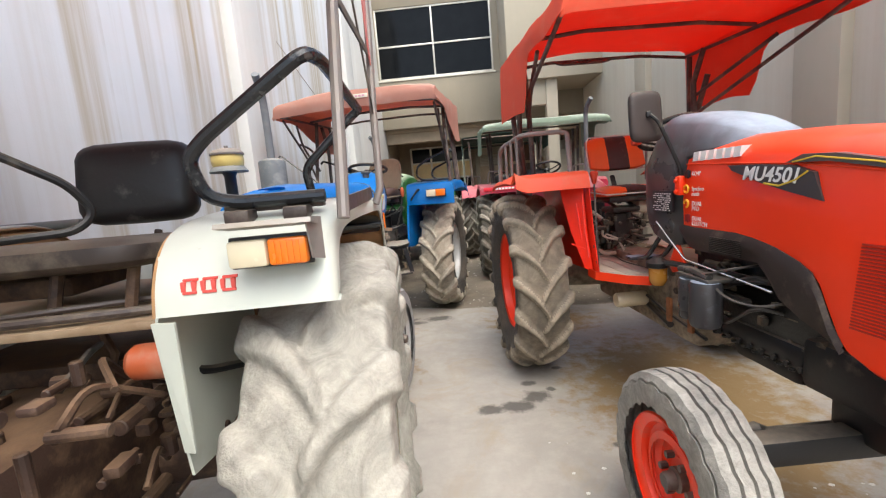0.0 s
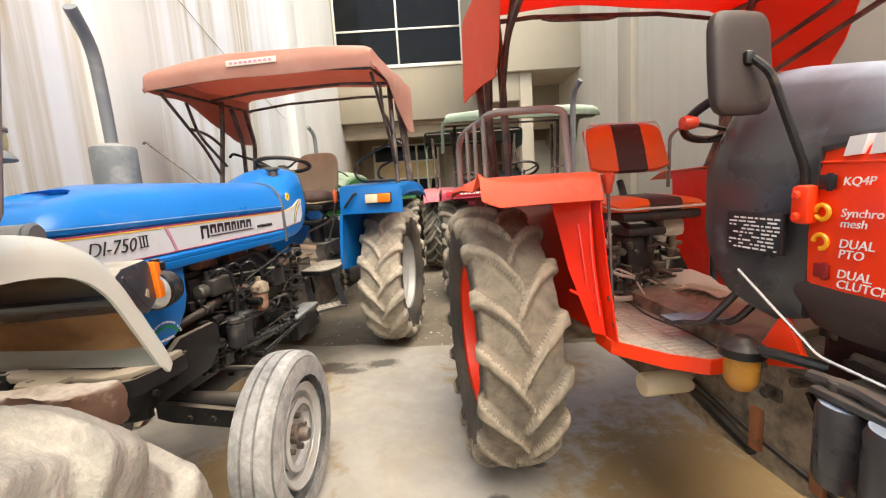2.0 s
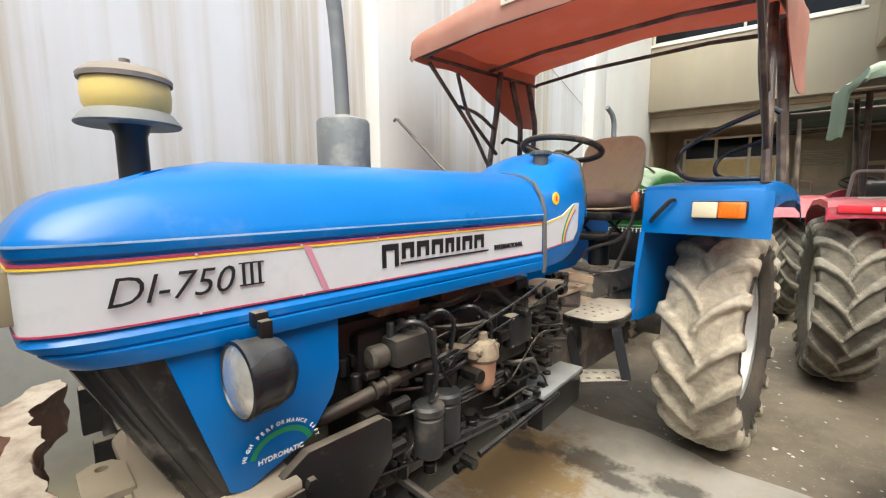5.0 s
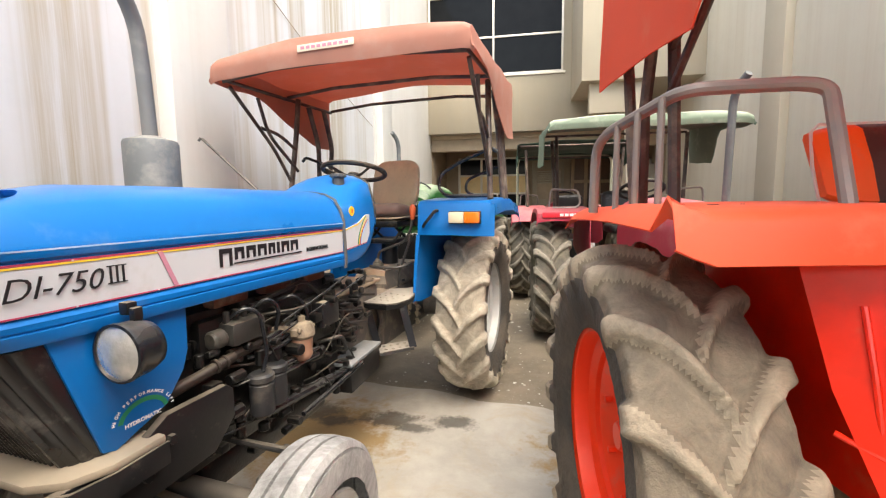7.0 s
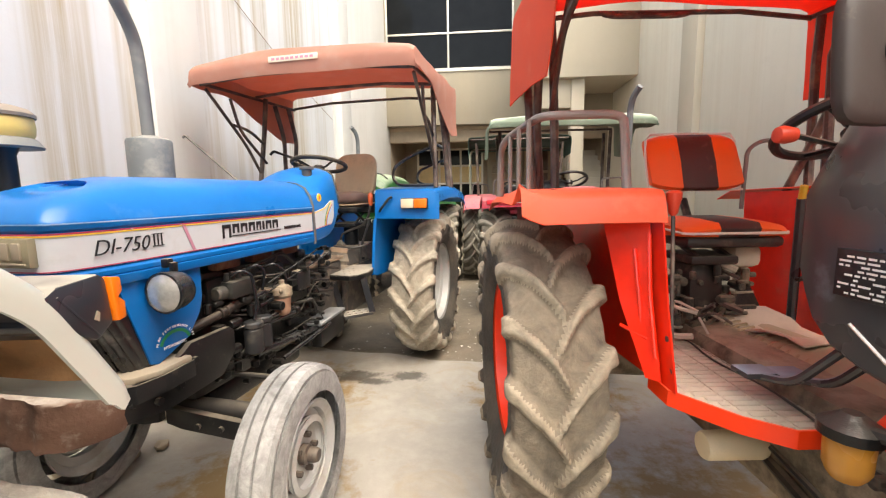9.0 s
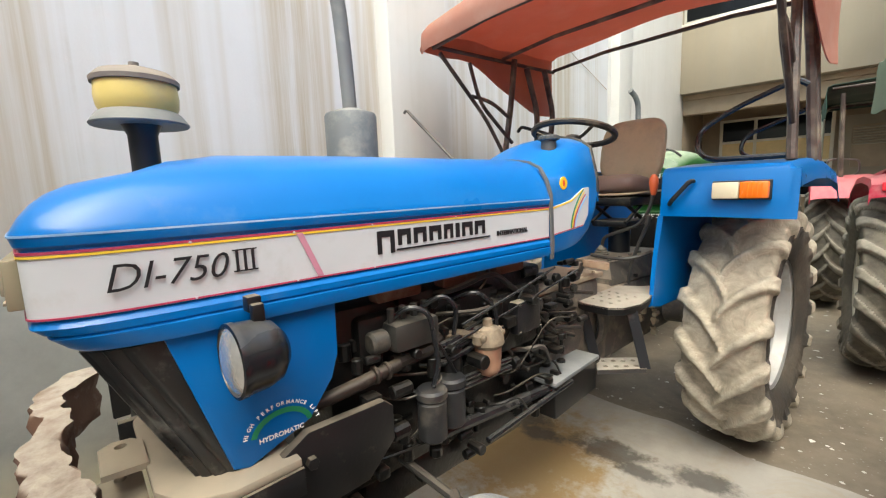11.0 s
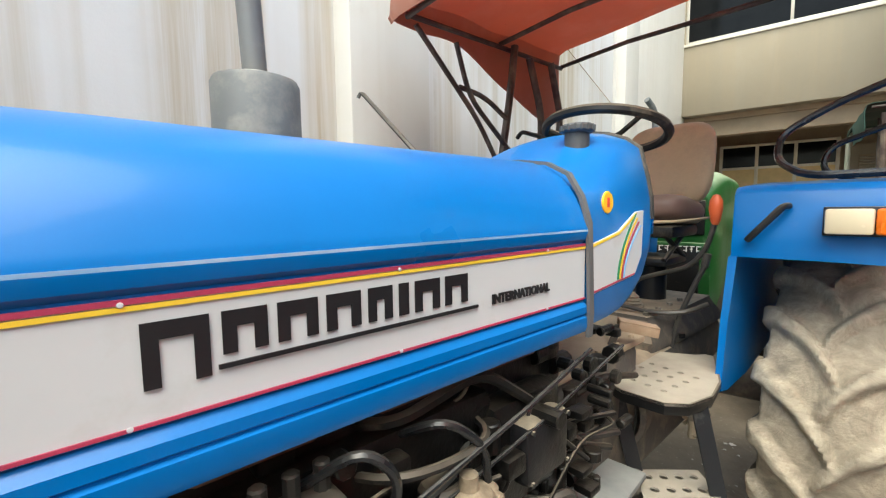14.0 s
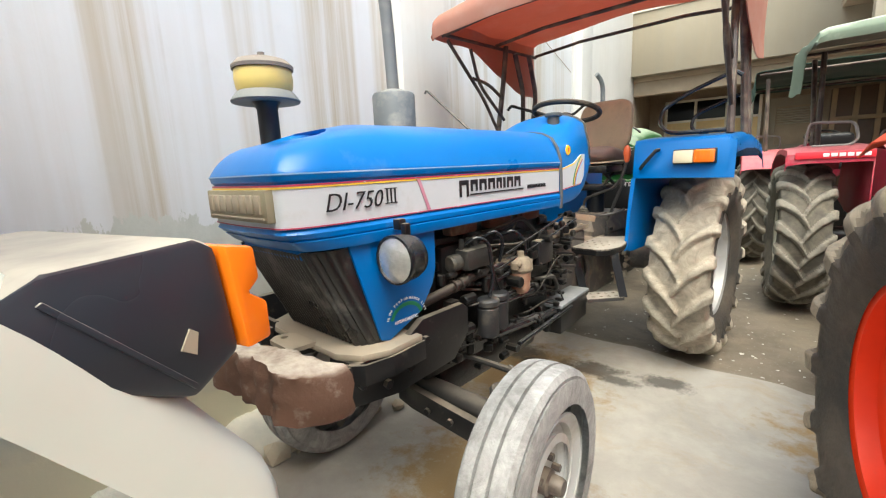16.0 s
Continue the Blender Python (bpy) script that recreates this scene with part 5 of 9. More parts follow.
part("injection_pump", bm, surface("dusty_pump_alu", (0.05, 0.048, 0.045), 0.42, 0.5, dust=(0.30, 0.26, 0.2), dust_amt=0.2, top_dust=0.5, var=0.3, bumpy=0.4), en, "dusty aluminium injection pump")
bm = bmesh.new()
cyl(bm, (0.20, -1.88, 0.90), 0.045, 0.11, "z", 14, 0.008)
cyl(bm, (0.22, -1.78, 0.98), 0.040, 0.08, "z", 14, 0.008)
cyl(bm, (0.16, -1.82, 1.0), 0.03, 0.14, "z", 12, 0.006)
pieces("lift_pump", bm, M_BLACK, en)
# fuel filter: cast head and brown bowl
bm = bmesh.new()
lathe(bm, [(0, 0.985), (0.05, 0.985), (0.058, 0.998), (0.055, 1.025), (0.040, 1.050), (0.018, 1.058), (0.016, 1.082), (0, 1.086)], 18, "z", Matrix.Translation((0.265, -1.755, 0)))
for dy, dz, r in ((-0.048, 1.028, 0.022), (0.046, 1.030, 0.018)):
    cyl(bm, (0.268, -1.755 + dy, dz - 0.03), r, 0.045, "z", 18, 0.010)
    cyl(bm, (0.272, -1.755 + dy, dz), r * 0.55, 0.028, "x", 14, 0.005)
box(bm, 0.18, 0.30, -1.80, -1.71, 1.005, 1.035, 0.012)
tube(bm, [(0.25, -1.79, 1.03), (0.23, -1.87, 1.05), (0.20, -1.96, 1.05)], 0.016, 8)
part("filter_head", bm, surface("dusty_cast_alu", (0.17, 0.13, 0.09), 0.8, dust=(0.36, 0.295, 0.205), dust_amt=0.4, dust_scale=20, bumpy=0.8, fine=40), en)
bm = bmesh.new()
lathe(bm, [(0, 0.880), (0.020, 0.880), (0.032, 0.886), (0.041, 0.900), (0.045, 0.912), (0.043, 0.920), (0.045, 0.928), (0.043, 0.936), (0.046, 0.944), (0.047, 0.984), (0, 0.984)], 18, "z", Matrix.Translation((0.265, -1.755, 0)))
part("filter_bowl", bm, surface("brown_filter_bowl", (0.33, 0.165, 0.105), 0.45, dust=DUST, dust_amt=0.35), en)
M_FILT = surface("grey_filter_tin", (0.022, 0.022, 0.024), 0.5, dust=(0.20, 0.17, 0.13), dust_amt=0.2, var=0.15, spot=(0.03, 0.04, 0.08), spot_amt=0.3, spot_scale=8)
for x, y in ((0.27, -2.02), (0.25, -1.92)):
    bm = bmesh.new()
    cyl(bm, (x, y, 0.755), 0.046, 0.14, "z", 18, 0.012)
    cyl(bm, (x, y, 0.89), 0.05, 0.035, "z", 18, 0.008)
    part("oil_filter", bm, M_FILT, en, "grey tin oil filter")
# side boxes and covers
bm = bmesh.new()
box(bm, 0.15, 0.225, -1.64, -1.40, 0.90, 1.14, 0.03)
part("gear_cover", bm, M_ENGINE, en)
bm = bmesh.new()
box(bm, 0.22, 0.275, -1.60, -1.452, 0.975, 1.105, 0.018)
for y, z in ((-1.588, 0.988), (-1.588, 1.092), (-1.464, 0.988), (-1.464, 1.092)):
    bolt(bm, (0.274, y, z), 0.006, 0.006, "x")
part("cover_box", bm, surface("black_cover_iron", (0.012, 0.012, 0.014), 0.35, dust=(0.32, 0.27, 0.20), dust_amt=0.05, top_dust=1.2, var=0.2, bumpy=0.3), en, "black cover with dusty top")
for i in range(22):
    bm = bmesh.new()
    y0, z0 = rng.uniform(-2.25, -1.45), rng.uniform(0.7, 1.18)
    y1, z1 = y0 + rng.uniform(0.15, 0.5), z0 + rng.uniform(-0.25, 0.2)
    x = rng.uniform(0.19, 0.27)
    tube(bm, [(0.15, y0, z0), (x, y0 + 0.03, z0 + 0.02), (x + 0.01, (y0 + y1) / 2, max(z0, z1) + rng.uniform(-0.02, 0.06)), (x, y1 - 0.03, z1), (0.15, y1, z1)], rng.choice((0.004, 0.005, 0.008, 0.011)), 6, corner=0.06)
    part("hose", bm, rng.choice((M_BLACK, M_ENGINE, M_STEEL, M_PIPE)), en)
bm = bmesh.new()
tube(bm, [(0.22, -2.12, 1.02), (0.23, -2.0, 1.03), (0.20, -1.9, 1.06)], 0.024, 10)
part("rusty_elbow", bm, M_DARKRUST, en)
bm = bmesh.new()
tube(bm, [(0.20, -2.40, 0.97), (0.23, -2.25, 1.00), (0.235, -2.11, 1.02)], 0.020, 12)
for yy in (-2.20, -2.16):
    cyl(bm, (0.234, yy, 1.012), 0.027, 0.012, "y", 14, 0.003)
part("coolant_pipe", bm, M_DARKRUST, en)
bm = bmesh.new()
tube(bm, [(0.22, -1.95, 0.72), (0.22, -1.3, 0.66), (0.2, -0.9, 0.66)], 0.022, 10)
tube(bm, [(0.25, -1.75, 0.62), (0.25, -1.2, 0.66)], 0.012, 8)
tube(bm, [(0.27, -1.88, 1.09), (0.275, -1.60, 1.15), (0.265, -1.35, 1.20)], 0.005, 8)
tube(bm, [(0.25, -1.95, 1.02), (0.27, -1.55, 1.10), (0.25, -1.15, 1.16)], 0.004, 8)
for zz in (0.87, 0.90):
    tube(bm, [(0.22, -2.0, zz - 0.02), (0.26, -1.85, zz), (0.25, -1.62, zz - 0.01)], 0.010, 8, corner=0.05)
for k in range(3):
    tube(bm, [(0.19, -2.0, 1.03 - k * 0.03), (0.24, -1.95, 1.03 - k * 0.03), (0.235, -1.75, 1.06 - k * 0.035), (0.19, -1.68, 1.08)], 0.011, 8, corner=0.05)
pieces("linkage_rod", bm, M_BLKPIPE, en)
for pts in ([(0.20, -2.12, 1.14), (0.27, -2.09, 1.20), (0.29, -2.03, 1.17), (0.29, -2.0, 1.0), (0.28, -2.02, 0.93)], [(0.20, -2.02, 1.15), (0.27, -1.96, 1.21), (0.28, -1.91, 1.16), (0.25, -1.90, 1.06)], [(0.18, -1.85, 1.15), (0.26, -1.80, 1.19), (0.27, -1.72, 1.12), (0.26, -1.70, 1.02)]):
    bm = bmesh.new()
    tube(bm, pts, 0.008, 8, corner=0.04)
    part("rubber_hose", bm, M_BLKPIPE, en)
bm = bmesh.new()
for i in range(150):
    x, y, z = rng.uniform(0.14, 0.245), rng.uniform(-2.26, -1.10), rng.uniform(0.55, 1.20)
    if rng.random() < 0.22:
        box(bm, x - 0.02, x + rng.uniform(0.01, 0.03), y, y + rng.uniform(0.02, 0.06), z, z + rng.uniform(0.015, 0.04), 0.006)
    else:
        cyl(bm, (x, y, z), rng.uniform(0.008, 0.026), rng.uniform(0.02, 0.07), rng.choice("xyz"), 10, 0.003)
pieces("engine_fitting", bm, M_ENGINE, en)
bm = bmesh.new()
box(bm, -0.15, 0.12, -1.30, -0.72, 0.55, 1.04, 0.03)
box(bm, -0.15, 0.13, -0.74, 0.30, 0.55, 0.96, 0.05)
lathe(bm, [(0.15, -0.02), (0.165, 0.0), (0.16, 0.06), (0.12, 0.14)], 24, "y", Matrix.Translation((0, -0.75, 0.78)))
for sgn in (1, -1):
    tube(bm, [(sgn * 0.12, 0.19, 0.688), (sgn * 0.52, 0.19, 0.688)], 0.10, 16, 0.075)
M_GEARBOX = surface("dusty_grey_gearbox", (0.085, 0.076, 0.068), 0.6, dust=(0.36, 0.295, 0.22), dust_amt=0.3, top_dust=0.9, dust_scale=9, var=0.2, bumpy=0.4)
part("gearbox", bm, M_GEARBOX, en)
# bolted cover, raised housing and rubber boot between the seat and the bonnet
bm = bmesh.new()
box(bm, -0.17, 0.13, -1.28, -0.70, 1.042, 1.066, 0.006)
for k in range(5):
    bolt(bm, (0.105, -1.24 + 0.12 * k, 1.066), 0.011, 0.010, "z")
part("tunnel_cover", bm, surface("tan_dusty_cover", (0.30, 0.235, 0.165), 0.8, dust=(0.42, 0.34, 0.25), dust_amt=0.6, var=0.2, bumpy=0.4), en, "dusty tan tunnel cover")
bm = bmesh.new()
loft(bm, [[(-0.20, -0.55, z), (0.10, -0.55, z), (0.13, -0.2, z), (0.13, 0.25, z), (-0.20, 0.25, z)] if z < 1.0 else [(-0.17, -0.48, z), (0.05, -0.48, z), (0.09, -0.2, z), (0.09, 0.2, z), (-0.17, 0.2, z)] for z in (0.955, 0.99, 1.06, 1.075)])
for k in range(4):
    bolt(bm, (0.03, -0.44 + 0.13 * k, 1.075), 0.013, 0.014, "z")
part("lift_housing", bm, M_GEARBOX, en, "dusty brown lift housing")
bm = bmesh.new()
lathe(bm, [(0.052, 1.072), (0.054, 1.084), (0.044, 1.090), (0.048, 1.098), (0.038, 1.104), (0.041, 1.112), (0.030, 1.118), (0.033, 1.126), (0.020, 1.134), (0.012, 1.15)], 18, "z", Matrix.Translation((-0.08, -0.33, 0)))
part("rubber_boot", bm, surface("grey_rubber_boot", (0.16, 0.145, 0.115), 0.7, dust=DUST, dust_amt=0.3), en, "ribbed grey rubber boot")
for k in range(16):
    bm = bmesh.new()
    x, y, z = rng.uniform(0.08, 0.15), rng.uniform(-1.35, -1.05), rng.uniform(0.80, 1.0)
    if k % 2:
        tube(bm, [(x, y, z), (x + 0.05, y + 0.05, z + rng.uniform(0.0, 0.06)), (x + rng.uniform(0.0, 0.1), y + 0.22, z + rng.uniform(-0.02, 0.05))], rng.choice((0.007, 0.010, 0.013)), 8, corner=0.04)
    else:
        cyl(bm, (x, y, z - 0.03), rng.uniform(0.012, 0.03), rng.uniform(0.04, 0.09), "z", 12, 0.004)
    part("floor_linkage", bm, rng.choice((M_STEEL, M_BLACK, M_DARKRUST)), en)
bm = bmesh.new()
for k in range(6):
    bolt(bm, (-0.12 + k * 0.05, -0.30 - 0.02 * (k % 2), 0.975), 0.014, 0.02, "z")
pieces("cover_bolt", bm, M_BLACK, en)
bm = bmesh.new()
tube(bm, [(-0.08, -0.33, 1.13), (-0.065, -0.335, 1.20), (0.02, -0.35, 1.235), (0.17, -0.385, 1.285), (0.235, -0.40, 1.37), (0.256, -0.408, 1.47)], 0.010, 10, corner=0.05)
part("gear_lever", bm, M_STEEL, en)
bm = bmesh.new()
tube(bm, [(0.109, -0.377, 0.93), (0.13, -0.38, 1.06), (0.185, -0.395, 1.20), (0.23, -0.408, 1.30)], 0.010, 10, corner=0.08)
tube(bm, [(0.228, -0.408, 1.295), (0.238, -0.41, 1.345)], 0.015, 10)
part("hand_lever", bm, M_STEEL, en)
bm = bmesh.new()
tube(bm, [(-0.10, -0.42, 1.10), (0.06, -0.44, 1.09), (0.16, -0.40, 1.10), (0.22, -0.32, 1.13)], 0.011, 8, corner=0.05)
part("cross_lever", bm, M_STEEL, en)
bm = bmesh.new()
lathe(bm, [(0.010, 1.41), (0.017, 1.425), (0.024, 1.47), (0.022, 1.50), (0.012, 1.52), (0, 1.525)], 14, "z", Matrix.Translation((0.257, -0.408, 0.045)))
part("lever_knob", bm, M_ORANGEBALL, en, "orange-red lever knob")
# pedal: flat arm rising beside the step, rusty channel as its pad
bm = bmesh.new()
loft(bm, [[(x + a, y + b, z) for a, b in ((-0.012, -0.006), (0.012, -0.002), (0.010, 0.006), (-0.014, 0.002))] for x, y, z in ((0.048, -0.94, 0.84), (0.075, -0.912, 0.98), (0.112, -0.87, 1.135))])
part("pedal_arm", bm, M_STEEL, en)
bm = bmesh.new()
m = pose(0.160, -0.835, 1.138, 0, 10, 35)
for a in ((-0.062, 0.062, -0.026, 0.026, 0.0, 0.006), (-0.062, 0.062, 0.020, 0.026, -0.028, 0.0), (-0.062, 0.062, -0.026, -0.020, -0.028, 0.0)):
    box(bm, *a, 0.002, m)
part("pedal_pad", bm, surface("rusty_tan_channel", (0.30, 0.19, 0.12), 0.7, dust=(0.42, 0.34, 0.25), dust_amt=0.4, top_dust=0.5, bumpy=0.3), en, "rusty tan channel pad")
# couplings behind the steps
for k in range(9):
    bm = bmesh.new()
    x, y, z = rng.uniform(0.14, 0.24), rng.uniform(-0.42, -0.2), rng.uniform(0.60, 0.80)
    cyl(bm, (x, y, z), rng.uniform(0.008, 0.018), rng.uniform(0.03, 0.08), rng.choice("yz"), 10, 0.003)
    cyl(bm, (x, y, z + 0.02), rng.uniform(0.012, 0.022), 0.016, rng.choice("xyz"), 6, 0.003)
    part("hose_coupling", bm, M_TRAY, en)

# exhaust and air cleaner on the far side
ex = new("exhaust")
ex.parent = B
ex.matrix_basis = Matrix.Translation((0.025, -0.055, 0.035))
bm = bmesh.new()
lathe(bm, [(0, 1.42), (0.03, 1.42), (0.11, 1.44), (0.114, 1.46), (0.114, 1.83), (0.108, 1.842), (0.06, 1.858), (0.03, 1.866)], 28, "z", Matrix.Translation((-0.515, -1.745, 0)))
part("muffler", bm, M_GREYDRUM, ex)
bm = bmesh.new()
tube(bm, [(-0.515, -1.745, 1.84), (-0.505, -1.76, 2.10), (-0.49, -1.79, 2.37), (-0.44, -1.93, 2.52)], 0.032, 12, corner=0.10)
part("tail_pipe", bm, surface("grey_tail_pipe", (0.19, 0.20, 0.205), 0.5, 0.2, dust=GREYDUST, dust_amt=0.25, var=0.15), ex)
bm = bmesh.new()
tube(bm, [(-0.53, -1.72, 1.45), (-0.45, -1.72, 1.30), (-0.18, -1.75, 1.10)], 0.03, 10, corner=0.1)
part("down_pipe", bm, M_PIPE, ex)
af = new("air_cleaner")
af.parent = B
af.matrix_basis = pose(-0.315, -2.60, 1.72) @ Matrix.Diagonal((1.06, 1.06, 1.13, 1)) @ pose(0, 0, -1.66)
bm = bmesh.new()
lathe(bm, [(0.036, 1.50), (0.036, 1.66), (0.05, 1.69)], 18, "z")
part("stem", bm, M_BLACK, af)
bm = bmesh.new()
lathe(bm, [(0.05, 1.685), (0.115, 1.683), (0.118, 1.688), (0.10, 1.712), (0.085, 1.722), (0.04, 1.73), (0.03, 1.70), (0.05, 1.685)], 30, "z")
part("rain_skirt", bm, M_GREYDRUM, af)
bm = bmesh.new()
lathe(bm, [(0, 1.715), (0.088, 1.715), (0.096, 1.73), (0.099, 1.755), (0.096, 1.785), (0.09, 1.79), (0, 1.79)], 30, "z")
part("yellow_bowl", bm, surface("yellowed_clear_bowl", (0.60, 0.47, 0.16), 0.4, dust=DUST, dust_amt=0.25), af, "yellowed filter bowl")
bm = bmesh.new()
lathe(bm, [(0.09, 1.786), (0.103, 1.786), (0.104, 1.797), (0.085, 1.815), (0.045, 1.826), (0.012, 1.829), (0.012, 1.843), (0, 1.845)], 30, "z")
part("lid", bm, surface("grey_brown_lid", (0.15, 0.13, 0.12), 0.6, dust=DUST, dust_amt=0.3, top_dust=0.5), af)

# steps, tool box
ft = new("footboard")
ft.parent = B
bm = bmesh.new()
out = [(0.06, -0.90), (0.16, -0.955), (0.29, -0.955), (0.345, -0.91), (0.375, -0.80), (0.36, -0.66), (0.275, -0.40), (0.24, -0.395), (0.215, -0.43), (0.03, -0.53), (0.0, -0.58), (0.02, -0.80)]
holes = []
for i in range(4):
    for j in range(4):
        holes.append((0.10 + 0.052 * i + 0.012 * j, -0.835 + 0.062 * j - 0.010 * i, 0.0105))
holed_plate(bm, out, holes, 0.008, Matrix.Translation((0, 0, 0.945)))
part("step_plate", bm, M_CHEQ, ft, "dusty perforated step plate")
bm = bmesh.new()
edge = out[-1:] + out[:7]
sheet(bm, [[(x, y, 0.950) for x, y in edge], [(x, y, 0.928) for x, y in edge], [(x * 0.97 + 0.006, y * 0.985 - 0.010, 0.912) for x, y in edge]], 0.006)
part("plate_skirt", bm, M_BLACK, ft, "black rolled skirt")
low = [(0.163, -0.838), (0.311, -0.688), (0.405, -0.790), (0.245, -0.965)]
bm = bmesh.new()
u, w = Vector((0.148, 0.150, 0)), Vector((0.088, -0.114, 0))
holed_plate(bm, low, [(0.163 + u.x * a + w.x * b, -0.838 + u.y * a + w.y * b, 0.0135) for a in (0.16, 0.40, 0.63, 0.86) for b in (0.28, 0.74)], 0.006, Matrix.Translation((0, 0, 0.632)))
part("lower_step", bm, M_CHEQ, ft, "dusty perforated lower step")
bm = bmesh.new()
sheet(bm, [[(x, y, 0.634) for x, y in (low[1], low[2], low[3], low[0])], [(x, y, 0.612) for x, y in (low[1], low[2], low[3], low[0])]], 0.004)
part("step_rim", bm, M_STEEL, ft)
for a, b in (((0.10, -0.88), (0.168, -0.842)), ((0.345, -0.84), (0.398, -0.788))):
    bm = bmesh.new()
    d = Vector((0.028, 0.030, 0))
    loft(bm, [[Vector((x, y, z)) + d * k + Vector((0.003, -0.003, 0)) * q for k, q in ((-0.6, -1), (0.6, -1), (0.6, 1), (-0.6, 1))] for (x, y), z in ((b, 0.63), (a, 0.94))])
    part("step_strut", bm, surface("dark_blue_grey_strut", (0.016, 0.018, 0.022), 0.5, dust=GREYDUST, dust_amt=0.15, var=0.2), ft)
tb = new("battery_box")
tb.parent = B
tb.matrix_basis = pose(0.168, -1.145, 0, 0, 0, 4)
bm = bmesh.new()
box(bm, -0.075, 0.075, -0.195, 0.195, 0.53, 0.68, 0.008)
part("box_body", bm, M_BLACK, tb)
bm = bmesh.new()
box(bm, -0.086, 0.086, -0.208, 0.208, 0.68, 0.702, 0.008)
part("box_lid", bm, surface("dusty_grey_lid", (0.15, 0.16, 0.17), 0.5, dust=(0.36, 0.36, 0.35), dust_amt=0.4, top_dust=0.6), tb, "grey dusty lid")

# seat, steering
se = new("driver_seat")
se.parent = B
se.matrix_basis = Matrix.Translation((-0.095, 0.0, 0.0))
bm = bmesh.new()
seat_pad(bm, 0.41, 0.42, 0.13, pose(-0.01, -0.08, 1.50, -8), 16, 0.015, 0.5)
part("seat_cushion", bm, surface("mauve_brown_leatherette", (0.22, 0.14, 0.115), 0.42, dust=DUST, dust_amt=0.15, top_dust=0.6, var=0.15, bumpy=0.2), se, "mauve-brown padded cushion")
bm = bmesh.new()
tube(bm, [(-0.21, 0.10, 1.47), (-0.21, -0.24, 1.465), (-0.15, -0.30, 1.46), (0.13, -0.30, 1.46), (0.19, -0.24, 1.465), (0.19, 0.10, 1.47)], 0.007, 6, corner=0.05)
part("piping", bm, M_BROWNSEAT, se)
bm = bmesh.new()
seat_pad(bm, 0.43, 0.44, 0.11, pose(-0.01, 0.15, 1.735, 78), 18, 0.04, 0.56)
part("backrest", bm, M_BROWNSEAT, se)
bm = bmesh.new()
box(bm, -0.17, 0.15, -0.24, 0.10, 1.385, 1.44, 0.02)
box(bm, -0.13, 0.11, -0.20, 0.08, 1.25, 1.29, 0.015)
for x in (-0.12, 0.10):
    tube(bm, [(x, -0.20, 1.28), (x, 0.06, 1.40)], 0.012, 8)
    tube(bm, [(x, 0.06, 1.28), (x, -0.20, 1.40)], 0.012, 8)
    tube(bm, [(x, 0.10, 1.40), (x, 0.18, 1.6)], 0.015, 8)
tube(bm, [(-0.01, -0.05, 0.95), (-0.01, -0.05, 1.26)], 0.07, 12)
pieces("seat_support", bm, M_BLACK, se)
steering_wheel(B, (0.01, -0.80, 1.785), -13, 0.20, M_BLACK, 3, (0.0, -1.02, 1.62))
bm = bmesh.new()
box(bm, -0.2, 0.2, -1.01, -0.985, 1.50, 1.70, 0.01)
part("dash_panel", bm, M_BLACK, hood)

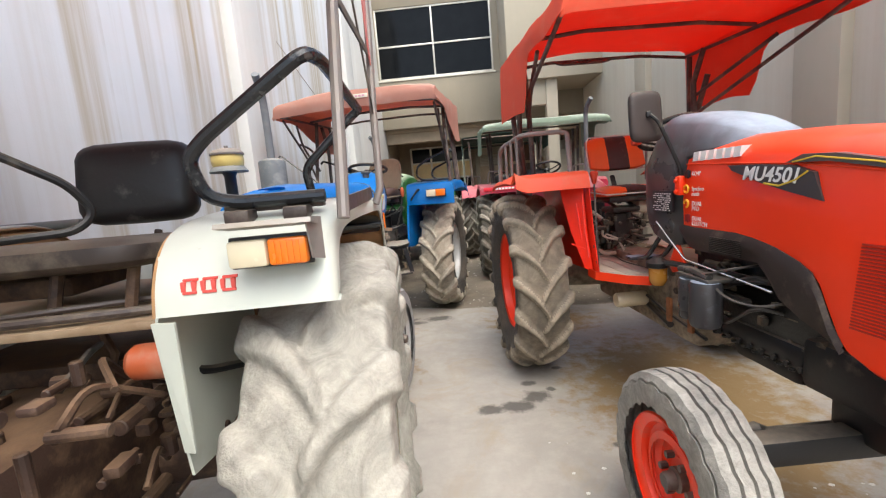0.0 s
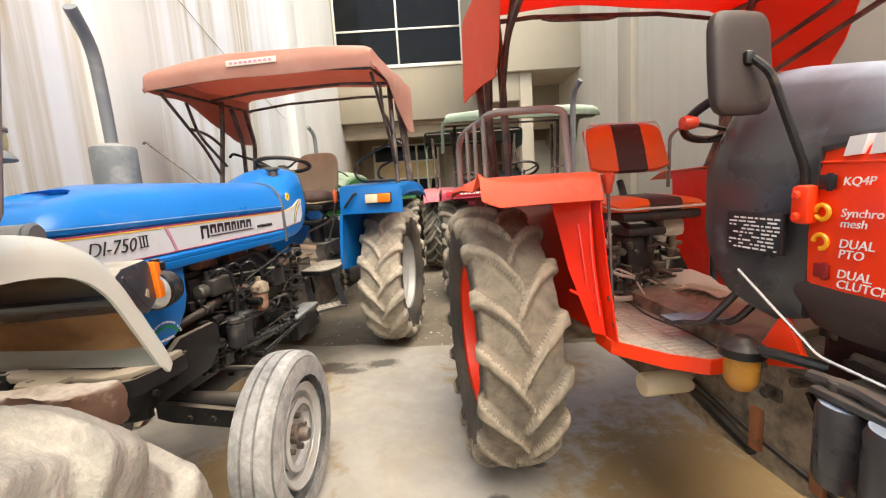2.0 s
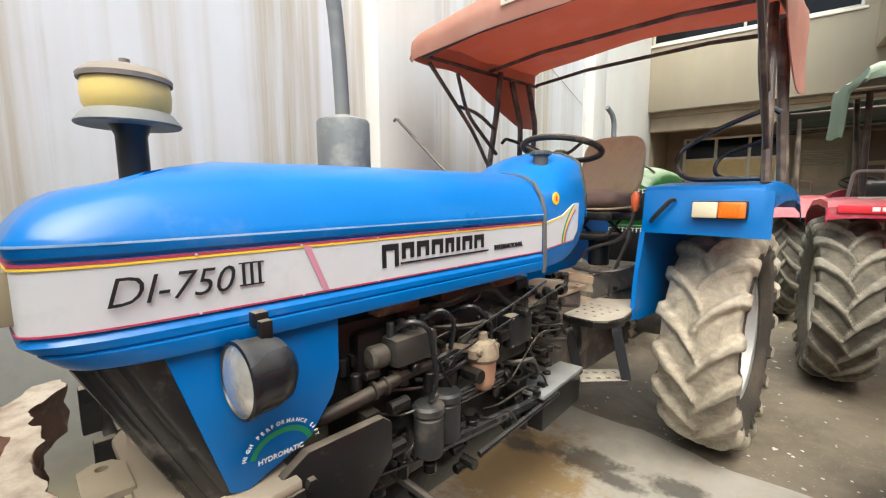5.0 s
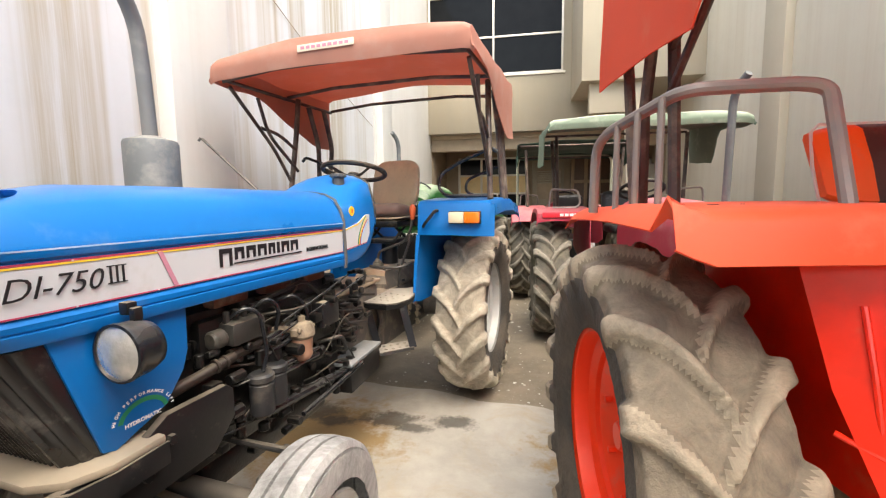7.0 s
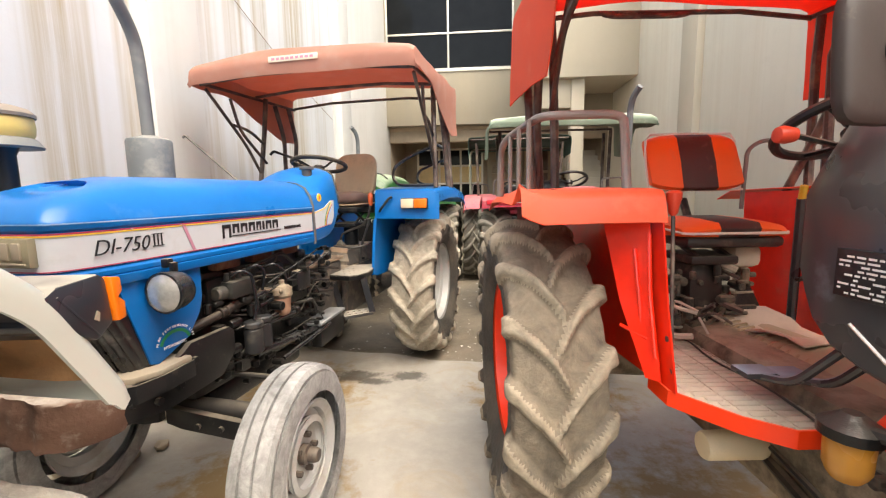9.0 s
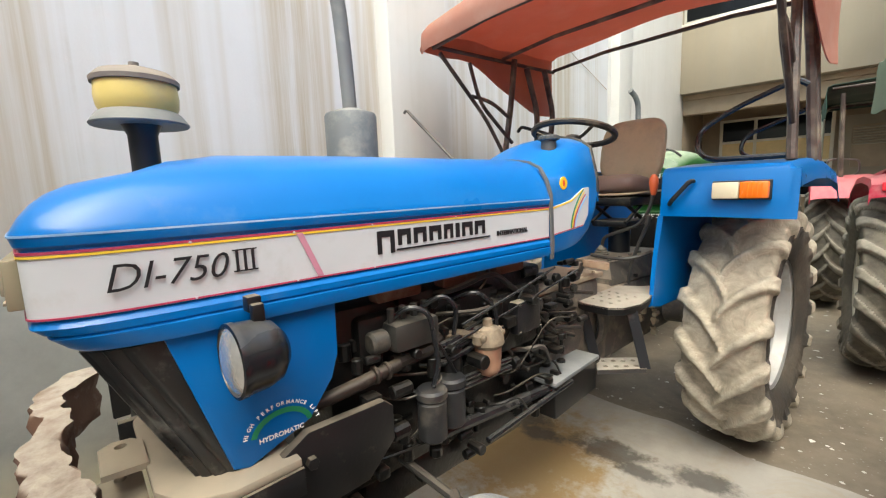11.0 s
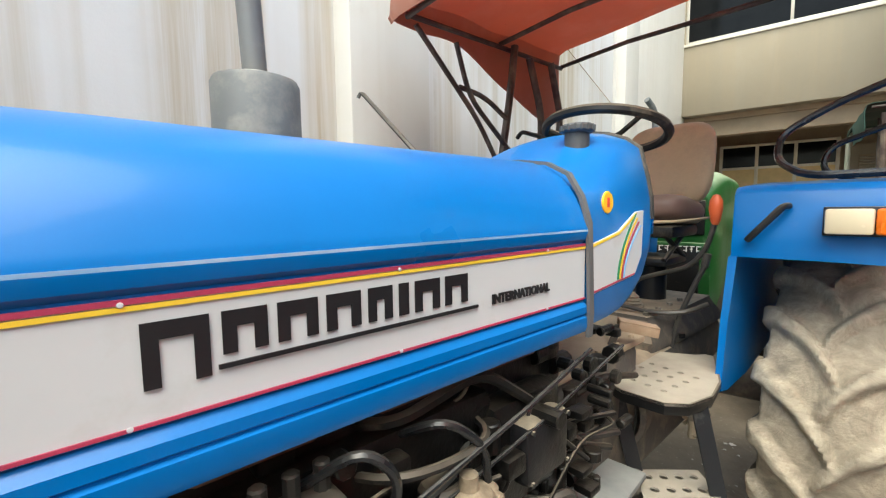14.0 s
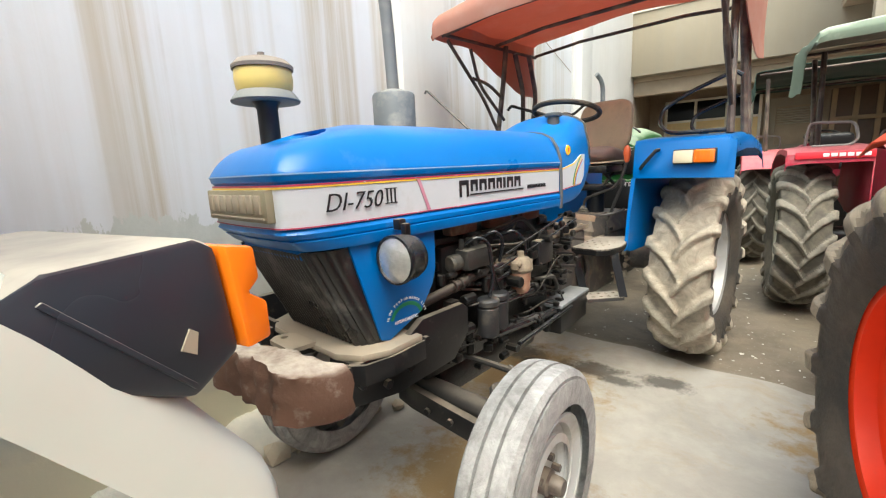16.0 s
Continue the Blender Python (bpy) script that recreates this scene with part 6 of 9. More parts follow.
# fenders with handrails and lamps
for sgn in (1, -1):
    fe = new("rear_fender")
    fe.parent = B
    fe.matrix_basis = Matrix.Translation((0, 0.07, 0.012))
    bm = bmesh.new()
    prof = [(-0.585, 1.335), (-0.565, 1.55), (-0.54, 1.575), (-0.20, 1.60), (0.20, 1.60), (0.55, 1.56), (0.69, 1.45)]
    rows = []
    for y, z in prof:
        rows.append([(sgn * 0.335, y, z), (sgn * 0.35, y, z + 0.004), (sgn * 0.60, y, z + 0.004), (sgn * 0.845, y, z), (sgn * 0.875, y + 0.004, z - 0.035 if y > -0.55 else z), (sgn * 0.885, y + 0.006, z - (0.10 if y > -0.55 else 0))])
    sheet(bm, rows, 0.006)
    part("fender_top", bm, M_BLUE, fe, smooth=40)
    bm = bmesh.new()
    extrude_poly(bm, [(-0.585, 1.34), (-0.56, 1.55), (0.6, 1.55), (0.55, 1.1), (0.3, 0.9), (-0.3, 0.85), (-0.58, 0.86), (-0.665, 0.88)], "x", sgn * 0.337, sgn * 0.344)
    part("inner_plate", bm, M_BLUE, fe)
    bm = bmesh.new()
    sheet(bm, [[(sgn * 0.325, -0.672, 0.872), (sgn * 0.345, -0.666, 0.882)], [(sgn * 0.328, -0.645, 1.12), (sgn * 0.350, -0.643, 1.12)], [(sgn * 0.333, -0.605, 1.34), (sgn * 0.358, -0.60, 1.34)]], 0.005)
    part("edge_flange", bm, M_BLUE, fe)
    indicator(fe, *((0.575, 0.79) if sgn > 0 else (-0.79, -0.575)), -0.582, 1.425, 1.50, (M_CLEARL, M_AMBER) if sgn > 0 else (M_AMBER, M_CLEARL))
    bm = bmesh.new()
    tube(bm, [(sgn * 0.385, -0.60, 1.40), (sgn * 0.405, -0.625, 1.42), (sgn * 0.475, -0.605, 1.51), (sgn * 0.485, -0.58, 1.51)], 0.011, 8, corner=0.015)
    part("grab_handle", bm, M_BLACK, fe)
    bm = bmesh.new()
    loop = [(sgn * 0.83, -0.42, 1.61), (sgn * 0.50, -0.44, 1.61), (sgn * 0.40, -0.30, 1.68), (sgn * 0.40, -0.25, 1.78), (sgn * 0.55, -0.24, 1.87), (sgn * 0.80, -0.26, 1.96), (sgn * 0.84, -0.25, 1.93)]
    tube(bm, loop, 0.013, 8, corner=0.07)
    part("hand_rail", bm, M_BLKPIPE, fe)
    bm = bmesh.new()
    tube(bm, [(sgn * 0.60, 0.15, 1.61), (sgn * 0.48, 0.16, 1.66), (sgn * 0.50, 0.18, 1.76), (sgn * 0.80, 0.18, 1.88)], 0.012, 8, corner=0.06)
    part("rear_rail", bm, M_BLKPIPE, fe)

# canopy frame and cloth
cf = new("canopy_frame")
cf.parent = B
for sgn in (1, -1):
    for pts in ([(sgn * 0.83, -0.38, 1.60), (sgn * 0.80, -0.30, 2.15), (sgn * 0.79, -0.27, 2.43)],
                [(sgn * 0.84, 0.18, 1.60), (sgn * 0.80, 0.22, 2.10), (sgn * 0.80, 0.10, 2.42)],
                [(sgn * 0.84, 0.05, 1.60), (sgn * 0.81, 0.02, 2.10), (sgn * 0.80, -0.12, 2.40)]):
        bm = bmesh.new()
        tube(bm, pts, 0.021, 8, corner=0.08)
        part("post", bm, M_PIPE, cf)
    for pts in ([(sgn * 0.82, -0.36, 1.75), (sgn * 0.82, -0.55, 2.0), (sgn * 0.83, -0.95, 2.37)], [(sgn * 0.80, -0.32, 2.02), (sgn * 0.81, -0.5, 2.12), (sgn * 0.82, -0.68, 2.14)], [(sgn * 0.80, -0.30, 1.85), (sgn * 0.81, -0.62, 2.10), (sgn * 0.82, -0.70, 2.35)],
                [(sgn * 0.83, -1.0, 2.40), (sgn * 0.83, 0.27, 2.43)]):
        bm = bmesh.new()
        tube(bm, pts, 0.013, 8, corner=0.1)
        part("brace", bm, M_PIPE, cf)
for y, z in ((-1.0, 2.40), (-0.35, 2.44), (0.27, 2.45)):
    bm = bmesh.new()
    tube(bm, [(-0.83, y, z - 0.01), (-0.4, y, z + 0.025), (0.4, y, z + 0.025), (0.83, y, z - 0.01)], 0.013, 8)
    part("roof_bow", bm, M_PIPE, cf)
canopy(B, M_PINK, 0.875, -1.06, 0.30, 2.53, 2.55, 0.145, 0.46, 0.25, taper=0.70)
bm = bmesh.new()
box(bm, -0.19, 0.19, -1.0735, -1.0705, 2.474, 2.514, 0.001)
label_patch = part("label_patch", bm, surface("faded_cloth_label", (0.66, 0.60, 0.48), 0.8, dust=DUST, dust_amt=0.2), B, "faded pale label on the canopy")
for k in range(9):
    bm = bmesh.new()
    box(bm, -0.165 + 0.037 * k, -0.139 + 0.037 * k, -1.0752, -1.0733, 2.486, 2.503)
    part("label_bar", bm, M_MAUVE, label_patch)
stk = new("roof_sticker")
stk.parent = B
bm = bmesh.new()
box(bm, -0.20, 0.17, -1.046, -1.036, 2.452, 2.502, 0.002)
part("sticker", bm, surface("faded_sticker", (0.62, 0.52, 0.42), 0.7, var=0.15), stk, "faded sticker on the canopy edge")
bm = bmesh.new()
for k in range(7):
    box(bm, -0.17 + k * 0.047, -0.135 + k * 0.047, -1.048, -1.045, 2.467, 2.489)
part("sticker_bars", bm, M_PINK, stk)
bm = bmesh.new()
sheet(bm, [[(x, -1.0 + (0.006 if z > 2.37 else 0), z) for x in (-0.16, 0.0, 0.16)] for z in (2.43, 2.45)], 0.002)
sheet(bm, [[(x, y, 2.545 + 0.003 * j) for x in (-0.17, 0, 0.15)] for j, y in enumerate((-0.97, -0.90))], 0.003)
part("cloth_label", bm, surface("faded_white_label", (0.66, 0.58, 0.46), 0.8, spot=(0.4, 0.3, 0.25), spot_amt=0.3, spot_scale=40), cf, "faded white cloth label")

# thin hooked rod standing by the far fender
bm = bmesh.new()
tube(bm, [(-0.25, -1.345, 1.62), (-0.665, -1.346, 1.958), (-0.682, -1.348, 1.963), (-0.688, -1.355, 1.948)], 0.008, 6)
part("hooked_rod", bm, M_STEEL, B)


# ---- orange-red tractor ----
M_ORANGE = surface("orange_red_paint", (0.93, 0.045, 0.006), 0.42, dust=(0.62, 0.25, 0.14), dust_amt=0.0, top_dust=0.28, dust_scale=4, var=0.05, coat=0.35, spec=0.35, bumpy=0.03, fine=200)
M_ORANGEDULL = surface("orange_red_fender_paint", (0.86, 0.075, 0.020), 0.5, dust=(0.66, 0.20, 0.11), dust_amt=0.12, top_dust=0.35, dust_scale=5, var=0.08)
# the blue-grey dust colour paints the sky's sheen on upward faces
M_COWL = surface("sheened_grey_plastic", (0.045, 0.043, 0.046), 0.28, dust=(0.36, 0.43, 0.52), dust_amt=0.06, top_dust=0.9, dust_scale=3, var=0.12, bumpy=0.05, coat=0.1)
M_BROWNBLK = surface("brown_black_plastic", (0.032, 0.022, 0.019), 0.55, dust=DUST, dust_amt=0.2, top_dust=0.4, var=0.15)
M_REDCANVAS = surface("red_canvas", (0.86, 0.14, 0.07), 0.8, dust=(0.82, 0.34, 0.20), dust_amt=0.2, top_dust=0.5, dust_scale=4, var=0.08, fine=300, bumpy=0.3, through_light=(0.90, 0.05, 0.025), through_amt=0.40)
M_SEATOR = surface("orange_seat_vinyl", (0.85, 0.135, 0.022), 0.5, dust=DUST, dust_amt=0.1, var=0.08, bumpy=0.2)
M_SEATBK = surface("dark_brown_seat_vinyl", (0.05, 0.03, 0.026), 0.55, dust=DUST, dust_amt=0.15, var=0.1, bumpy=0.2)
M_PIPING = surface("white_piping", (0.7, 0.66, 0.6), 0.6)
M_GREYTUBE = surface("grey_rail_tube", (0.23, 0.20, 0.185), 0.45, 0.2, dust=DUST, dust_amt=0.2, top_dust=0.3, var=0.15)
M_IVORY = surface("ivory_plastic", (0.72, 0.60, 0.40), 0.5, var=0.08, dust=DUST, dust_amt=0.15)
M_MAT = surface("ribbed_floor_mat", (0.44, 0.385, 0.31), 0.85, dust=(0.60, 0.52, 0.41), dust_amt=0.7, var=0.2, bumpy=0.5)

M_DUSTIRON = surface("dusty_iron", (0.035, 0.03, 0.026), 0.7, dust=(0.32, 0.26, 0.18), dust_amt=0.4, top_dust=0.8, dust_scale=10, var=0.3, bumpy=0.5)
M_INNER = surface("red_gloss_paint", (0.88, 0.022, 0.004), 0.35, dust=(0.62, 0.25, 0.14), dust_amt=0.05, var=0.12, var_scale=7, coat=0.4, bumpy=0.25, fine=14)
K = thing("orange_tractor", "orange-red tractor with red canvas canopy on concrete", "tractor", pose(1.536, 3.556, 0, 0, 0, 4.8))
khood = new("bonnet")
khood.parent = K


def ksec(y, w, zt, zb, flat=0.0):
    half = [(w - 0.01, zb), (w, zb + 0.012), (w + 0.004, zb + 0.15), (w - 0.002, zt - 0.20), (w - 0.012, zt - 0.13), (w - 0.022, zt - 0.085), (w - 0.05, zt - 0.05), (w - 0.10, zt - 0.022), (w * 0.4, zt - 0.004), (0, zt)]
    return [(x, y, z) for x, z in half] + [(-x, y, z) for x, z in half[-2::-1]]


bm = bmesh.new()
loft(bm, [ksec(-1.175, 0.246, 1.645, 1.205), ksec(-1.19, 0.250, 1.65, 1.20), ksec(-1.35, 0.255, 1.648, 1.205), ksec(-1.5, 0.258, 1.642, 1.21), ksec(-1.65, 0.264, 1.636, 1.20), ksec(-1.77, 0.268, 1.628, 1.183), ksec(-1.88, 0.271, 1.617, 1.15), ksec(-1.95, 0.273, 1.608, 1.118), ksec(-1.985, 0.274, 1.603, 1.08), ksec(-2.02, 0.275, 1.598, 1.005), ksec(-2.06, 0.276, 1.592, 0.925), ksec(-2.09, 0.276, 1.588, 0.885), ksec(-2.17, 0.275, 1.575, 0.852), ksec(-2.42, 0.27, 1.52, 0.80), ksec(-2.52, 0.25, 1.46, 0.78), ksec(-2.56, 0.20, 1.39, 0.80)])
part("bonnet_shell", bm, M_ORANGE, khood, smooth=30)
# raised crease line along the side
for sgn in (1, -1):
    bm = bmesh.new()
    tube(bm, [(sgn * 0.236, -1.18, 1.535), (sgn * 0.249, -1.5, 1.522), (sgn * 0.259, -1.8, 1.508), (sgn * 0.266, -2.15, 1.470), (sgn * 0.262, -2.40, 1.415)], 0.004, 6)
    part("crease", bm, M_ORANGE, khood)
# dark lower skirt
bm = bmesh.new()
for sgn in (1, -1):
    rows = []
    for y, zt, zb, x in ((-1.15, 1.225, 1.14, 0.246), (-1.19, 1.215, 1.11, 0.25), (-1.28, 1.212, 1.10, 0.256), (-1.575, 1.215, 1.108, 0.264), (-1.68, 1.205, 1.11, 0.270), (-1.74, 1.195, 1.06, 0.274), (-1.80, 1.183, 0.99, 0.278), (-1.90, 1.15, 0.94, 0.280), (-1.96, 1.118, 0.92, 0.281), (-2.0, 1.055, 0.905, 0.281), (-2.04, 0.96, 0.888, 0.280), (-2.08, 0.90, 0.875, 0.278)):
        rows.append([(sgn * x, y, zt + 0.01), (sgn * (x + 0.012), y, zt - 0.02), (sgn * (x + 0.006), y, (zt + zb) / 2), (sgn * (x - 0.02), y, zb), (sgn * (x - 0.06), y, zb - 0.01)])
    sheet(bm, rows, 0.01)
part("lower_skirt", bm, M_BROWNBLK, khood, "brown-black plastic lower skirt")
bm = bmesh.new()
for k in range(9):
    box(bm, -0.279, -0.272, -1.62, -1.42, 1.125 + k * 0.008, 1.128 + k * 0.008)
part("skirt_louvres", bm, M_BLACK, khood)
bm = bmesh.new()
for k in range(26):
    box(bm, -0.2815, -0.274, -2.36, -2.10 - 0.001 * k, 0.975 + k * 0.0108, 0.980 + k * 0.0108)
part("side_mesh_grille", bm, surface("dark_red_mesh", (0.42, 0.022, 0.008), 0.5), khood)
# side decals, read from the near side, which looks to -x
def KS(y, z, x=-0.2625):
    return Matrix(((0, 0, -1, x), (-1, 0, 0, y), (0, 1, 0, z), (0, 0, 0, 1)))
yy = -1.245
for w in (0.040, 0.040, 0.039, 0.042, 0.038, 0.042):
    bm = bmesh.new()
    extrude_poly(bm, [(yy, 1.546), (yy - w, 1.548), (yy - w - 0.012, 1.592), (yy - 0.012, 1.590)], "x", -0.247 + 0.015 * (yy + 1.5) - 0.002, -0.20)
    part("maker_mark", bm, M_WHITED, khood, "white block maker mark")
    yy -= w + 0.017
bm = bmesh.new()
extrude_poly(bm, [(-1.54, 1.513), (-1.565, 1.49), (-1.72, 1.438), (-1.86, 1.402), (-1.99, 1.373), (-1.95, 1.470), (-1.86, 1.497), (-1.70, 1.508)], "x", -0.2785, -0.25)
part("badge", bm, surface("dark_badge", (0.06, 0.05, 0.05), 0.35), khood)
bm = bmesh.new()
letters(bm, "MU4501", 0.078, 0.001, KS(-1.625, 1.452, -0.2795) @ Euler((0, 0, radians(-4))).to_matrix().to_4x4(), shear=0.25, bold=0.0012)
part("model_number", bm, M_WHITED, khood, "white model number lettering")
bm = bmesh.new()
tube(bm, [(-0.279, -1.74, 1.435), (-0.279, -1.81, 1.425), (-0.279, -1.88, 1.445), (-0.279, -1.93, 1.475)], 0.004, 5)
part("badge_swoosh", bm, M_YELLINE, khood)
bm = bmesh.new()
extrude_poly(bm, [(-1.83, 1.507), (-1.90, 1.533), (-2.02, 1.528), (-2.20, 1.493), (-2.40, 1.44), (-2.40, 1.42), (-2.20, 1.468), (-2.0, 1.503)], "x", -0.2735, -0.24)
part("upper_stripe", bm, surface("dark_stripe", (0.09, 0.075, 0.07), 0.4), khood)
bm = bmesh.new()
tube(bm, [(-0.274, -1.86, 1.508), (-0.274, -1.95, 1.522), (-0.274, -2.15, 1.493), (-0.274, -2.39, 1.435)], 0.003, 5)
part("stripe_line", bm, M_YELLINE, khood)
M_DECOR = surface("orange_icon_decal", (0.95, 0.42, 0.02), 0.4)
for k, (tx, col) in enumerate((("KQ4P", M_INK), ("Synchro\nmesh", M_DECOR), ("DUAL\nPTO", M_DECOR), ("DUAL\nCLUTCH", surface("dark_red_icon", (0.25, 0.01, 0.01), 0.5)))):
    z = 1.478 - k * 0.074
    x = -0.2485 - 0.004 * k if k else -0.2455
    bm = bmesh.new()
    for ln, line in enumerate(tx.split("\n")):
        letters(bm, line, 0.030 if k > 1 else 0.028, 0.001, KS(-1.262, z - ln * 0.025, -0.2605), shear=0.15)
    part("feature_lettering", bm, M_WHITED, khood, "small white feature lettering")
    bm = bmesh.new()
    if k in (1, 2):
        tube(bm, [(-0.2585, -1.215 + 0.018 * math.cos(a), z + 0.008 + 0.018 * math.sin(a)) for a in [2 * PI * q / 12 for q in range(10 if k == 2 else 12)]], 0.006, 6)
    else:
        box(bm, -0.259, -0.249, -1.24, -1.20, z - 0.01, z + 0.026, 0.003)
        box(bm, -0.261, -0.253, -1.235, -1.222, z - 0.014, z + 0.03, 0.002)
    part("feature_icon", bm, col, khood)
# cowl and dash
cw = new("cowl")
cw.parent = K
bm = bmesh.new()
def csec(y, w, zt, zb):
    m = max(1.53, zb + 0.015)
    half = [(w - 0.01, zb), (w, zb + 0.012), (w, m), (w * 0.965, m + (zt - m) * 0.12), (w * 0.85, m + (zt - m) * 0.45), (w * 0.70, m + (zt - m) * 0.80), (w * 0.60, m + (zt - m) * 0.92), (w * 0.40, m + (zt - m) * 0.985), (0, zt)]
    return [(x, y, z) for x, z in half] + [(-x, y, z) for x, z in half[-2::-1]]


loft(bm, [csec(-1.52, 0.12, 1.632, 1.60), csec(-1.45, 0.17, 1.668, 1.59), csec(-1.36, 0.205, 1.71, 1.58), csec(-1.27, 0.23, 1.748, 1.57), csec(-1.19, 0.243, 1.772, 1.56), csec(-1.168, 0.250, 1.778, 1.12), csec(-1.10, 0.266, 1.794, 1.10), csec(-1.02, 0.276, 1.810, 1.12), csec(-0.94, 0.280, 1.818, 1.15), csec(-0.88, 0.275, 1.80, 1.2), csec(-0.84, 0.265, 1.765, 1.26), csec(-0.80, 0.25, 1.71, 1.32)])
part("cowl_shell", bm, M_COWL, cw, smooth=40)
bm = bmesh.new()
box(bm, -0.2925, -0.275, -1.14, -0.95, 1.29, 1.405, 0.002)
part("data_plate", bm, M_INK, cw, "black data plate")
bm = bmesh.new()
rng = random.Random(8)
for r in range(9):
    y = -0.96
    while y > -1.12:
        w = rng.uniform(0.008, 0.03)
        if rng.random() < 0.75:
            box(bm, -0.2932, -0.2924, max(-1.135, y - w), y, 1.298 + r * 0.011, 1.303 + r * 0.011)
        y -= w + 0.006
part("plate_print", bm, M_WHITED, cw, "rows of small white print")
bm = bmesh.new()
box(bm, -0.285, -0.245, -1.20, -1.15, 1.38, 1.48, 0.012)
cyl(bm, (-0.285, -1.175, 1.455), 0.012, -0.012, "x", 10)
cyl(bm, (-0.285, -1.175, 1.40), 0.012, -0.012, "x", 10)
part("bonnet_latch", bm, M_ORANGE, cw)
steering_wheel(K, (0.0, -0.66, 1.74), -24, 0.20, M_BLACK, 3, (0.0, -0.82, 1.55))
bm = bmesh.new()
tube(bm, [(-0.10, -0.75, 1.66), (-0.26, -0.74, 1.70), (-0.27, -0.74, 1.70)], 0.008, 6)
part("signal_lever", bm, M_BLACK, cw)
bm = bmesh.new()
lathe(bm, [(0, -0.03), (0.022, -0.02), (0.026, 0.0), (0.02, 0.03), (0, 0.035)], 12, "x", Matrix.Translation((-0.28, -0.74, 1.70)))
part("lever_knob", bm, M_REDKNOB, cw, "red lever knob")
# mirror
mi = new("rear_view_mirror")
mi.parent = K
bm = bmesh.new()
t = bmesh.new()
seat_pad(t, 0.185, 0.26, 0.045, pose(0, 0, 0))
merge(bm, t, pose(-0.415, -1.12, 1.795, 86, 0, 8))
part("mirror_housing", bm, M_BROWNBLK, mi)
bm = bmesh.new()
tube(bm, [(-0.25, -1.16, 1.42), (-0.262, -1.168, 1.52), (-0.375, -1.170, 1.765), (-0.405, -1.150, 1.80)], 0.010, 8, corner=0.03)
box(bm, -0.425, -0.395, -1.155, -1.13, 1.785, 1.82, 0.008)
part("mirror_arm", bm, M_BLACK, mi)
# seat
ks = new("driver_seat")
ks.parent = K
ks.matrix_basis = Matrix.Translation((0, 0.16, 0))
for a, b, mt in ((-0.225, -0.085, M_SEATOR), (-0.085, 0.085, M_SEATBK), (0.085, 0.225, M_SEATOR)):
    bm = bmesh.new()
    secs = []
    for k in range(7):
        x = a + (b - a) * k / 6
        cz = 0.03 * (abs(x) / 0.225) ** 4
        secs.append([(x, 0.02 + sy * (0.05 - 0.03 * (abs(x) / 0.225) ** 3) * q + 0.05 * h, 1.685 + h * (0.14 - cz)) for sy, h, q in ((-1, -1, 0.5), (-1, -0.9, 1), (-1, 0, 1.15), (-1, 0.85, 1), (-1, 1, 0.4), (1, 1, 0.4), (1, 0.85, 1), (1, -0.9, 1), (1, -1, 0.5))])
    loft(bm, secs)
    part("backrest_panel", bm, mt, ks, smooth=50)
    bm = bmesh.new()
    secs = []
    for k in range(7):
        x = a + (b - a) * k / 6
        e = (abs(x) / 0.225) ** 4
        secs.append([(x, y + (0.03 * e if y < -0.25 else 0), 1.365 + z - (0.03 * e if z > 0 else 0)) for y, z in ((-0.355, -0.015), (-0.37, 0.02), (-0.35, 0.045), (-0.22, 0.055), (-0.05, 0.06), (-0.03, 0.04), (-0.03, -0.02), (-0.2, -0.02))])
    loft(bm, secs)
    part("cushion_panel", bm, mt, ks, smooth=50)
bm = bmesh.new()
tube(bm, [(-0.225, -0.02, 1.545), (-0.23, 0.02, 1.68), (-0.222, 0.05, 1.80), (-0.20, 0.05, 1.825), (0.20, 0.05, 1.825), (0.222, 0.05, 1.80), (0.23, 0.02, 1.68), (0.225, -0.02, 1.545)], 0.006, 6)
tube(bm, [(-0.225, -0.035, 1.548), (0.225, -0.035, 1.548)], 0.006, 6)
tube(bm, [(-0.225, -0.03, 1.38), (-0.228, -0.33, 1.365), (-0.2, -0.365, 1.365), (0.2, -0.365, 1.365), (0.228, -0.33, 1.365), (0.225, -0.03, 1.38)], 0.006, 6)
part("piping", bm, M_PIPING, ks)
bm = bmesh.new()
box(bm, -0.21, 0.21, -0.345, -0.04, 1.30, 1.348, 0.02)
box(bm, -0.16, 0.05, -0.30, -0.06, 1.22, 1.26, 0.012)
tube(bm, [(-0.12, -0.28, 1.25), (-0.12, -0.08, 1.31)], 0.014, 8)
tube(bm, [(0.02, -0.28, 1.25), (0.02, -0.08, 1.31)], 0.014, 8)
box(bm, -0.14, 0.02, -0.26, -0.06, 1.0, 1.22, 0.03)
tube(bm, [(0, -0.05, 1.28), (0, 0.08, 1.5)], 0.02, 8)
pieces("seat_support", bm, M_BROWNBLK, ks)
bm = bmesh.new()
box(bm, 0.04, 0.17, -0.28, -0.10, 1.20, 1.30, 0.03)
part("dust_boot", bm, M_MAT, ks)
bm = bmesh.new()
tube(bm, [(0.25, 0.0, 1.45), (0.26, 0.0, 1.74), (0.30, -0.03, 1.78), (0.44, -0.05, 1.78)], 0.010, 8, corner=0.03)
part("arm_rail", bm, M_GREYTUBE, ks)
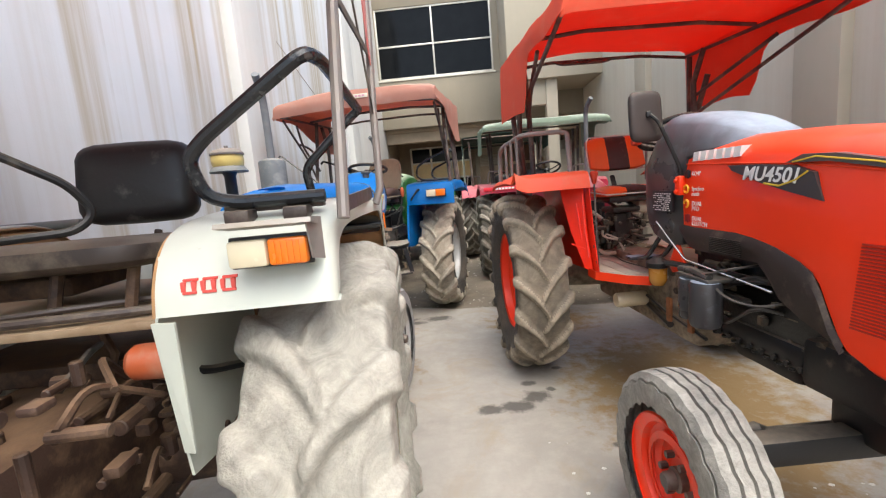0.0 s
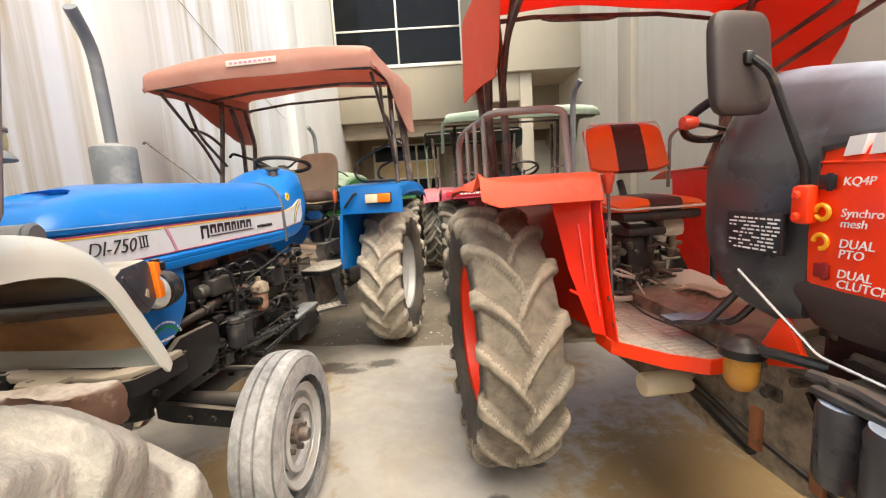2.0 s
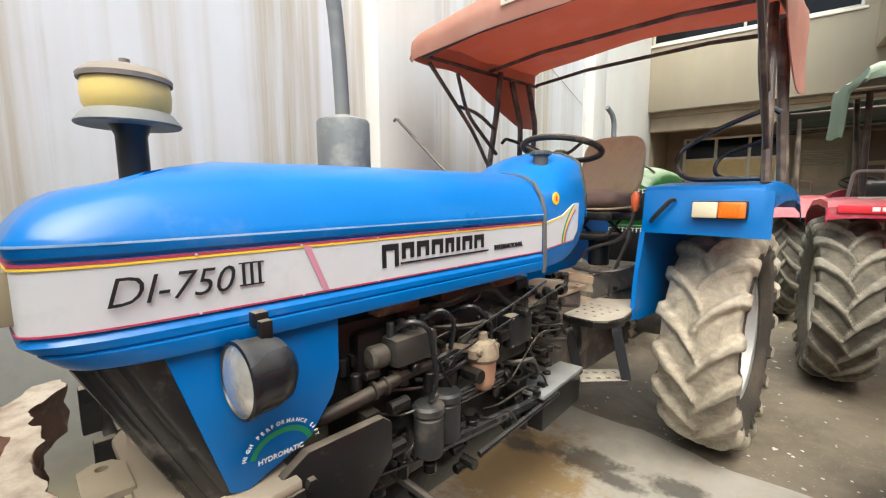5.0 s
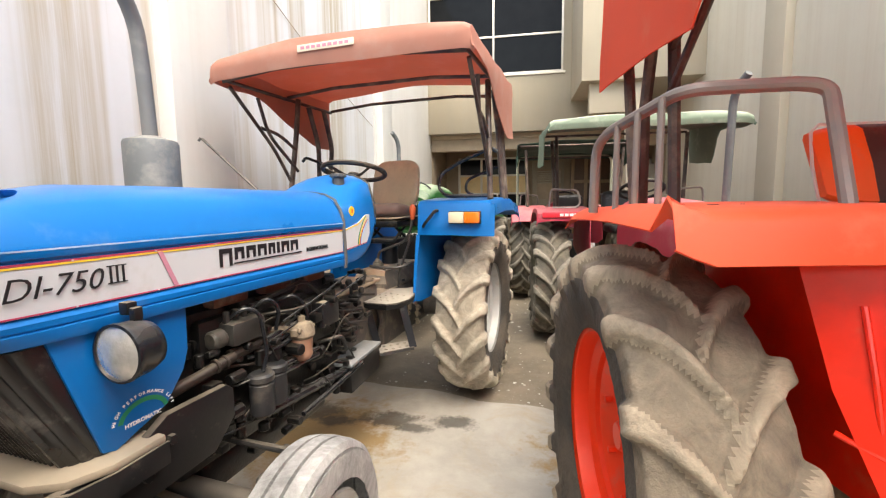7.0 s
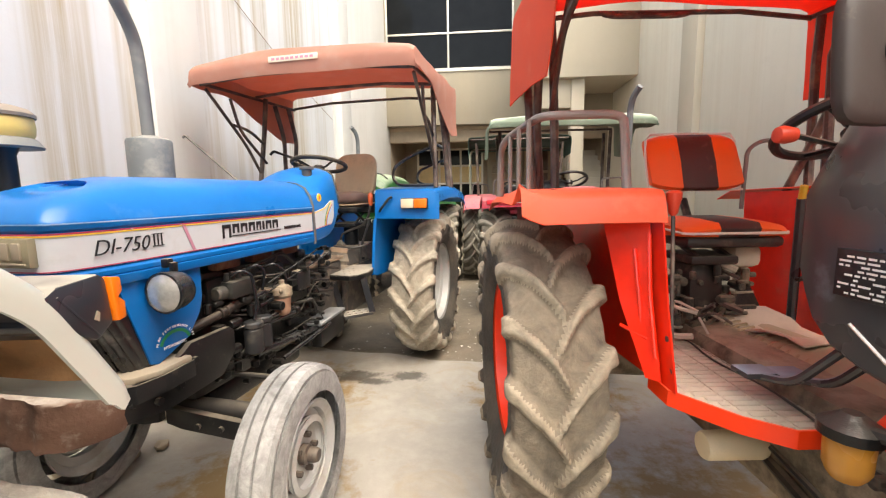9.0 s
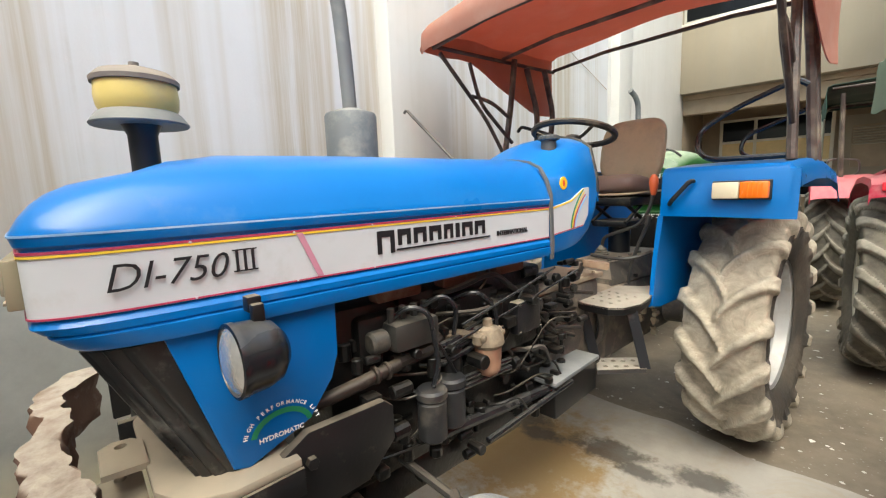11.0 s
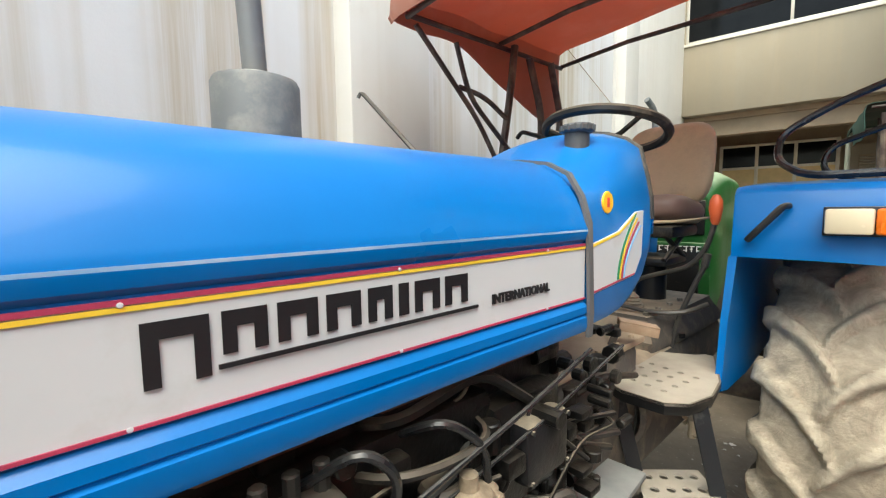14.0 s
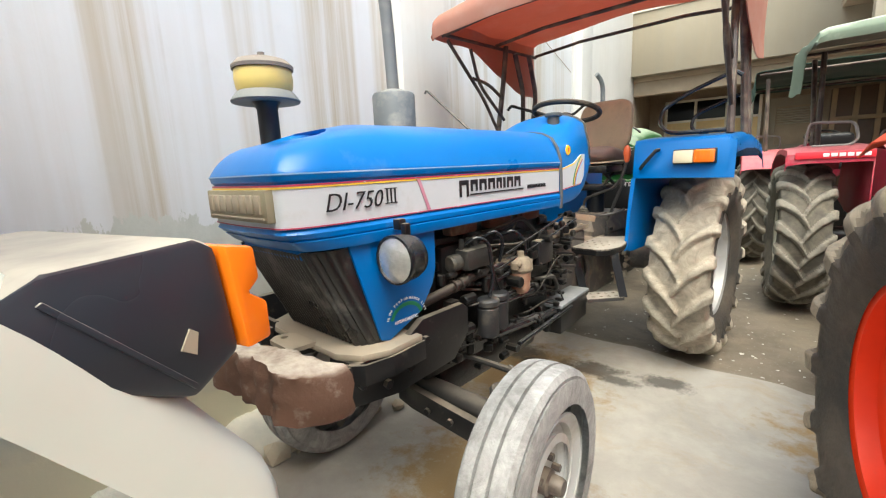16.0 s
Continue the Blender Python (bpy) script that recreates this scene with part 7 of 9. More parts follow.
# fenders
for sgn in (-1, 1):
    fe = new("rear_fender")
    fe.parent = K
    bm = bmesh.new()
    # top deck with rolled front lip, narrower tail over the tyre
    rows = []
    for y, z in ((-0.535, 1.437), (-0.545, 1.440), (-0.54, 1.46), (-0.522, 1.52), (-0.514, 1.538), (-0.496, 1.550), (-0.46, 1.555), (-0.15, 1.562), (0.3, 1.55), (0.60, 1.54), (0.72, 1.49)):
        o = 0.90 if y > 0.2 else 0.93 if y < -0.47 else 0.95
        rows.append([(sgn * 0.49, y, z), (sgn * 0.51, y, z + 0.003), (sgn * 0.70, y, z + 0.003), (sgn * (o - 0.02), y, z), (sgn * (o + 0.02), y + 0.01, z - 0.02 if y > -0.50 else z + 0.015), (sgn * (o + 0.05), y + 0.02, z - (0.05 if y > -0.49 else -0.03))])
    sheet(bm, rows, 0.006)
    part("fender_top", bm, M_ORANGEDULL, fe, smooth=62)
    bm = bmesh.new()
    sheet(bm, [[(sgn * 0.49, -0.49, 1.535), (sgn * 0.50, -0.38, 1.54), (sgn * 0.51, -0.10, 1.545), (sgn * 0.51, 0.5, 1.53)], [(sgn * 0.49, -0.51, 1.44), (sgn * 0.51, -0.38, 1.44), (sgn * 0.515, -0.10, 1.44), (sgn * 0.515, 0.5, 1.44)], [(sgn * 0.495, -0.58, 1.15), (sgn * 0.51, -0.42, 1.15), (sgn * 0.52, -0.1, 1.15), (sgn * 0.52, 0.5, 1.1)], [(sgn * 0.50, -0.665, 0.89), (sgn * 0.51, -0.50, 0.88), (sgn * 0.52, -0.2, 0.87), (sgn * 0.52, 0.3, 0.87)]], 0.006)
    sheet(bm, [[(sgn * 0.51, -0.46, 1.44), (sgn * 0.64, -0.36, 1.44)], [(sgn * 0.515, -0.52, 1.15), (sgn * 0.60, -0.44, 1.15)], [(sgn * 0.515, -0.60, 0.90), (sgn * 0.55, -0.56, 0.90)]], 0.006)
    part("inner_panel", bm, M_INNER, fe, smooth=40)
    bm = bmesh.new()
    for pts in ([(0.555, -0.445, 1.34), (0.55, -0.485, 1.18), (0.545, -0.505, 1.06)], [(0.53, -0.50, 1.40), (0.535, -0.53, 1.2), (0.53, -0.585, 0.98)], [(0.535, -0.53, 1.03), (0.60, -0.455, 1.06)]):
        tube(bm, [(sgn * x, y, z) for x, y, z in pts], 0.007, 8, corner=0.05)
    part("pressed_rib", bm, M_INNER, fe)
    bm = bmesh.new()
    for z, y in ((0.95, -0.655), (1.05, -0.62)):
        bolt(bm, (sgn * 0.50, y + 0.03, z), 0.011, -sgn * 0.010)
    part("panel_bolt", bm, M_STEEL, fe)
    if sgn > 0:
        bm = bmesh.new()
        box(bm, 0.505, 0.509, -0.115, -0.07, 1.36, 1.45, 0.001)
        part("warning_label", bm, M_YELLINE, fe, "yellow warning label")
        bm = bmesh.new()
        for k in range(3):
            box(bm, 0.5035, 0.506, -0.107, -0.078, 1.375 + k * 0.024, 1.385 + k * 0.024)
        part("label_bars", bm, M_INK, fe)
        bm = bmesh.new()
        for k in range(2):
            box(bm, 0.497, 0.509, -0.20, -0.04, 1.495 + k * 0.017, 1.503 + k * 0.017, 0.003)
        part("vent_slot", bm, M_INK, fe)
        bm = bmesh.new()
        tube(bm, [(0.46, 0.05, 0.90), (0.46, 0.05, 1.42), (0.45, 0.04, 1.50)], 0.020, 8, corner=0.04)
        tube(bm, [(0.46, 0.05, 1.10), (0.44, -0.12, 1.18), (0.43, -0.30, 1.26)], 0.011, 8)
        part("control_post", bm, M_COWL, fe)
        bm = bmesh.new()
        tube(bm, [(0.45, 0.04, 1.49), (0.44, 0.02, 1.56)], 0.016, 8)
        part("yellow_grip", bm, M_YELLINE, fe, "yellow lever grip")
    bm = bmesh.new()
    for x, y, r in ((0.83, -0.36, 0.013), (0.77, -0.37, 0.006), (0.87, -0.3, 0.007)):
        cyl(bm, (sgn * x, y, 1.546), r, 0.014, "z", 12, 0.001)
    part("bolt_hole", bm, M_INK, fe)
    bm = bmesh.new()
    tube(bm, [(sgn * 0.58, -0.42, 1.54), (sgn * 0.55, -0.30, 1.83), (sgn * 0.60, -0.28, 1.845), (sgn * 0.86, -0.26, 1.845), (sgn * 0.94, 0.10, 1.80), (sgn * 0.95, 0.20, 1.76), (sgn * 0.95, 0.22, 1.53)], 0.017, 10, corner=0.06)
    part("hand_rail", bm, M_GREYTUBE, fe)
    for y in (0.02, -0.1, -0.22):
        bm = bmesh.new()
        tube(bm, [(sgn * (0.93 + y * 0.15), y, 1.54), (sgn * (0.93 + y * 0.15), y, 1.81 - y * 0.12)], 0.010, 8)
        part("upright", bm, M_GREYTUBE, fe)
bm = bmesh.new()
tube(bm, [(-0.46, -0.56, 0.90), (-0.44, -0.48, 1.47)], 0.007, 8)
part("hand_lever", bm, M_PIPE, K)
bm = bmesh.new()
lathe(bm, [(0.008, 1.45), (0.016, 1.46), (0.020, 1.49), (0.026, 1.51), (0.026, 1.53), (0.018, 1.538), (0, 1.54)], 14, "z", Matrix.Translation((-0.44, -0.48, 0.01)))
part("lever_knob", bm, M_REDKNOB, K, "red lever knob")
# footboard
fb = new("footboard")
fb.parent = K
for sgn in (-1, 1):
    bm = bmesh.new()
    out = [(sgn * 0.12, -0.93), (sgn * 0.30, -0.93), (sgn * 0.50, -0.66), (sgn * 0.50, -0.50), (sgn * 0.44, -0.04), (sgn * 0.12, -0.04)] if sgn > 0 else [(-0.06, -0.88), (-0.28, -0.88), (-0.38, -0.80), (-0.50, -0.63), (-0.50, -0.50), (-0.44, -0.04), (-0.06, -0.04)]
    extrude_poly(bm, out, "z", 0.865, 0.88, 0.003)
    part("foot_plate", bm, M_MAT, fb, "dusty ribbed floor mat")
    bm = bmesh.new()
    for k in range(25):
        y = -0.86 + k * 0.0325
        x1 = 0.47 if y > -0.62 else 0.28 + (y + 0.88) / 0.26 * 0.19
        x0 = 0.08 if sgn < 0 else 0.27
        while x0 < x1 - 0.02:
            x2 = min(x0 + 0.085, x1)
            box(bm, min(sgn * x0, sgn * x2), max(sgn * x0, sgn * x2), y, y + 0.024, 0.88, 0.885)
            x0 += 0.095
    pieces("mat_rib", bm, M_MAT, fb)
    bm = bmesh.new()
    edge = [(sgn * 0.19, -0.888), (sgn * 0.285, -0.888), (sgn * 0.385, -0.81), (sgn * 0.51, -0.635), (sgn * 0.51, -0.50)]
    sheet(bm, [[(x, y, 0.89) for x, y in edge], [(x, y, 0.835) for x, y in edge]], 0.008)
    part("edge_strip", bm, M_ORANGE, fb)
bm = bmesh.new()
loft(bm, [[(-0.06, y, 0.87), (-0.055, y, 0.895), (0.02, y, 0.95 + dz), (0.08, y, 0.96 + dz), (0.18, y, 0.96 + dz), (0.26, y, 0.87)] for y, dz in ((-0.92, 0.02), (-0.7, 0.02), (-0.4, 0.01), (-0.2, 0.0), (-0.04, -0.01))])
part("tunnel_mat", bm, surface("olive_tunnel_mat", (0.40, 0.345, 0.225), 0.85, dust=DUST, dust_amt=0.35, top_dust=0.5), fb)
bm = bmesh.new()
rng = random.Random(77)
sheet(bm, [[(x + rng.uniform(-0.01, 0.01), y + 0.15 * x + rng.uniform(-0.012, 0.012), 0.975 + 0.02 * math.sin(9 * x + 11 * y) + rng.uniform(-0.006, 0.006)) for x in (0.03, 0.09, 0.15, 0.21, 0.28)] for y in (-0.52, -0.44, -0.36, -0.28, -0.20, -0.12, -0.05)], 0.006)
part("crumpled_plate", bm, M_MAT, fb, "dusty crumpled tunnel cover", smooth=60)
bm = bmesh.new()
for k in range(21):
    y = -0.90 + k * 0.042
    tube(bm, [(-0.052, y, 0.902), (0.018, y, 0.956), (0.07, y, 0.966)], 0.007, 5)
pieces("tunnel_rib", bm, surface("tunnel_rib_rubber", (0.36, 0.29, 0.185), 0.8, dust=DUST, dust_amt=0.3), fb)
bm = bmesh.new()
tube(bm, [(-0.20, -0.14, 0.89), (-0.19, -0.20, 0.90), (-0.21, -0.40, 0.89), (-0.17, -0.62, 0.89), (-0.20, -0.86, 0.892), (-0.26, -0.95, 0.91)], 0.004, 6, corner=0.08)
part("loose_cable", bm, M_BLACK, fb)
# gearbox, engine and chassis
ke = new("engine")
ke.parent = K
bm = bmesh.new()
box(bm, -0.17, 0.17, -2.1, -1.15, 0.74, 1.14, 0.03)
part("block", bm, M_ENGINE, ke)
bm = bmesh.new()
box(bm, -0.16, 0.16, -1.15, 0.2, 0.52, 0.95, 0.04)
box(bm, -0.16, 0.16, 0.0, 0.3, 0.9, 1.08, 0.05)
for sgn in (1, -1):
    tube(bm, [(sgn * 0.15, 0.12, 0.713), (sgn * 0.62, 0.12, 0.713)], 0.11, 16, 0.08)
part("gearbox", bm, surface("mud_caked_gearbox", (0.14, 0.11, 0.075), 0.85, dust=(0.40, 0.33, 0.24), dust_amt=0.55, top_dust=0.9, dust_scale=12, var=0.3, bumpy=0.7), ke)
rng = random.Random(31)
bm = bmesh.new()
for k in range(230):
    x, y, z = -rng.uniform(0.12, 0.24), rng.uniform(-2.0, -1.0), rng.uniform(0.76, 1.08)
    if k > 35:
        x, y, z = rng.uniform(-0.30, 0.14), rng.uniform(-0.16, 0.14), rng.uniform(0.89, 1.17)
    if rng.random() < 0.3:
        box(bm, x - 0.015, x + 0.015, y, y + rng.uniform(0.02, 0.06), z, z + rng.uniform(0.015, 0.05), 0.006)
    else:
        cyl(bm, (x, y, z), rng.uniform(0.006, 0.022), rng.uniform(0.03, 0.11), rng.choice("xyz"), 10, 0.003)
pieces("engine_fitting", bm, M_DUSTIRON, ke)
for k in range(34):
    bm = bmesh.new()
    x, y, z = rng.uniform(-0.36, 0.16), rng.uniform(-0.26, 0.0), rng.uniform(0.92, 1.20)
    tube(bm, [(x, y, z), (x - rng.uniform(0.02, 0.12), y + 0.06, z + rng.uniform(-0.05, 0.08)), (x + rng.uniform(-0.12, 0.12), y + 0.12, z + rng.uniform(-0.12, 0.12)), (x + rng.uniform(-0.12, 0.12), y + 0.22, z + rng.uniform(-0.1, 0.08))], rng.choice((0.006, 0.009, 0.014)), 6, corner=0.06)
    part("control_linkage", bm, rng.choice((M_DUSTIRON, M_MAT, M_PIPE)), ke)
for k in range(9):
    bm = bmesh.new()
    y0, z0 = rng.uniform(-1.9, -1.1), rng.uniform(0.84, 1.06)
    x = -rng.uniform(0.2, 0.28)
    tube(bm, [(-0.15, y0, z0), (x, y0 + 0.05, z0 + 0.03), (x, y0 + 0.25, z0 + rng.uniform(-0.12, 0.1)), (-0.15, y0 + 0.4, z0 + rng.uniform(-0.1, 0.1))], rng.choice((0.005, 0.008, 0.012)), 6, corner=0.08)
    part("hose", bm, rng.choice((M_BLACK, M_STEEL, M_ENGINE)), ke)
bm = bmesh.new()
for x, y, r, h in ((-0.33, -1.37, 0.058, 0.20), (-0.345, -1.50, 0.068, 0.21)):
    lathe(bm, [(0, 0.79), (r * 0.9, 0.792), (r, 0.81), (r, 0.79 + h - 0.02), (r * 0.9, 0.79 + h), (0, 0.79 + h)], 20, "z", Matrix.Translation((x, y, 0)))
pieces("grey_canister", bm, M_COWL, ke)
bm = bmesh.new()
box(bm, -0.37, -0.16, -1.55, -1.31, 0.995, 1.015, 0.008)
tube(bm, [(-0.33, -1.28, 1.02), (-0.34, -1.40, 1.035), (-0.35, -1.53, 1.02)], 0.016, 8)
for k in range(3):
    cyl(bm, (-0.335, -1.35 - k * 0.075, 1.01), 0.02, 0.03, "z", 10, 0.004)
part("canister_bracket", bm, M_STEEL, ke)
bm = bmesh.new()
lathe(bm, [(0, 0.70), (0.03, 0.70), (0.04, 0.715), (0.046, 0.73), (0.048, 0.80), (0, 0.80)], 18, "z", Matrix.Translation((-0.33, -1.07, 0.185)))
part("fuel_bowl", bm, surface("amber_fuel_bowl", (0.42, 0.19, 0.03), 0.25, var=0.2), ke, "amber fuel filter bowl")
bm = bmesh.new()
lathe(bm, [(0.05, 0.80), (0.062, 0.805), (0.062, 0.83), (0.04, 0.845), (0.02, 0.86), (0, 0.86)], 18, "z", Matrix.Translation((-0.33, -1.07, 0.185)))
tube(bm, [(-0.33, -1.09, 1.015), (-0.30, -1.16, 1.02), (-0.22, -1.22, 1.0)], 0.016, 8)
part("fuel_filter_head", bm, M_ENGINE, ke)
bm = bmesh.new()
lathe(bm, [(0, 0), (0.044, 0.002), (0.049, 0.012), (0.049, 0.19), (0.045, 0.205), (0.02, 0.21), (0, 0.21)], 22, "x", Matrix.Translation((-0.372, -0.615, 0.678)))
part("ivory_canister", bm, M_IVORY, ke, "ivory plastic oil filter")
bm = bmesh.new()
tube(bm, [(-0.30, -1.01, 1.232), (-0.30, -1.27, 1.06), (-0.30, -1.82, 1.024)], 0.005, 6, corner=0.02)
part("control_rod", bm, M_CHROME, ke)
bm = bmesh.new()
tube(bm, [(-0.33, -1.36, 0.985), (-0.36, -1.50, 1.03), (-0.33, -1.60, 1.07), (-0.2, -1.64, 1.09)], 0.006, 6, corner=0.05)
tube(bm, [(-0.34, -1.46, 1.02), (-0.34, -1.64, 0.95), (-0.30, -1.76, 0.945), (-0.2, -1.80, 0.97)], 0.006, 6, corner=0.05)
pieces("breather_hose", bm, M_STEEL, ke)
bm = bmesh.new()
box(bm, -0.19, 0.19, -1.88, -1.30, 0.69, 0.80, 0.03)
for k in range(9):
    cyl(bm, (-0.19, -1.84 + k * 0.065, 0.71), 0.014, -0.012, "x", 8, 0.003)
    cyl(bm, (-0.17, -1.84 + k * 0.065, 0.69), 0.014, -0.014, "z", 8, 0.003)
box(bm, -0.15, 0.15, -1.80, -1.40, 0.60, 0.70, 0.04)
box(bm, -0.22, 0.22, -2.52, -1.86, 0.66, 0.86, 0.03)
box(bm, -0.10, 0.10, -2.08, -1.86, 0.48, 0.68, 0.03)
part("chassis_rail", bm, M_BLACK, ke)
for y in (-1.25, -1.05):
    bm = bmesh.new()
    box(bm, -0.265, -0.245, y - 0.02, y + 0.02, 0.66, 0.80, 0.006)
    part("rusty_bracket", bm, surface("rust_orange", (0.25, 0.09, 0.03), 0.8, spot=(0.08, 0.04, 0.02), spot_amt=0.4), ke)
bm = bmesh.new()
tube(bm, [(-0.20, -0.70, 0.72), (-0.24, -1.0, 0.70), (-0.24, -1.35, 0.66)], 0.010, 8)
tube(bm, [(-0.15, -0.60, 0.64), (-0.22, -1.0, 0.62)], 0.02, 8)
pieces("lower_pipe", bm, M_BLACK, ke)
bm = bmesh.new()
extrude_poly(bm, [(-1.20, 0.99), (-1.08, 0.95), (-1.04, 0.99), (-1.12, 1.13)], "x", -0.255, -0.235, 0.004)
part("red_bracket", bm, M_ORANGE, ke)
for x, y in ((-0.24, -0.83), (-0.15, -0.85)):
    bm = bmesh.new()
    tube(bm, [(x, y - 0.12, 1.15), (x - 0.02, y, 1.0), (x - 0.03, y + 0.12, 0.97)], 0.013, 8, corner=0.05)
    box(bm, x - 0.08, x + 0.02, y + 0.10, y + 0.18, 0.965, 0.985, 0.006)
    part("pedal", bm, M_COWL, ke)
# front axle and wheels
bm = bmesh.new()
box(bm, -0.58, 0.58, -2.0, -1.91, 0.43, 0.53, 0.012)
tube(bm, [(-0.56, -1.88, 0.50), (0.56, -1.88, 0.50)], 0.014, 8)
for sgn in (1, -1):
    cyl(bm, (sgn * 0.58, -1.955, 0.33), 0.035, 0.24, "z", 12, 0.006)
    tube(bm, [(sgn * 0.58, -1.955, 0.40), (sgn * 0.72, -1.955, 0.375)], 0.03, 10)
    lathe(bm, [(0.02, 0.0), (0.035, 0.03), (0.026, 0.07), (0.032, 0.10), (0.012, 0.14)], 12, "x", Matrix.Translation((sgn * 0.42 - 0.07, -1.87, 0.50)))
part("front_axle", bm, M_BLACK, K)
M_ORRIM = surface("orange_red_rim", (0.90, 0.05, 0.012), 0.4, dust=DUST, dust_amt=0.1, var=0.08, coat=0.2)
ME_KF = mesh_of(rib_tyre(0.395, 0.205, 0.215, 4, 24), tyre_mat("front_grey_tyre", (0.38, 0.36, 0.32), 0.9))
ME_KFR = mesh_of(rim_mesh(0.215, 0.205, 0.0, 0.05), M_ORRIM)
ME_KFH = mesh_of(hub_mesh(0.01, 0.045, 6, 0.085, 0.06), M_PIPE)
ME_KR = mesh_of(drive_tyre(0.715, 0.37, 0.39, 16, 0.045, 26, 0.1, 5, bar=0.86), M_TYRE_BROWN, 58, mat2=tyre_mat("dusty_valley_shaded", (0.24, 0.195, 0.14), 0.9), mat3=M_SIDEWALL)
ME_KRR = mesh_of(rim_mesh(0.39, 0.37, -0.03, 0.09), M_ORRIM)
ME_KRH = mesh_of(hub_mesh(-0.02, 0.075, 8, 0.26, 0.06), M_ORRIM)
for sgn in (1, -1):
    wheel(K, "front_wheel", sgn * 0.72, -1.955, 0.393, sgn, ME_KF, ME_KFR, ME_KFH, "dusty ribbed front wheel with orange-red rim")
    wheel(K, "rear_wheel", sgn * 0.82, 0.12, 0.713, sgn, ME_KR, ME_KRR, ME_KRH, "dusty lugged rear wheel with orange-red rim", turn=4)
# canopy
kf = new("canopy_frame")
kf.parent = K
for sgn in (1, -1):
    for pts in ([(sgn * 0.68, 0.18, 1.54), (sgn * 0.69, 0.22, 2.2), (sgn * 0.73, 0.15, 2.45)], [(sgn * 0.75, 0.36, 1.50), (sgn * 0.78, 0.42, 2.2), (sgn * 0.77, 0.40, 2.45)], [(sgn * 0.69, 0.45, 1.5), (sgn * 0.75, 0.30, 1.9), (sgn * 0.77, 0.16, 2.25)]):
        bm = bmesh.new()
        tube(bm, pts, 0.022, 8)
        part("post", bm, M_PIPE, kf)
    for pts in ([(sgn * 0.70, 0.2, 1.95), (sgn * 0.79, -0.3, 2.15), (sgn * 0.80, -1.1, 2.38)], [(sgn * 0.80, -1.12, 2.40), (sgn * 0.80, 0.5, 2.48)], [(sgn * 0.70, 0.2, 2.1), (sgn * 0.79, -0.5, 2.33)]):
        bm = bmesh.new()
        tube(bm, pts, 0.014, 8, corner=0.1)
        part("brace", bm, M_PIPE, kf)
for y, z in ((-1.12, 2.42), (-0.3, 2.48), (0.5, 2.495)):
    bm = bmesh.new()
    tube(bm, [(-0.80, y, z - 0.02), (-0.4, y, z + 0.02), (0.4, y, z + 0.02), (0.80, y, z - 0.02)], 0.014, 8)
    part("roof_bow", bm, M_PIPE, kf)
bm = bmesh.new()
tube(bm, [(-0.35, 0.50, 2.51), (-0.30, 0.48, 2.49), (0.05, 0.48, 2.49), (0.12, 0.50, 2.51)], 0.014, 8, corner=0.05)
part("rear_handle", bm, M_PIPE, kf)
canopy(K, M_REDCANVAS, 0.84, -1.17, 0.56, 2.475, 2.545, 0.16, 0.50, 0.50)


# ---- cream tractor, close to the camera's start ----
M_CREAMP = surface("cream_paint", (0.62, 0.65, 0.575), 0.36, dust=(0.50, 0.42, 0.30), dust_amt=0.08, top_dust=0.08, dust_scale=5, var=0.07, coat=0.2, bumpy=0.04, spot=(0.22, 0.12, 0.06), spot_amt=0.06, spot_scale=14)
M_CREAMRIM = surface("cream_rim_paint", (0.62, 0.58, 0.47), 0.5, dust=DUST, dust_amt=0.3, var=0.1)
M_RUSTUNDER = surface("rusty_fender_underside", (0.48, 0.27, 0.12), 0.7, dust=(0.20, 0.11, 0.06), dust_amt=0.35, dust_scale=8, var=0.3, bumpy=0.4)
M_BROWNIRON = surface("brown_greasy_iron", (0.05, 0.026, 0.018), 0.6, dust=(0.26, 0.16, 0.09), dust_amt=0.35, top_dust=0.6, dust_scale=9, var=0.3, bumpy=0.5)

M_GALV = surface("dull_galvanised", (0.36, 0.34, 0.31), 0.5, 0.3, dust=DUST, dust_amt=0.25, var=0.15)
M_HOUSE = surface("navy_black_plastic", (0.026, 0.032, 0.043), 0.28, dust=(0.45, 0.41, 0.34), dust_amt=0.05, top_dust=1.3, dust_scale=3, var=0.15, bumpy=0.05)
C = thing("cream_tractor", "cream tractor with black seat and dusty tyres", "tractor", pose(-1.042, 1.561, 0, 0, 0, 7.6))
ME_CR = mesh_of(drive_tyre(0.685, 0.375, 0.375, 13, 0.042, 24, 0.1, 9, 1.35), tyre_mat("pale_grey_tyre", (0.415, 0.39, 0.335), 1.0, (0.07, 0.066, 0.06)), 62, mat3=tyre_mat("pale_sidewall", (0.40, 0.395, 0.34), 1.0))
ME_CRR = mesh_of(rim_mesh(0.375, 0.36, 0.03, 0.09), M_CREAMRIM)
ME_CRH = mesh_of(hub_mesh(0.04, 0.08, 8, 0.15, 0.05), M_CREAMRIM)
for sgn in (1, -1):
    wheel(C, "rear_wheel", 0.82 if sgn > 0 else -0.72, -0.165, 0.688, sgn, ME_CR, ME_CRR, ME_CRH, "pale dusty lugged rear wheel with cream rim", turn=3)


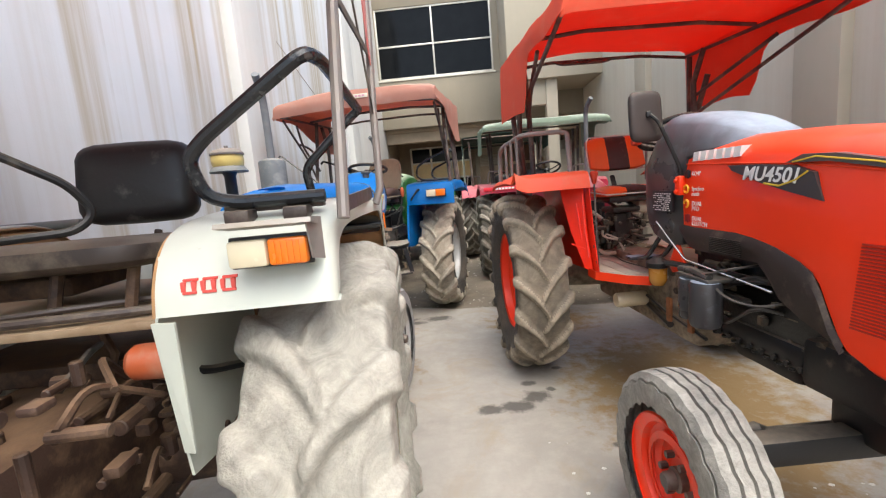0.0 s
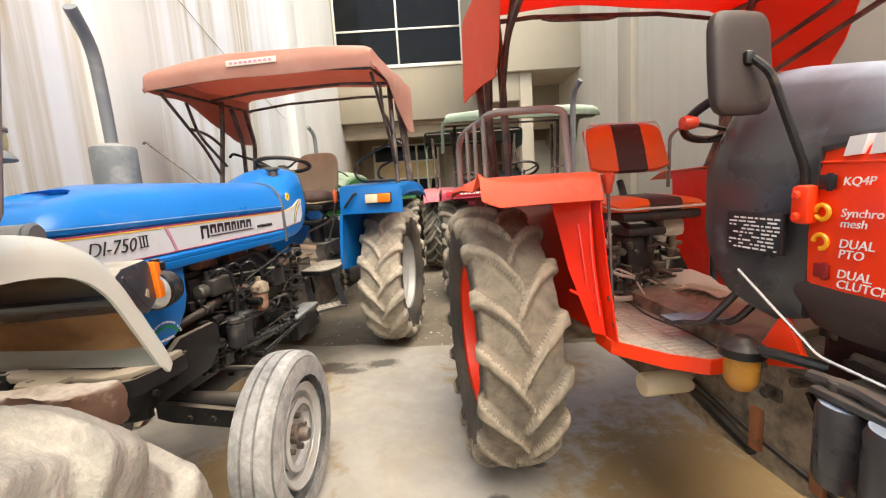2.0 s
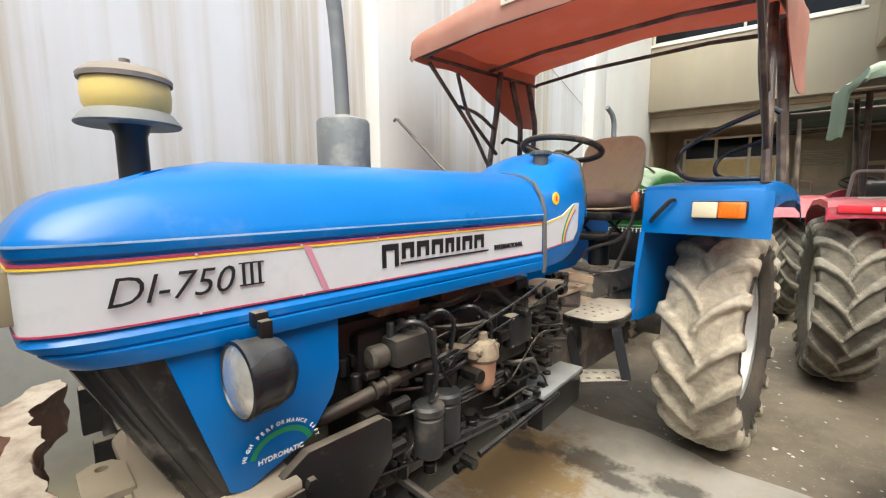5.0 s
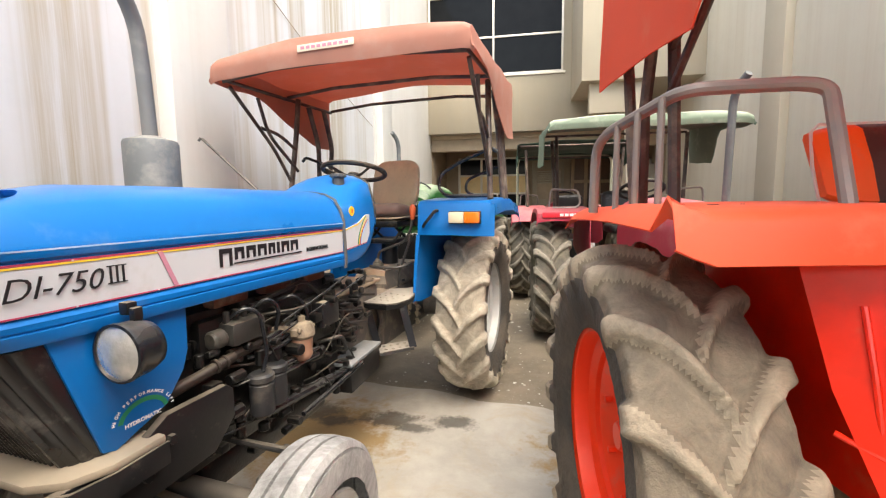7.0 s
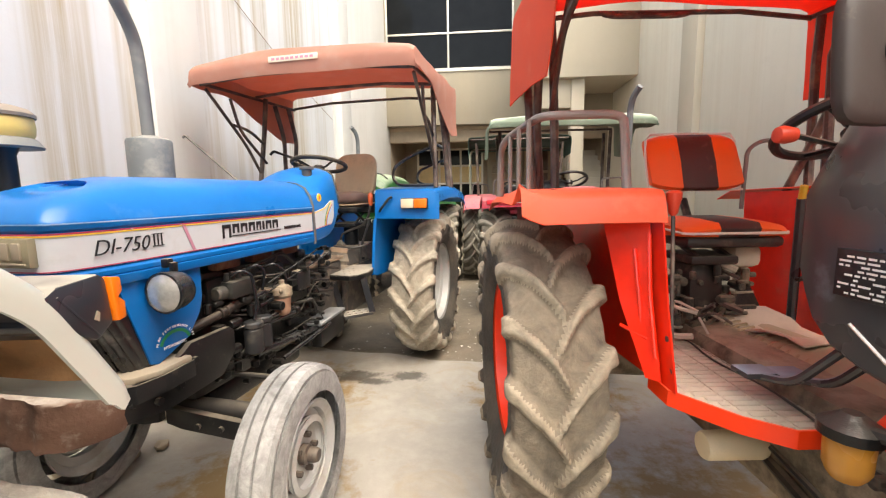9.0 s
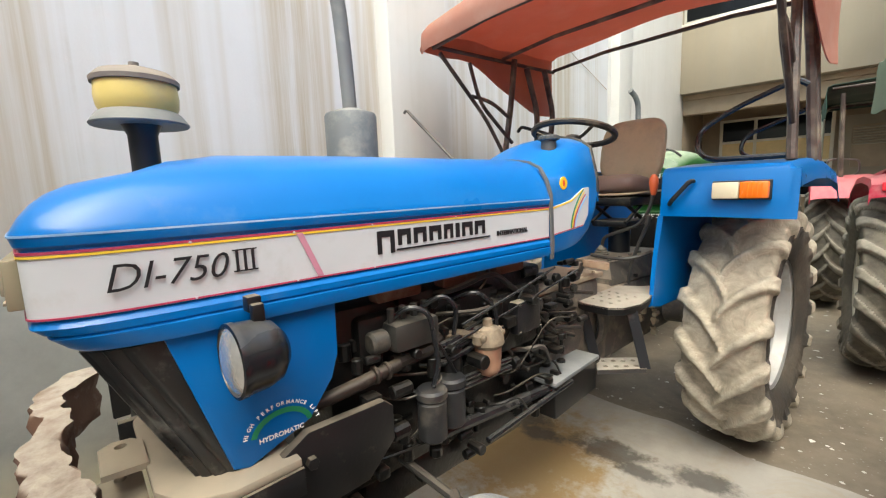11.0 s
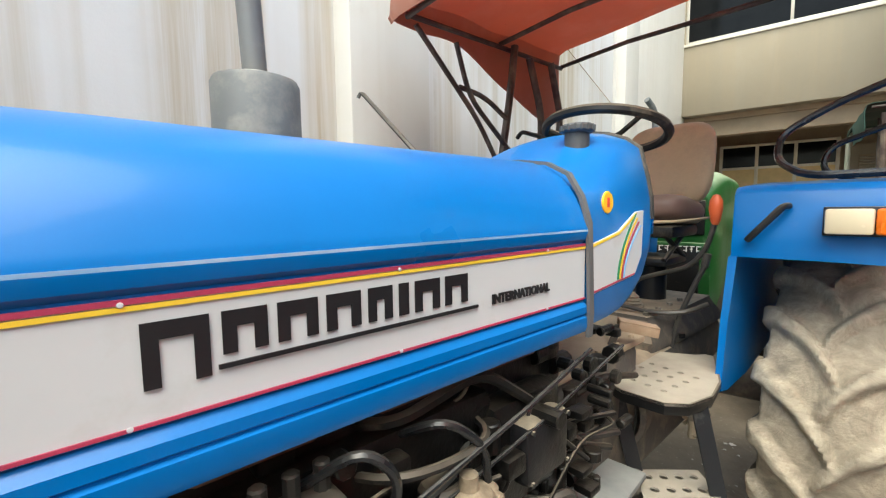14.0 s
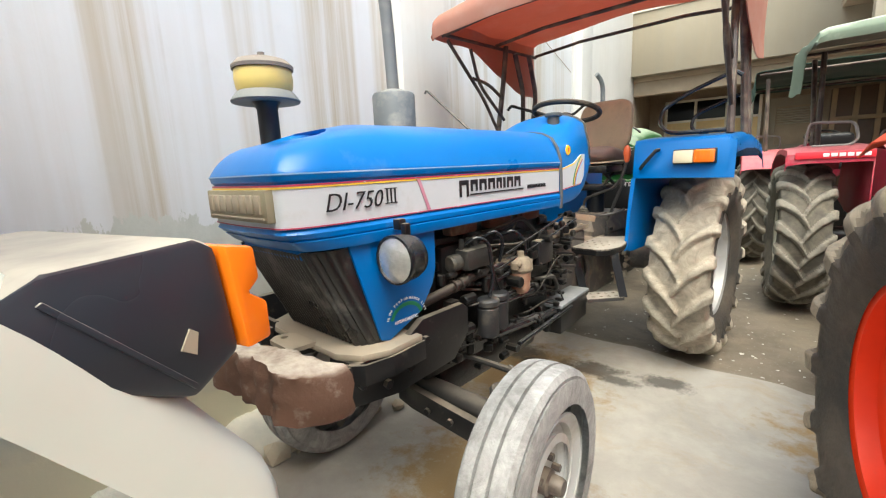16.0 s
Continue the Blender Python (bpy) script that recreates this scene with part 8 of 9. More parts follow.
def eased(pts, n=5):
    """Catmull-Rom through pts: (index, y, z)."""
    out = []
    for i in range(len(pts) - 1):
        p = [pts[max(0, i - 1)], pts[i], pts[i + 1], pts[min(len(pts) - 1, i + 2)]]
        for q in range(n):
            u = q / n
            w = (-u / 2 + u * u - u ** 3 / 2, 1 - 2.5 * u * u + 1.5 * u ** 3, u / 2 + 2 * u * u - 1.5 * u ** 3, -u * u / 2 + u ** 3 / 2)
            out.append((i + u, sum(a * b[0] for a, b in zip(w, p)), sum(a * b[1] for a, b in zip(w, p))))
    return out + [(len(pts) - 1, *pts[-1])]


def fender_rows(sgn, prof, skin):
    """Rows across a fender that follows prof (y, z): top sheet, rolled edge and hanging lip; skin sinks the whole shell."""
    line = eased(prof)
    rows = []
    for j, (i, y, z) in enumerate(line):
        p, q = line[max(0, j - 1)], line[min(len(line) - 1, j + 1)]
        d = Vector((0, q[1] - p[1], q[2] - p[2])).normalized()
        down = Vector((0, d.z, -d.y))
        u = max(0.0, min(1.0, (y + 0.45) / 0.72))
        xo = 0.905 + 0.063 * u * u * (3 - 2 * u)
        tail = len(line) - 1 - j
        lip = 0.062 if tail > 2 else (0.050, 0.053, 0.055)[tail]
        lip = min(lip, 0.012 + 0.02 * j)
        cut = (0.030, 0.008, 0.001)[tail] if tail < 3 else 0.0
        row = []
        for x, o in ((0.505, 0.006), (0.53, 0.0), (0.68, 0.0), (xo - 0.062, 0.0), (xo - 0.028, 0.003), (xo - 0.010, 0.012), (xo - 0.001, 0.026), (xo, 0.042), (xo, lip)):
            k = down * (o + skin + cut * max(0.0, 1 - o / 0.03) * (x > 0.80))
            row.append((sgn * (x - 1.5 * skin), y + k.y, z + k.z))
        rows.append(row)
    return rows


PROF = [(-0.665, 1.272), (-0.645, 1.345), (-0.60, 1.415), (-0.53, 1.46), (-0.40, 1.485), (-0.15, 1.497), (0.10, 1.500), (0.20, 1.491), (0.26, 1.471), (0.305, 1.442), (0.345, 1.402), (0.390, 1.336), (0.432, 1.272), (0.472, 1.212)]
for sgn in (1, -1):
    fe = new("rear_fender")
    fe.parent = C
    fe.matrix_basis = Matrix.Translation((0 if sgn > 0 else 0.13, 0, 0.015))
    bm = bmesh.new()
    sheet(bm, fender_rows(sgn, PROF, 0.0), 0.006)
    part("fender_top", bm, M_CREAMP, fe, smooth=45)
    bm = bmesh.new()
    sheet(bm, [r[:-1] for r in fender_rows(sgn, PROF[:-1], 0.008)], 0.003)
    part("fender_lining", bm, M_RUSTUNDER, fe, "rusty brown underside")
    bm = bmesh.new()
    extrude_poly(bm, [(-0.66, 1.245), (-0.60, 1.40), (-0.4, 1.47), (-0.1, 1.47), (-0.1, 0.92), (-0.50, 0.84), (-0.62, 0.86)], "x", sgn * 0.499, sgn * 0.506)
    part("inner_plate", bm, M_CREAMP, fe)
    bm = bmesh.new()
    extrude_poly(bm, [(-0.1, 1.47), (0.15, 1.47), (0.27, 1.42), (0.36, 1.32), (0.40, 1.25), (0.0, 1.20), (-0.1, 1.08)], "x", sgn * 0.499, sgn * 0.506)
    part("inner_plate_rear", bm, M_RUSTUNDER, fe, "rusty brown inner plate")
    shell = fender_rows(sgn, PROF, 0.012)
    for j in (38, 47, 55):
        bm = bmesh.new()
        tube(bm, shell[j][1:6], 0.005, 6)
        part("lining_rib", bm, M_RUSTUNDER, fe)
    bm = bmesh.new()
    sheet(bm, [[(sgn * 0.495, -0.665, 1.26), (sgn * 0.55, -0.675, 1.26)], [(sgn * 0.50, -0.635, 0.93), (sgn * 0.53, -0.645, 0.93)]], 0.006)
    part("edge_flange", bm, M_CREAMP, fe)
    indicator(fe, *((0.70, 0.865) if sgn > 0 else (-0.865, -0.70)), -0.672, 1.372, 1.43, (M_CLEARL, M_AMBER) if sgn > 0 else (M_AMBER, M_CLEARL))
    bm = bmesh.new()
    extrude_poly(bm, [(-0.66, 1.45), (-0.74, 1.46), (-0.735, 1.47), (-0.64, 1.465)], "x", sgn * 0.69, sgn * 0.885)
    sheet(bm, [[(sgn * 0.87, -0.73, 1.465), (sgn * 0.885, -0.65, 1.465)], [(sgn * 0.87, -0.70, 1.38), (sgn * 0.885, -0.65, 1.37)]], 0.004)
    part("lamp_guard", bm, M_GALV, fe)
    # rear lamp: long black housing with an amber end
    lm = new("rear_lamp")
    lm.parent = fe
    bm = bmesh.new()
    extrude_poly(bm, [(0.285, 1.372), (0.300, 1.398), (0.335, 1.416), (0.412, 1.420), (0.426, 1.412), (0.434, 1.336), (0.398, 1.316), (0.345, 1.345)], "x", sgn * 0.74, sgn * 0.966, 0.006)
    extrude_poly(bm, [(0.330, 1.400), (0.333, 1.402), (0.400, 1.326), (0.397, 1.324)], "x", sgn * 0.964, sgn * 0.9675, 0.001)
    part("lamp_housing", bm, M_HOUSE, lm, "dusty navy-black lamp housing")
    bm = bmesh.new()
    extrude_poly(bm, [(0.4355, 1.336), (0.4275, 1.412), (0.450, 1.408), (0.452, 1.384), (0.442, 1.376), (0.456, 1.366), (0.456, 1.338)], "x", sgn * 0.74, sgn * 0.972, 0.003)
    part("amber_lens", bm, M_AMBER, lm, "amber lens")
    bm = bmesh.new()
    extrude_poly(bm, [(0.392, 1.352), (0.399, 1.364), (0.404, 1.360), (0.401, 1.346)], "x", sgn * 0.9655, sgn * 0.9675)
    part("scuff_patch", bm, M_TRAY, lm, "worn pale scuff")
    # grey pipe lying on the fender
    bm = bmesh.new()
    tube(bm, [(sgn * 0.42, 0.292, 1.484), (sgn * 0.880, 0.275, 1.484)], 0.020, 20)
    part("grey_pipe", bm, surface("grey_green_pipe", (0.20, 0.205, 0.19), 0.5, dust=GREYDUST, dust_amt=0.25), fe)
    bm = bmesh.new()
    cyl(bm, (sgn * 0.879, 0.275, 1.484), 0.0215, sgn * 0.012, "x", 24, 0.004)
    part("pipe_cap", bm, M_GREYDRUM, fe)
    # rail on brackets
    bm = bmesh.new()
    loop = [(sgn * 0.88, -0.52, 1.512), (sgn * 0.66, -0.52, 1.512), (sgn * 0.60, -0.54, 1.53), (sgn * 0.575, -0.55, 1.62), (sgn * 0.62, -0.555, 1.665), (sgn * 0.885, -0.595, 1.835), (sgn * 0.905, -0.50, 1.842), (sgn * 0.925, 0.164, 1.842), (sgn * 0.90, 0.167, 1.825), (sgn * 0.705, 0.162, 1.645), (sgn * 0.69, 0.162, 1.61), (sgn * 0.709, 0.164, 1.49)]
    tube(bm, loop, 0.017, 10, corner=0.04)
    part("hand_rail", bm, M_BLKPIPE, fe)
    bm = bmesh.new()
    box(bm, min(sgn * 0.62, sgn * 0.87), max(sgn * 0.62, sgn * 0.87), -0.50, -0.465, 1.485, 1.503, 0.004)
    for x in (0.64, 0.78):
        box(bm, min(sgn * x, sgn * (x + 0.06)), max(sgn * x, sgn * (x + 0.06)), -0.56, -0.49, 1.458, 1.492, 0.006)
    part("rail_bracket", bm, M_PIPE, fe)
    bm = bmesh.new()
    extrude_poly(bm, [(-0.60, 1.470), (-0.60, 1.505), (0.10, 1.532), (0.14, 1.50), (0.12, 1.485)], "x", sgn * 0.940, sgn * 0.947)
    part("post_plate", bm, M_PIPE, fe)
# red stencilled mark on the near fender: not readable, plain bars
M_STENCIL = surface("red_stencil", (0.75, 0.10, 0.08), 0.5)
for k in range(3):
    x = 0.566 + k * 0.043
    for x0, x1, z0, z1 in ((0.003, 0.033, 1.332, 1.338), (0.0, 0.009, 1.338, 1.360), (0.023, 0.032, 1.338, 1.360), (0.003, 0.036, 1.360, 1.366)):
        bm = bmesh.new()
        box(bm, x + x0, x + x1, -0.658 + (z0 - 1.332) * 0.35, -0.640, z0, z1, 0.001)
        part("stencil_mark", bm, M_STENCIL, C, "red stencilled mark")
# canopy frame and cloth
cf = new("canopy_frame")
cf.parent = C
for sgn in (1, -1):
    for pts, r in (([(0.935, -0.62, 1.47), (0.942, -0.514, 1.85), (0.95, -0.44, 2.15), (0.95, -0.38, 2.50)], 0.015), ([(0.962, 0.060, 1.48), (0.985, 0.076, 1.54), (0.985, 0.142, 1.833), (0.995, 0.19, 2.2), (0.995, 0.22, 2.50)], 0.015)):
        bm = bmesh.new()
        tube(bm, [(x if sgn > 0 else 0.12 - x, y, z) for x, y, z in pts], r, 10)
        part("post", bm, M_GREYTUBE, cf)
    for a, b in (((0.985, 0.142, 1.833), (0.955, -0.33, 2.42)), ((0.945, -0.46, 2.04), (0.99, 0.16, 2.06))):
        bm = bmesh.new()
        d = (Vector(b) - Vector(a)).normalized()
        w = Vector((0, -d.z, d.y)) * 0.013
        loft(bm, [[(p[0] + o if sgn > 0 else 0.12 - p[0] - o, p[1] + k * w.y, p[2] + k * w.z) for k, o in ((-1, -0.003), (1, -0.003), (1, 0.003), (-1, 0.003))] for p in (a, b)])
        part("brace", bm, M_PIPE, cf)
    bm = bmesh.new()
    tube(bm, [(0.95 if sgn > 0 else -0.84, -1.05, 2.44), (0.97 if sgn > 0 else -0.85, 0.22, 2.48)], 0.014, 8)
    part("roof_rail", bm, M_PIPE, cf)
M_PINKC = surface("pink_faded_canvas", (0.62, 0.20, 0.19), 0.85, dust=(0.7, 0.45, 0.4), dust_amt=0.3, var=0.1, fine=300, bumpy=0.3)
cc = canopy(C, M_PINKC, 0.94, -1.15, 0.27, 2.47, 2.52, 0.12, 0.50, 0.86)
cc.matrix_basis = Matrix.Translation((0.06, 0, 0))
# seat, steering wheel, deck
cs = new("driver_seat")
cs.parent = C
bm = bmesh.new()
seat_pad(bm, 0.43, 0.31, 0.13, pose(0.07, 0.12, 1.635, 82))
part("backrest", bm, M_BLKSEAT, cs)
bm = bmesh.new()
seat_pad(bm, 0.60, 0.50, 0.095, pose(0.10, -0.26, 1.41, -3))
part("seat_cushion", bm, surface("worn_brown_black_vinyl", (0.05, 0.036, 0.03), 0.55, dust=DUST, dust_amt=0.3, top_dust=0.5), cs)
bm = bmesh.new()
box(bm, -0.12, 0.12, -0.36, -0.05, 1.30, 1.36, 0.02)
for x in (-0.1, 0.1, 0.3):
    tube(bm, [(x, -0.42, 1.25), (x + 0.02, -0.40, 1.38)], 0.016, 8)
tube(bm, [(0.12, 0.0, 1.2), (0.12, 0.10, 1.45)], 0.014, 8)
for y in (-0.35, -0.1):
    tube(bm, [(0.16, y, 1.05), (0.19, y, 1.12), (0.16, y, 1.2)], 0.012, 8)
pieces("seat_support", bm, M_BROWNIRON, cs)
steering_wheel(C, (0.0, -0.86, 1.70), -30, 0.20, M_BLACK, 3, (0.0, -1.1, 1.4))
bm = bmesh.new()
tube(bm, [(0.20, -0.62, 1.68), (0.30, -0.55, 1.60), (0.33, -0.52, 1.53), (0.30, -0.55, 1.49), (0.10, -0.62, 1.48)], 0.010, 8, corner=0.03)
part("throttle_bar", bm, M_BLACK, C)
cb = new("body")
cb.parent = C
bm = bmesh.new()
box(bm, -0.44, 0.485, -0.56, 0.15, 1.235, 1.258, 0.006)
part("deck_plate", bm, surface("brown_dusty_deck", (0.30, 0.205, 0.12), 0.75, dust=(0.40, 0.31, 0.21), dust_amt=0.5, var=0.2, bumpy=0.4), cb, "dusty tan deck plate")
bm = bmesh.new()
tube(bm, [(-0.4, -0.54, 1.275), (0.2, -0.55, 1.28), (0.44, -0.50, 1.275)], 0.012, 8, corner=0.1)
tube(bm, [(-0.3, -0.50, 1.27), (0.1, -0.47, 1.285), (0.42, -0.30, 1.27)], 0.009, 8, corner=0.1)
part("deck_pipe", bm, M_PIPE, cb)
bm = bmesh.new()
box(bm, -0.20, 0.20, -1.1, 0.3, 0.50, 1.02, 0.05)
box(bm, -0.42, 0.42, -0.30, 0.25, 1.02, 1.08, 0.012)
for sgn in (1, -1):
    tube(bm, [(sgn * 0.2, -0.165, 0.688), (sgn * 0.68, -0.165, 0.688)], 0.11, 14, 0.09)
    box(bm, min(sgn * 0.2, sgn * 0.42), max(sgn * 0.2, sgn * 0.42), -1.0, -0.45, 0.62, 0.66, 0.01)
part("gearbox", bm, M_BROWNIRON, cb)
bm = bmesh.new()
box(bm, -0.24, 0.24, -2.9, -1.15, 1.05, 1.50, 0.06)
part("bonnet", bm, M_CREAMP, cb)
bm = bmesh.new()
box(bm, -0.17, 0.17, -2.6, -1.1, 0.55, 1.05, 0.03)
part("engine_block", bm, M_BROWNIRON, cb)
bm = bmesh.new()
lathe(bm, [(0, 0), (0.034, 0.004), (0.043, 0.016), (0.045, 0.09), (0.043, 0.10), (0, 0.105)], 20, "x", Matrix.Translation((0.385, -0.585, 1.165)))
part("red_canister", bm, surface("rust_red_canister", (0.42, 0.09, 0.03), 0.5, dust=DUST, dust_amt=0.3), cb, "rust-red canister")
rng = random.Random(3)
bm = bmesh.new()
for k in range(120):
    x, y, z = rng.uniform(-0.35, 0.44), rng.uniform(-0.95, -0.40), rng.uniform(0.62, 1.19)
    if rng.random() < 0.2:
        box(bm, x - 0.02, x + 0.02, y, y + rng.uniform(0.03, 0.09), z, z + rng.uniform(0.015, 0.04), 0.008)
    else:
        cyl(bm, (x, y, z), rng.uniform(0.006, 0.024), rng.uniform(0.03, 0.15), rng.choice("xyyz"), 10, 0.003)
pieces("deck_fitting", bm, M_BROWNIRON, cb)
for k in range(16):
    bm = bmesh.new()
    x, y, z = rng.uniform(-0.2, 0.42), rng.uniform(-0.98, -0.6), rng.uniform(0.72, 1.15)
    tube(bm, [(x, y, z), (x + rng.uniform(-0.1, 0.1), y + 0.1, z + 0.05), (x + rng.uniform(-0.15, 0.05), y + 0.25, z + rng.uniform(-0.1, 0.1))], rng.choice((0.006, 0.009, 0.012)), 6, corner=0.05)
    part("lever_rod", bm, rng.choice((M_STEEL, M_BROWNIRON, M_BLACK)), cb)
bm = bmesh.new()
tube(bm, [(0.47, -0.58, 1.16), (0.50, -0.50, 1.09), (0.60, -0.40, 1.07), (0.64, -0.30, 1.0)], 0.012, 8, corner=0.05)
part("brake_hose", bm, M_BLACK, cb)
for sgn in (1, -1):
    wheel(C, "front_wheel", sgn * 0.62, -2.1, 0.398, sgn, ME_BF, ME_BFR, ME_BFH, "dusty ribbed front wheel")
bm = bmesh.new()
box(bm, -0.6, 0.6, -2.15, -2.05, 0.42, 0.52, 0.012)
part("front_axle", bm, M_BLACK, C)


# ---- tractors further back ----
def far_tractor(name, label, m, paint, cloth, half, can, rail_mat, rim, lift=0.0):
    """A tractor seen in part over the nearer ones. can: canopy (y0, y1, zf, zr, drop_f, drop_r) or None."""
    T = thing(name, label, "tractor", m)
    h = new("bonnet")
    h.parent = T
    bm = bmesh.new()
    loft(bm, [ksec(-1.05, 0.27, 1.60 + lift * 0.6, 1.10), ksec(-1.4, 0.28, 1.60 + lift * 0.8, 1.05), ksec(-2.0, 0.285, 1.56 + lift, 1.02), ksec(-2.4, 0.285, 1.52 + lift, 0.85), ksec(-2.6, 0.275, 1.47 + lift, 0.75), ksec(-2.66, 0.25, 1.40 + lift, 0.78)])
    part("bonnet_shell", bm, paint, h, smooth=35)
    bm = bmesh.new()
    box(bm, -0.19, 0.19, -2.675, -2.63, 0.84, 1.26, 0.01)
    if lift:
        box(bm, -0.215, 0.215, -2.672, -2.63, 1.33, 1.57, 0.01)
    part("grille", bm, M_BLACK, h)
    bm = bmesh.new()
    box(bm, -0.18, 0.18, -2.5, -1.05, 0.5, 1.05, 0.03)
    box(bm, -0.2, 0.2, -1.05, 0.2, 0.5, 0.98, 0.04)
    for s in (1, -1):
        tube(bm, [(s * 0.2, 0, 0.688), (s * 0.6, 0, 0.688)], 0.1, 14, 0.08)
    part("engine", bm, M_ENGINE, T)
    bm = bmesh.new()
    box(bm, -0.6, 0.6, -2.15, -2.05, 0.40, 0.50, 0.012)
    part("front_axle", bm, M_BLACK, T)
    for s in (1, -1):
        wheel(T, "front_wheel", s * 0.66, -2.1, 0.398, s, ME_BF, ME_BFR, ME_BFH, "dusty ribbed front wheel")
        wheel(T, "rear_wheel", s * half, 0, 0.688, s, ME_FARR, rim[0], rim[1], "dusty lugged rear wheel", turn=11)
        fe = new("rear_fender")
        fe.parent = T
        bm = bmesh.new()
        rows = []
        for y, z in ((-0.56, 1.37), (-0.55, 1.46), (-0.50, 1.50), (-0.1, 1.52), (0.3, 1.50), (0.6, 1.42), (0.72, 1.28)):
            rows.append([(s * 0.42, y, z), (s * 0.44, y, z + 0.004), (s * 0.85, y, z), (s * (half + 0.17), y, z - 0.015), (s * (half + 0.18), y, z - 0.06)])
        sheet(bm, rows, 0.006)
        part("fender_top", bm, paint, fe, smooth=40)
        bm = bmesh.new()
        extrude_poly(bm, [(-0.56, 1.38), (-0.5, 1.49), (0.5, 1.45), (0.6, 1.0), (0.2, 0.9), (-0.5, 0.85), (-0.58, 0.95)], "x", s * 0.42, s * 0.428)
        part("inner_plate", bm, paint, fe)
        bm = bmesh.new()
        tube(bm, [(s * 0.80, -0.40, 1.51), (s * 0.55, -0.42, 1.51), (s * 0.50, -0.38, 1.56), (s * 0.52, -0.3, 1.70), (s * 0.80, -0.2, 1.72), (s * 0.82, -0.2, 1.52)], 0.012, 8, corner=0.05)
        part("hand_rail", bm, rail_mat, fe)
    bm = bmesh.new()
    seat_pad(bm, 0.44, 0.42, 0.12, pose(0, -0.3, 1.28))
    seat_pad(bm, 0.44, 0.36, 0.11, pose(0, -0.06, 1.52, 80))
    part("driver_seat", bm, M_BLKSEAT, T)
    steering_wheel(T, (0, -0.80, 1.68), -25, 0.20, M_BLACK, 3, (0, -1.05, 1.45))
    if can:
        f = new("canopy_frame")
        f.parent = T
        y0, y1, zf, zr, d0, d1 = can
        for s in (1, -1):
            for pts in ([(s * 0.70, 0.05, 1.5), (s * 0.72, 0.05, zr - 0.1)], [(s * 0.70, 0.3, 1.5), (s * 0.74, y1 - 0.05, zr - 0.1)]):
                bm = bmesh.new()
                tube(bm, pts, 0.022, 8)
                part("post", bm, M_PIPE, f)
        for y, z in ((y0 + 0.03, zf - 0.04), (y1 - 0.03, zr - 0.04)):
            bm = bmesh.new()
            tube(bm, [(-half - 0.05, y, z), (half + 0.05, y, z)], 0.014, 8)
            part("roof_bow", bm, M_PIPE, f)
        canopy(T, cloth, half + 0.10, y0, y1, zf, zr, d0, d1, 0.5, crown=0.03)
    return T


ME_FARR = mesh_of(drive_tyre(0.69, 0.37, 0.375, 18, 0.042, 26, 0.1, 14), tyre_mat("olive_dust_tyre", (0.32, 0.29, 0.235), 0.9), mat2=tyre_mat("olive_valley_shaded", (0.17, 0.15, 0.115), 0.8))
M_CRIMSON = surface("crimson_paint", (0.42, 0.02, 0.05), 0.4, dust=(0.5, 0.3, 0.28), dust_amt=0.2, top_dust=0.5, var=0.1)
M_GREENP = surface("green_paint", (0.012, 0.085, 0.018), 0.35, dust=(0.36, 0.42, 0.30), dust_amt=0.1, top_dust=0.85, var=0.1)
M_GREENCV = surface("grey_green_canvas", (0.165, 0.215, 0.155), 0.85, dust=(0.44, 0.45, 0.37), dust_amt=0.15, top_dust=0.9, var=0.12, fine=300, bumpy=0.3)
M_DKGREEN = surface("dark_green_canvas", (0.02, 0.06, 0.045), 0.85, dust=(0.45, 0.5, 0.42), top_dust=0.8, var=0.12)
ME_RIMW = mesh_of(rim_mesh(0.375, 0.37, -0.02, 0.09), M_CREAMRIM)
ME_HUBW = mesh_of(hub_mesh(-0.01, 0.075, 8, 0.16, 0.06), M_CREAMRIM)
E1 = far_tractor("red_tractor", "crimson tractor with grey-green canvas canopy, dusty tyres", pose(1.48, 7.28, 0, 0, 0, 1), M_CRIMSON, M_GREENCV, 0.80, (-0.95, 0.45, 2.36, 2.44, 0.10, 0.42), M_GREYTUBE, (ME_RIMW, ME_HUBW))
bm = bmesh.new()
tube(bm, [(0.25, -1.9, 1.5), (0.25, -1.93, 2.25), (0.25, -1.98, 2.33), (0.28, -2.05, 2.40)], 0.026, 10, corner=0.05)
part("exhaust", bm, M_GREYDRUM, E1)
bm = bmesh.new()
for k in range(6):
    box(bm, -0.74 + k * 0.05, -0.70 + k * 0.05, -0.575, -0.56, 1.42, 1.45, 0.002)
part("fender_mark", bm, M_WHITED, E1)
bm = bmesh.new()
box(bm, -0.92, -0.42, -0.572, -0.558, 1.405, 1.465, 0.006)
part("fender_reflector", bm, surface("bright_red_strip", (0.75, 0.03, 0.05), 0.4), E1)
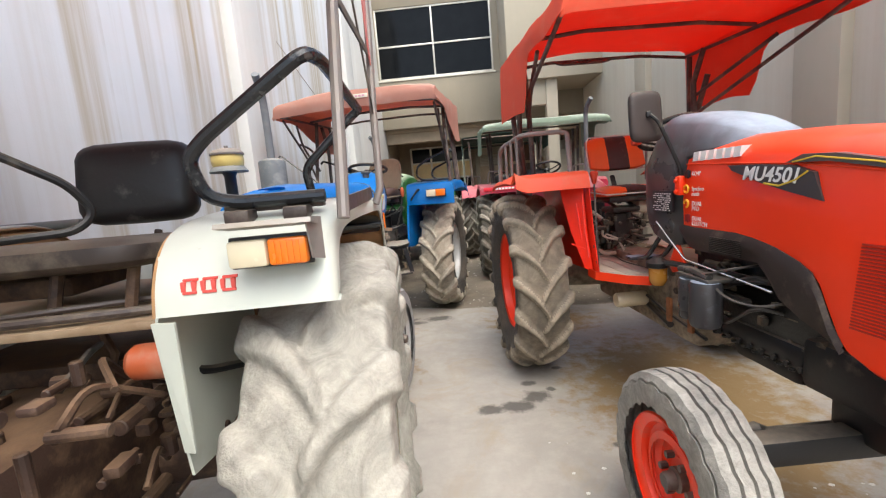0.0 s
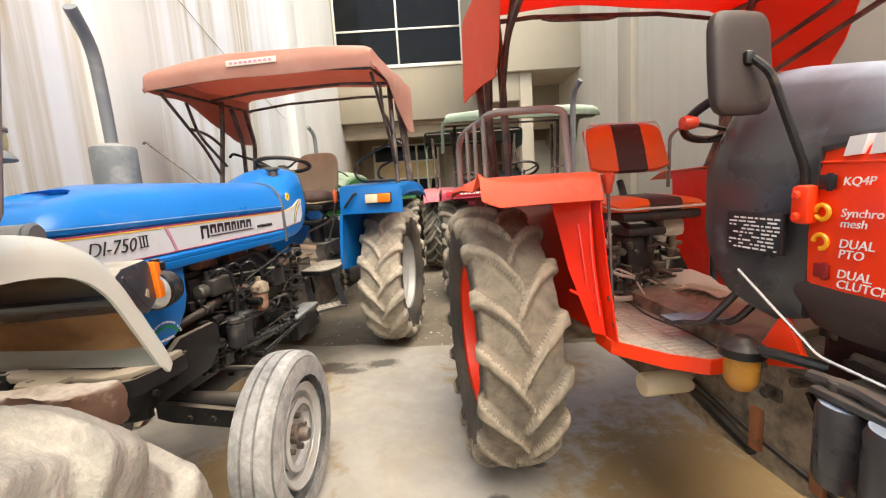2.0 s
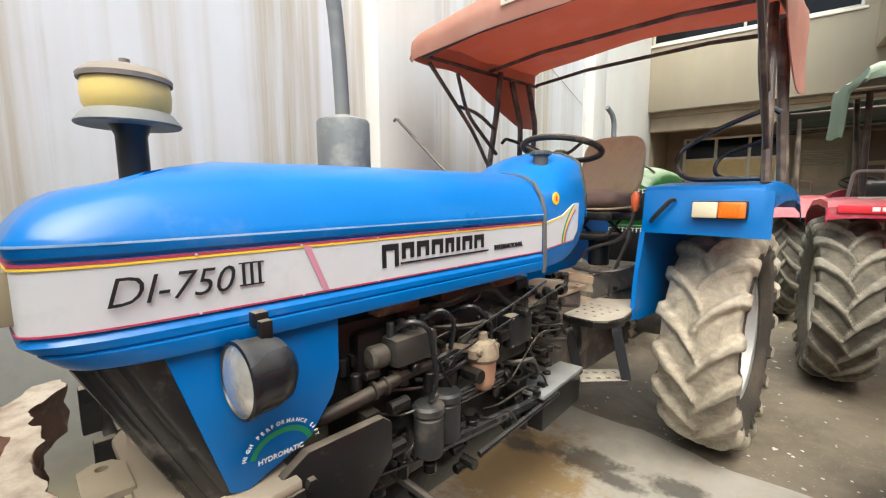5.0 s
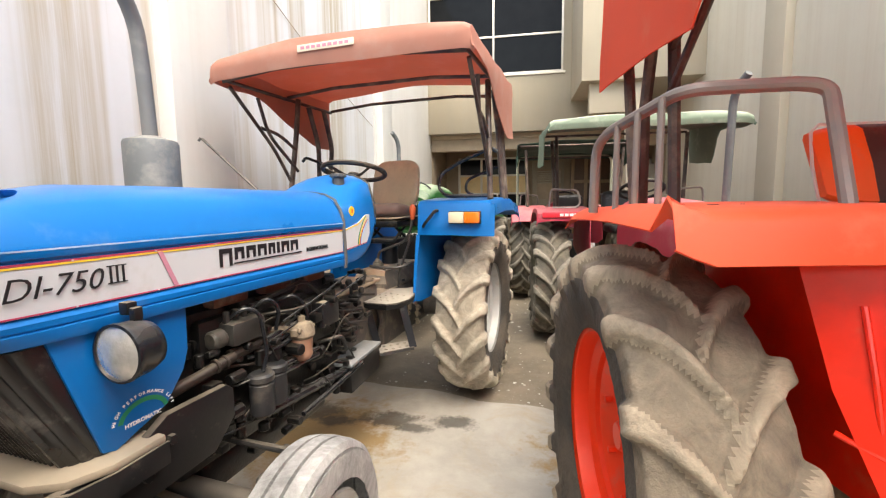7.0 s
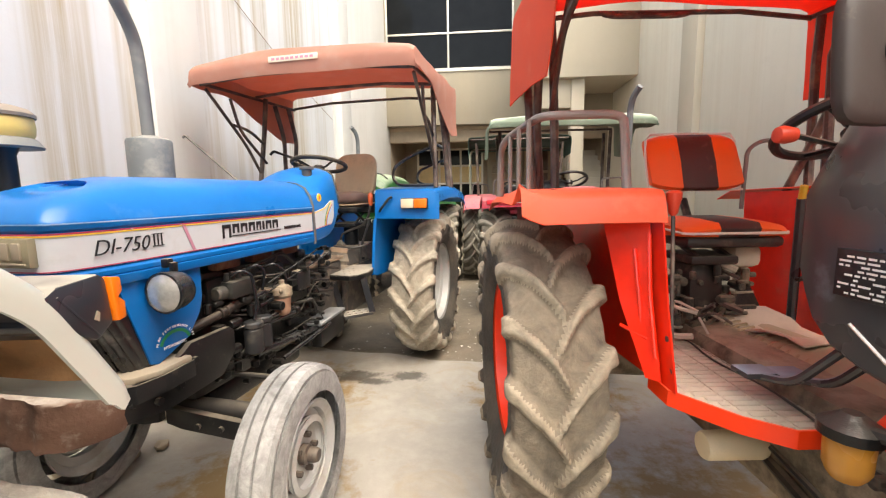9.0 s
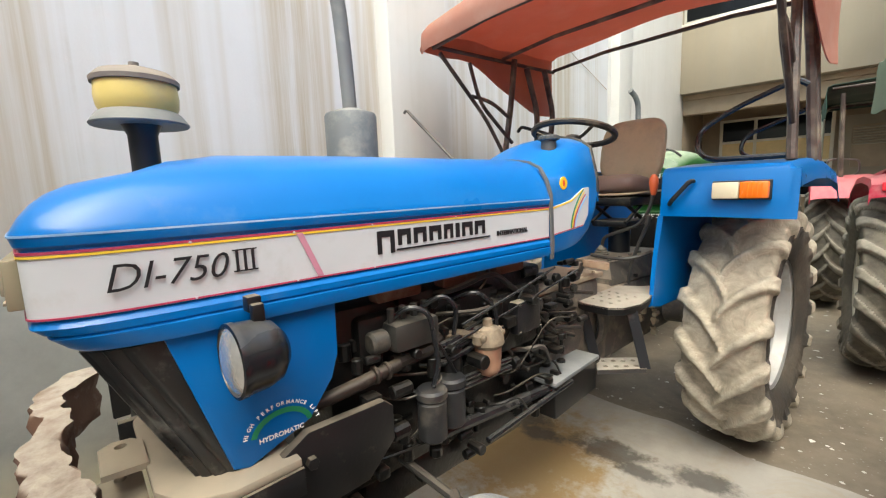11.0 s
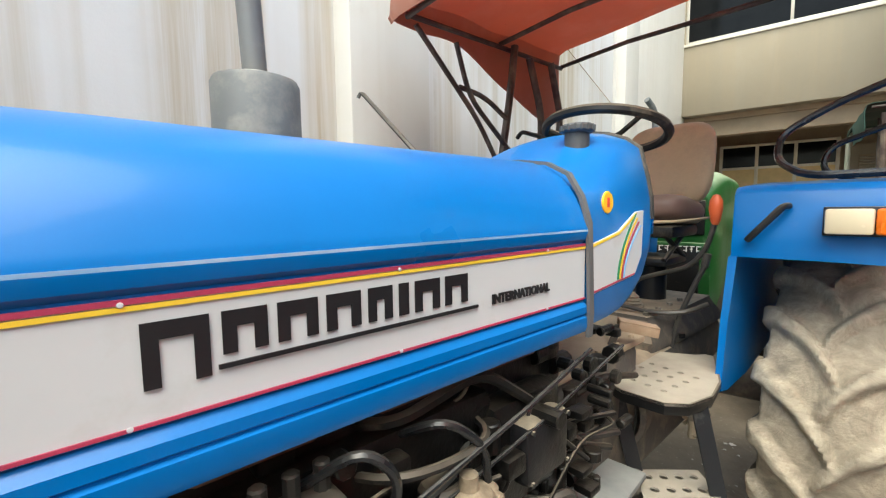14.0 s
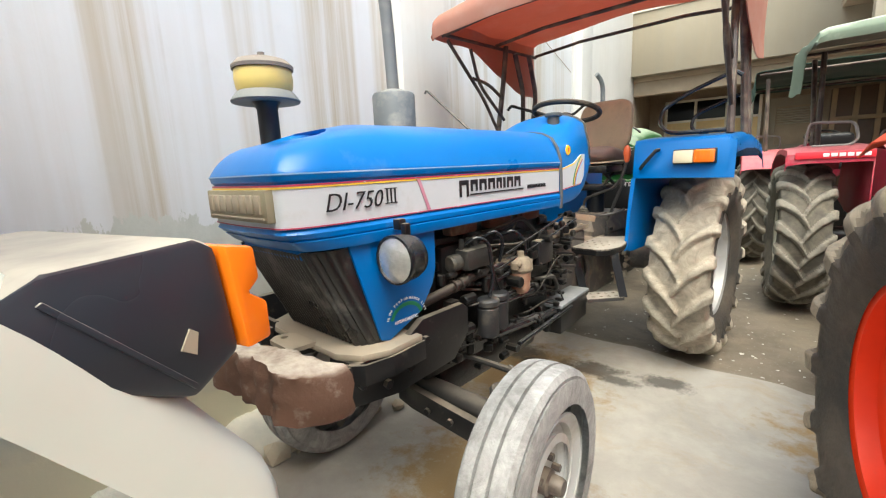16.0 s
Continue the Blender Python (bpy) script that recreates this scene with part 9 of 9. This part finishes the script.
F1 = far_tractor("red_tractor", "crimson tractor with dark canopy at the back of the yard", pose(1.18, 9.45, 0, 0, 0, 180), M_CRIMSON, M_DKGREEN, 0.78, (-1.0, 0.45, 2.45, 2.50, 0.08, 0.30), M_GREYTUBE, (ME_RIMW, ME_HUBW))
bm = bmesh.new()
tube(bm, [(-0.86, -1.0, 1.5), (-0.86, -1.0, 2.36), (-0.78, -1.0, 2.44), (0.78, -1.0, 2.44), (0.86, -1.0, 2.36), (0.86, -1.0, 1.5)], 0.025, 8, corner=0.1)
part("front_hoop", bm, surface("pale_green_tube", (0.4, 0.42, 0.33), 0.5, dust=DUST, dust_amt=0.3), F1)
G1 = far_tractor("green_tractor", "green tractor with dusty bonnet top", pose(-0.80, 9.27, 0, 0, 0, -2), M_GREENP, None, 0.74, None, M_GREYTUBE, (ME_RIMW, ME_HUBW), 0.26)
bm = bmesh.new()
tube(bm, [(-0.30, -1.95, 1.45), (-0.30, -1.98, 2.30), (-0.31, -2.02, 2.38), (-0.34, -2.10, 2.44)], 0.026, 10, corner=0.05)
part("exhaust", bm, M_GREYDRUM, G1)
bm = bmesh.new()
for z0, n in ((1.59, 5), (1.245, 8)):
    for k in range(n):
        x = 0.17 - k * 0.040
        box(bm, x, x + 0.030, -2.678, -2.655, z0, z0 + 0.006, 0.001)
        box(bm, x + (k % 3) * 0.008, x + (k % 3) * 0.008 + 0.007, -2.678, -2.655, z0 - 0.035, z0 + 0.004, 0.001)
        box(bm, x, x + 0.02, -2.678, -2.655, z0 - 0.028 + (k % 2) * 0.01, z0 - 0.022 + (k % 2) * 0.01, 0.001)
part("bonnet_mark", bm, M_WHITED, G1)
bm = bmesh.new()
tube(bm, [(-0.2, -2.45, 1.74), (-0.14, -2.46, 1.81), (0.14, -2.46, 1.81), (0.22, -2.45, 1.74)], 0.010, 8, corner=0.06)
part("bonnet_handle", bm, M_BLACK, G1)
bm = bmesh.new()
box(bm, -0.24, 0.24, -2.674, -2.645, 1.205, 1.275, 0.01)
part("front_bar", bm, M_GREENP, G1)
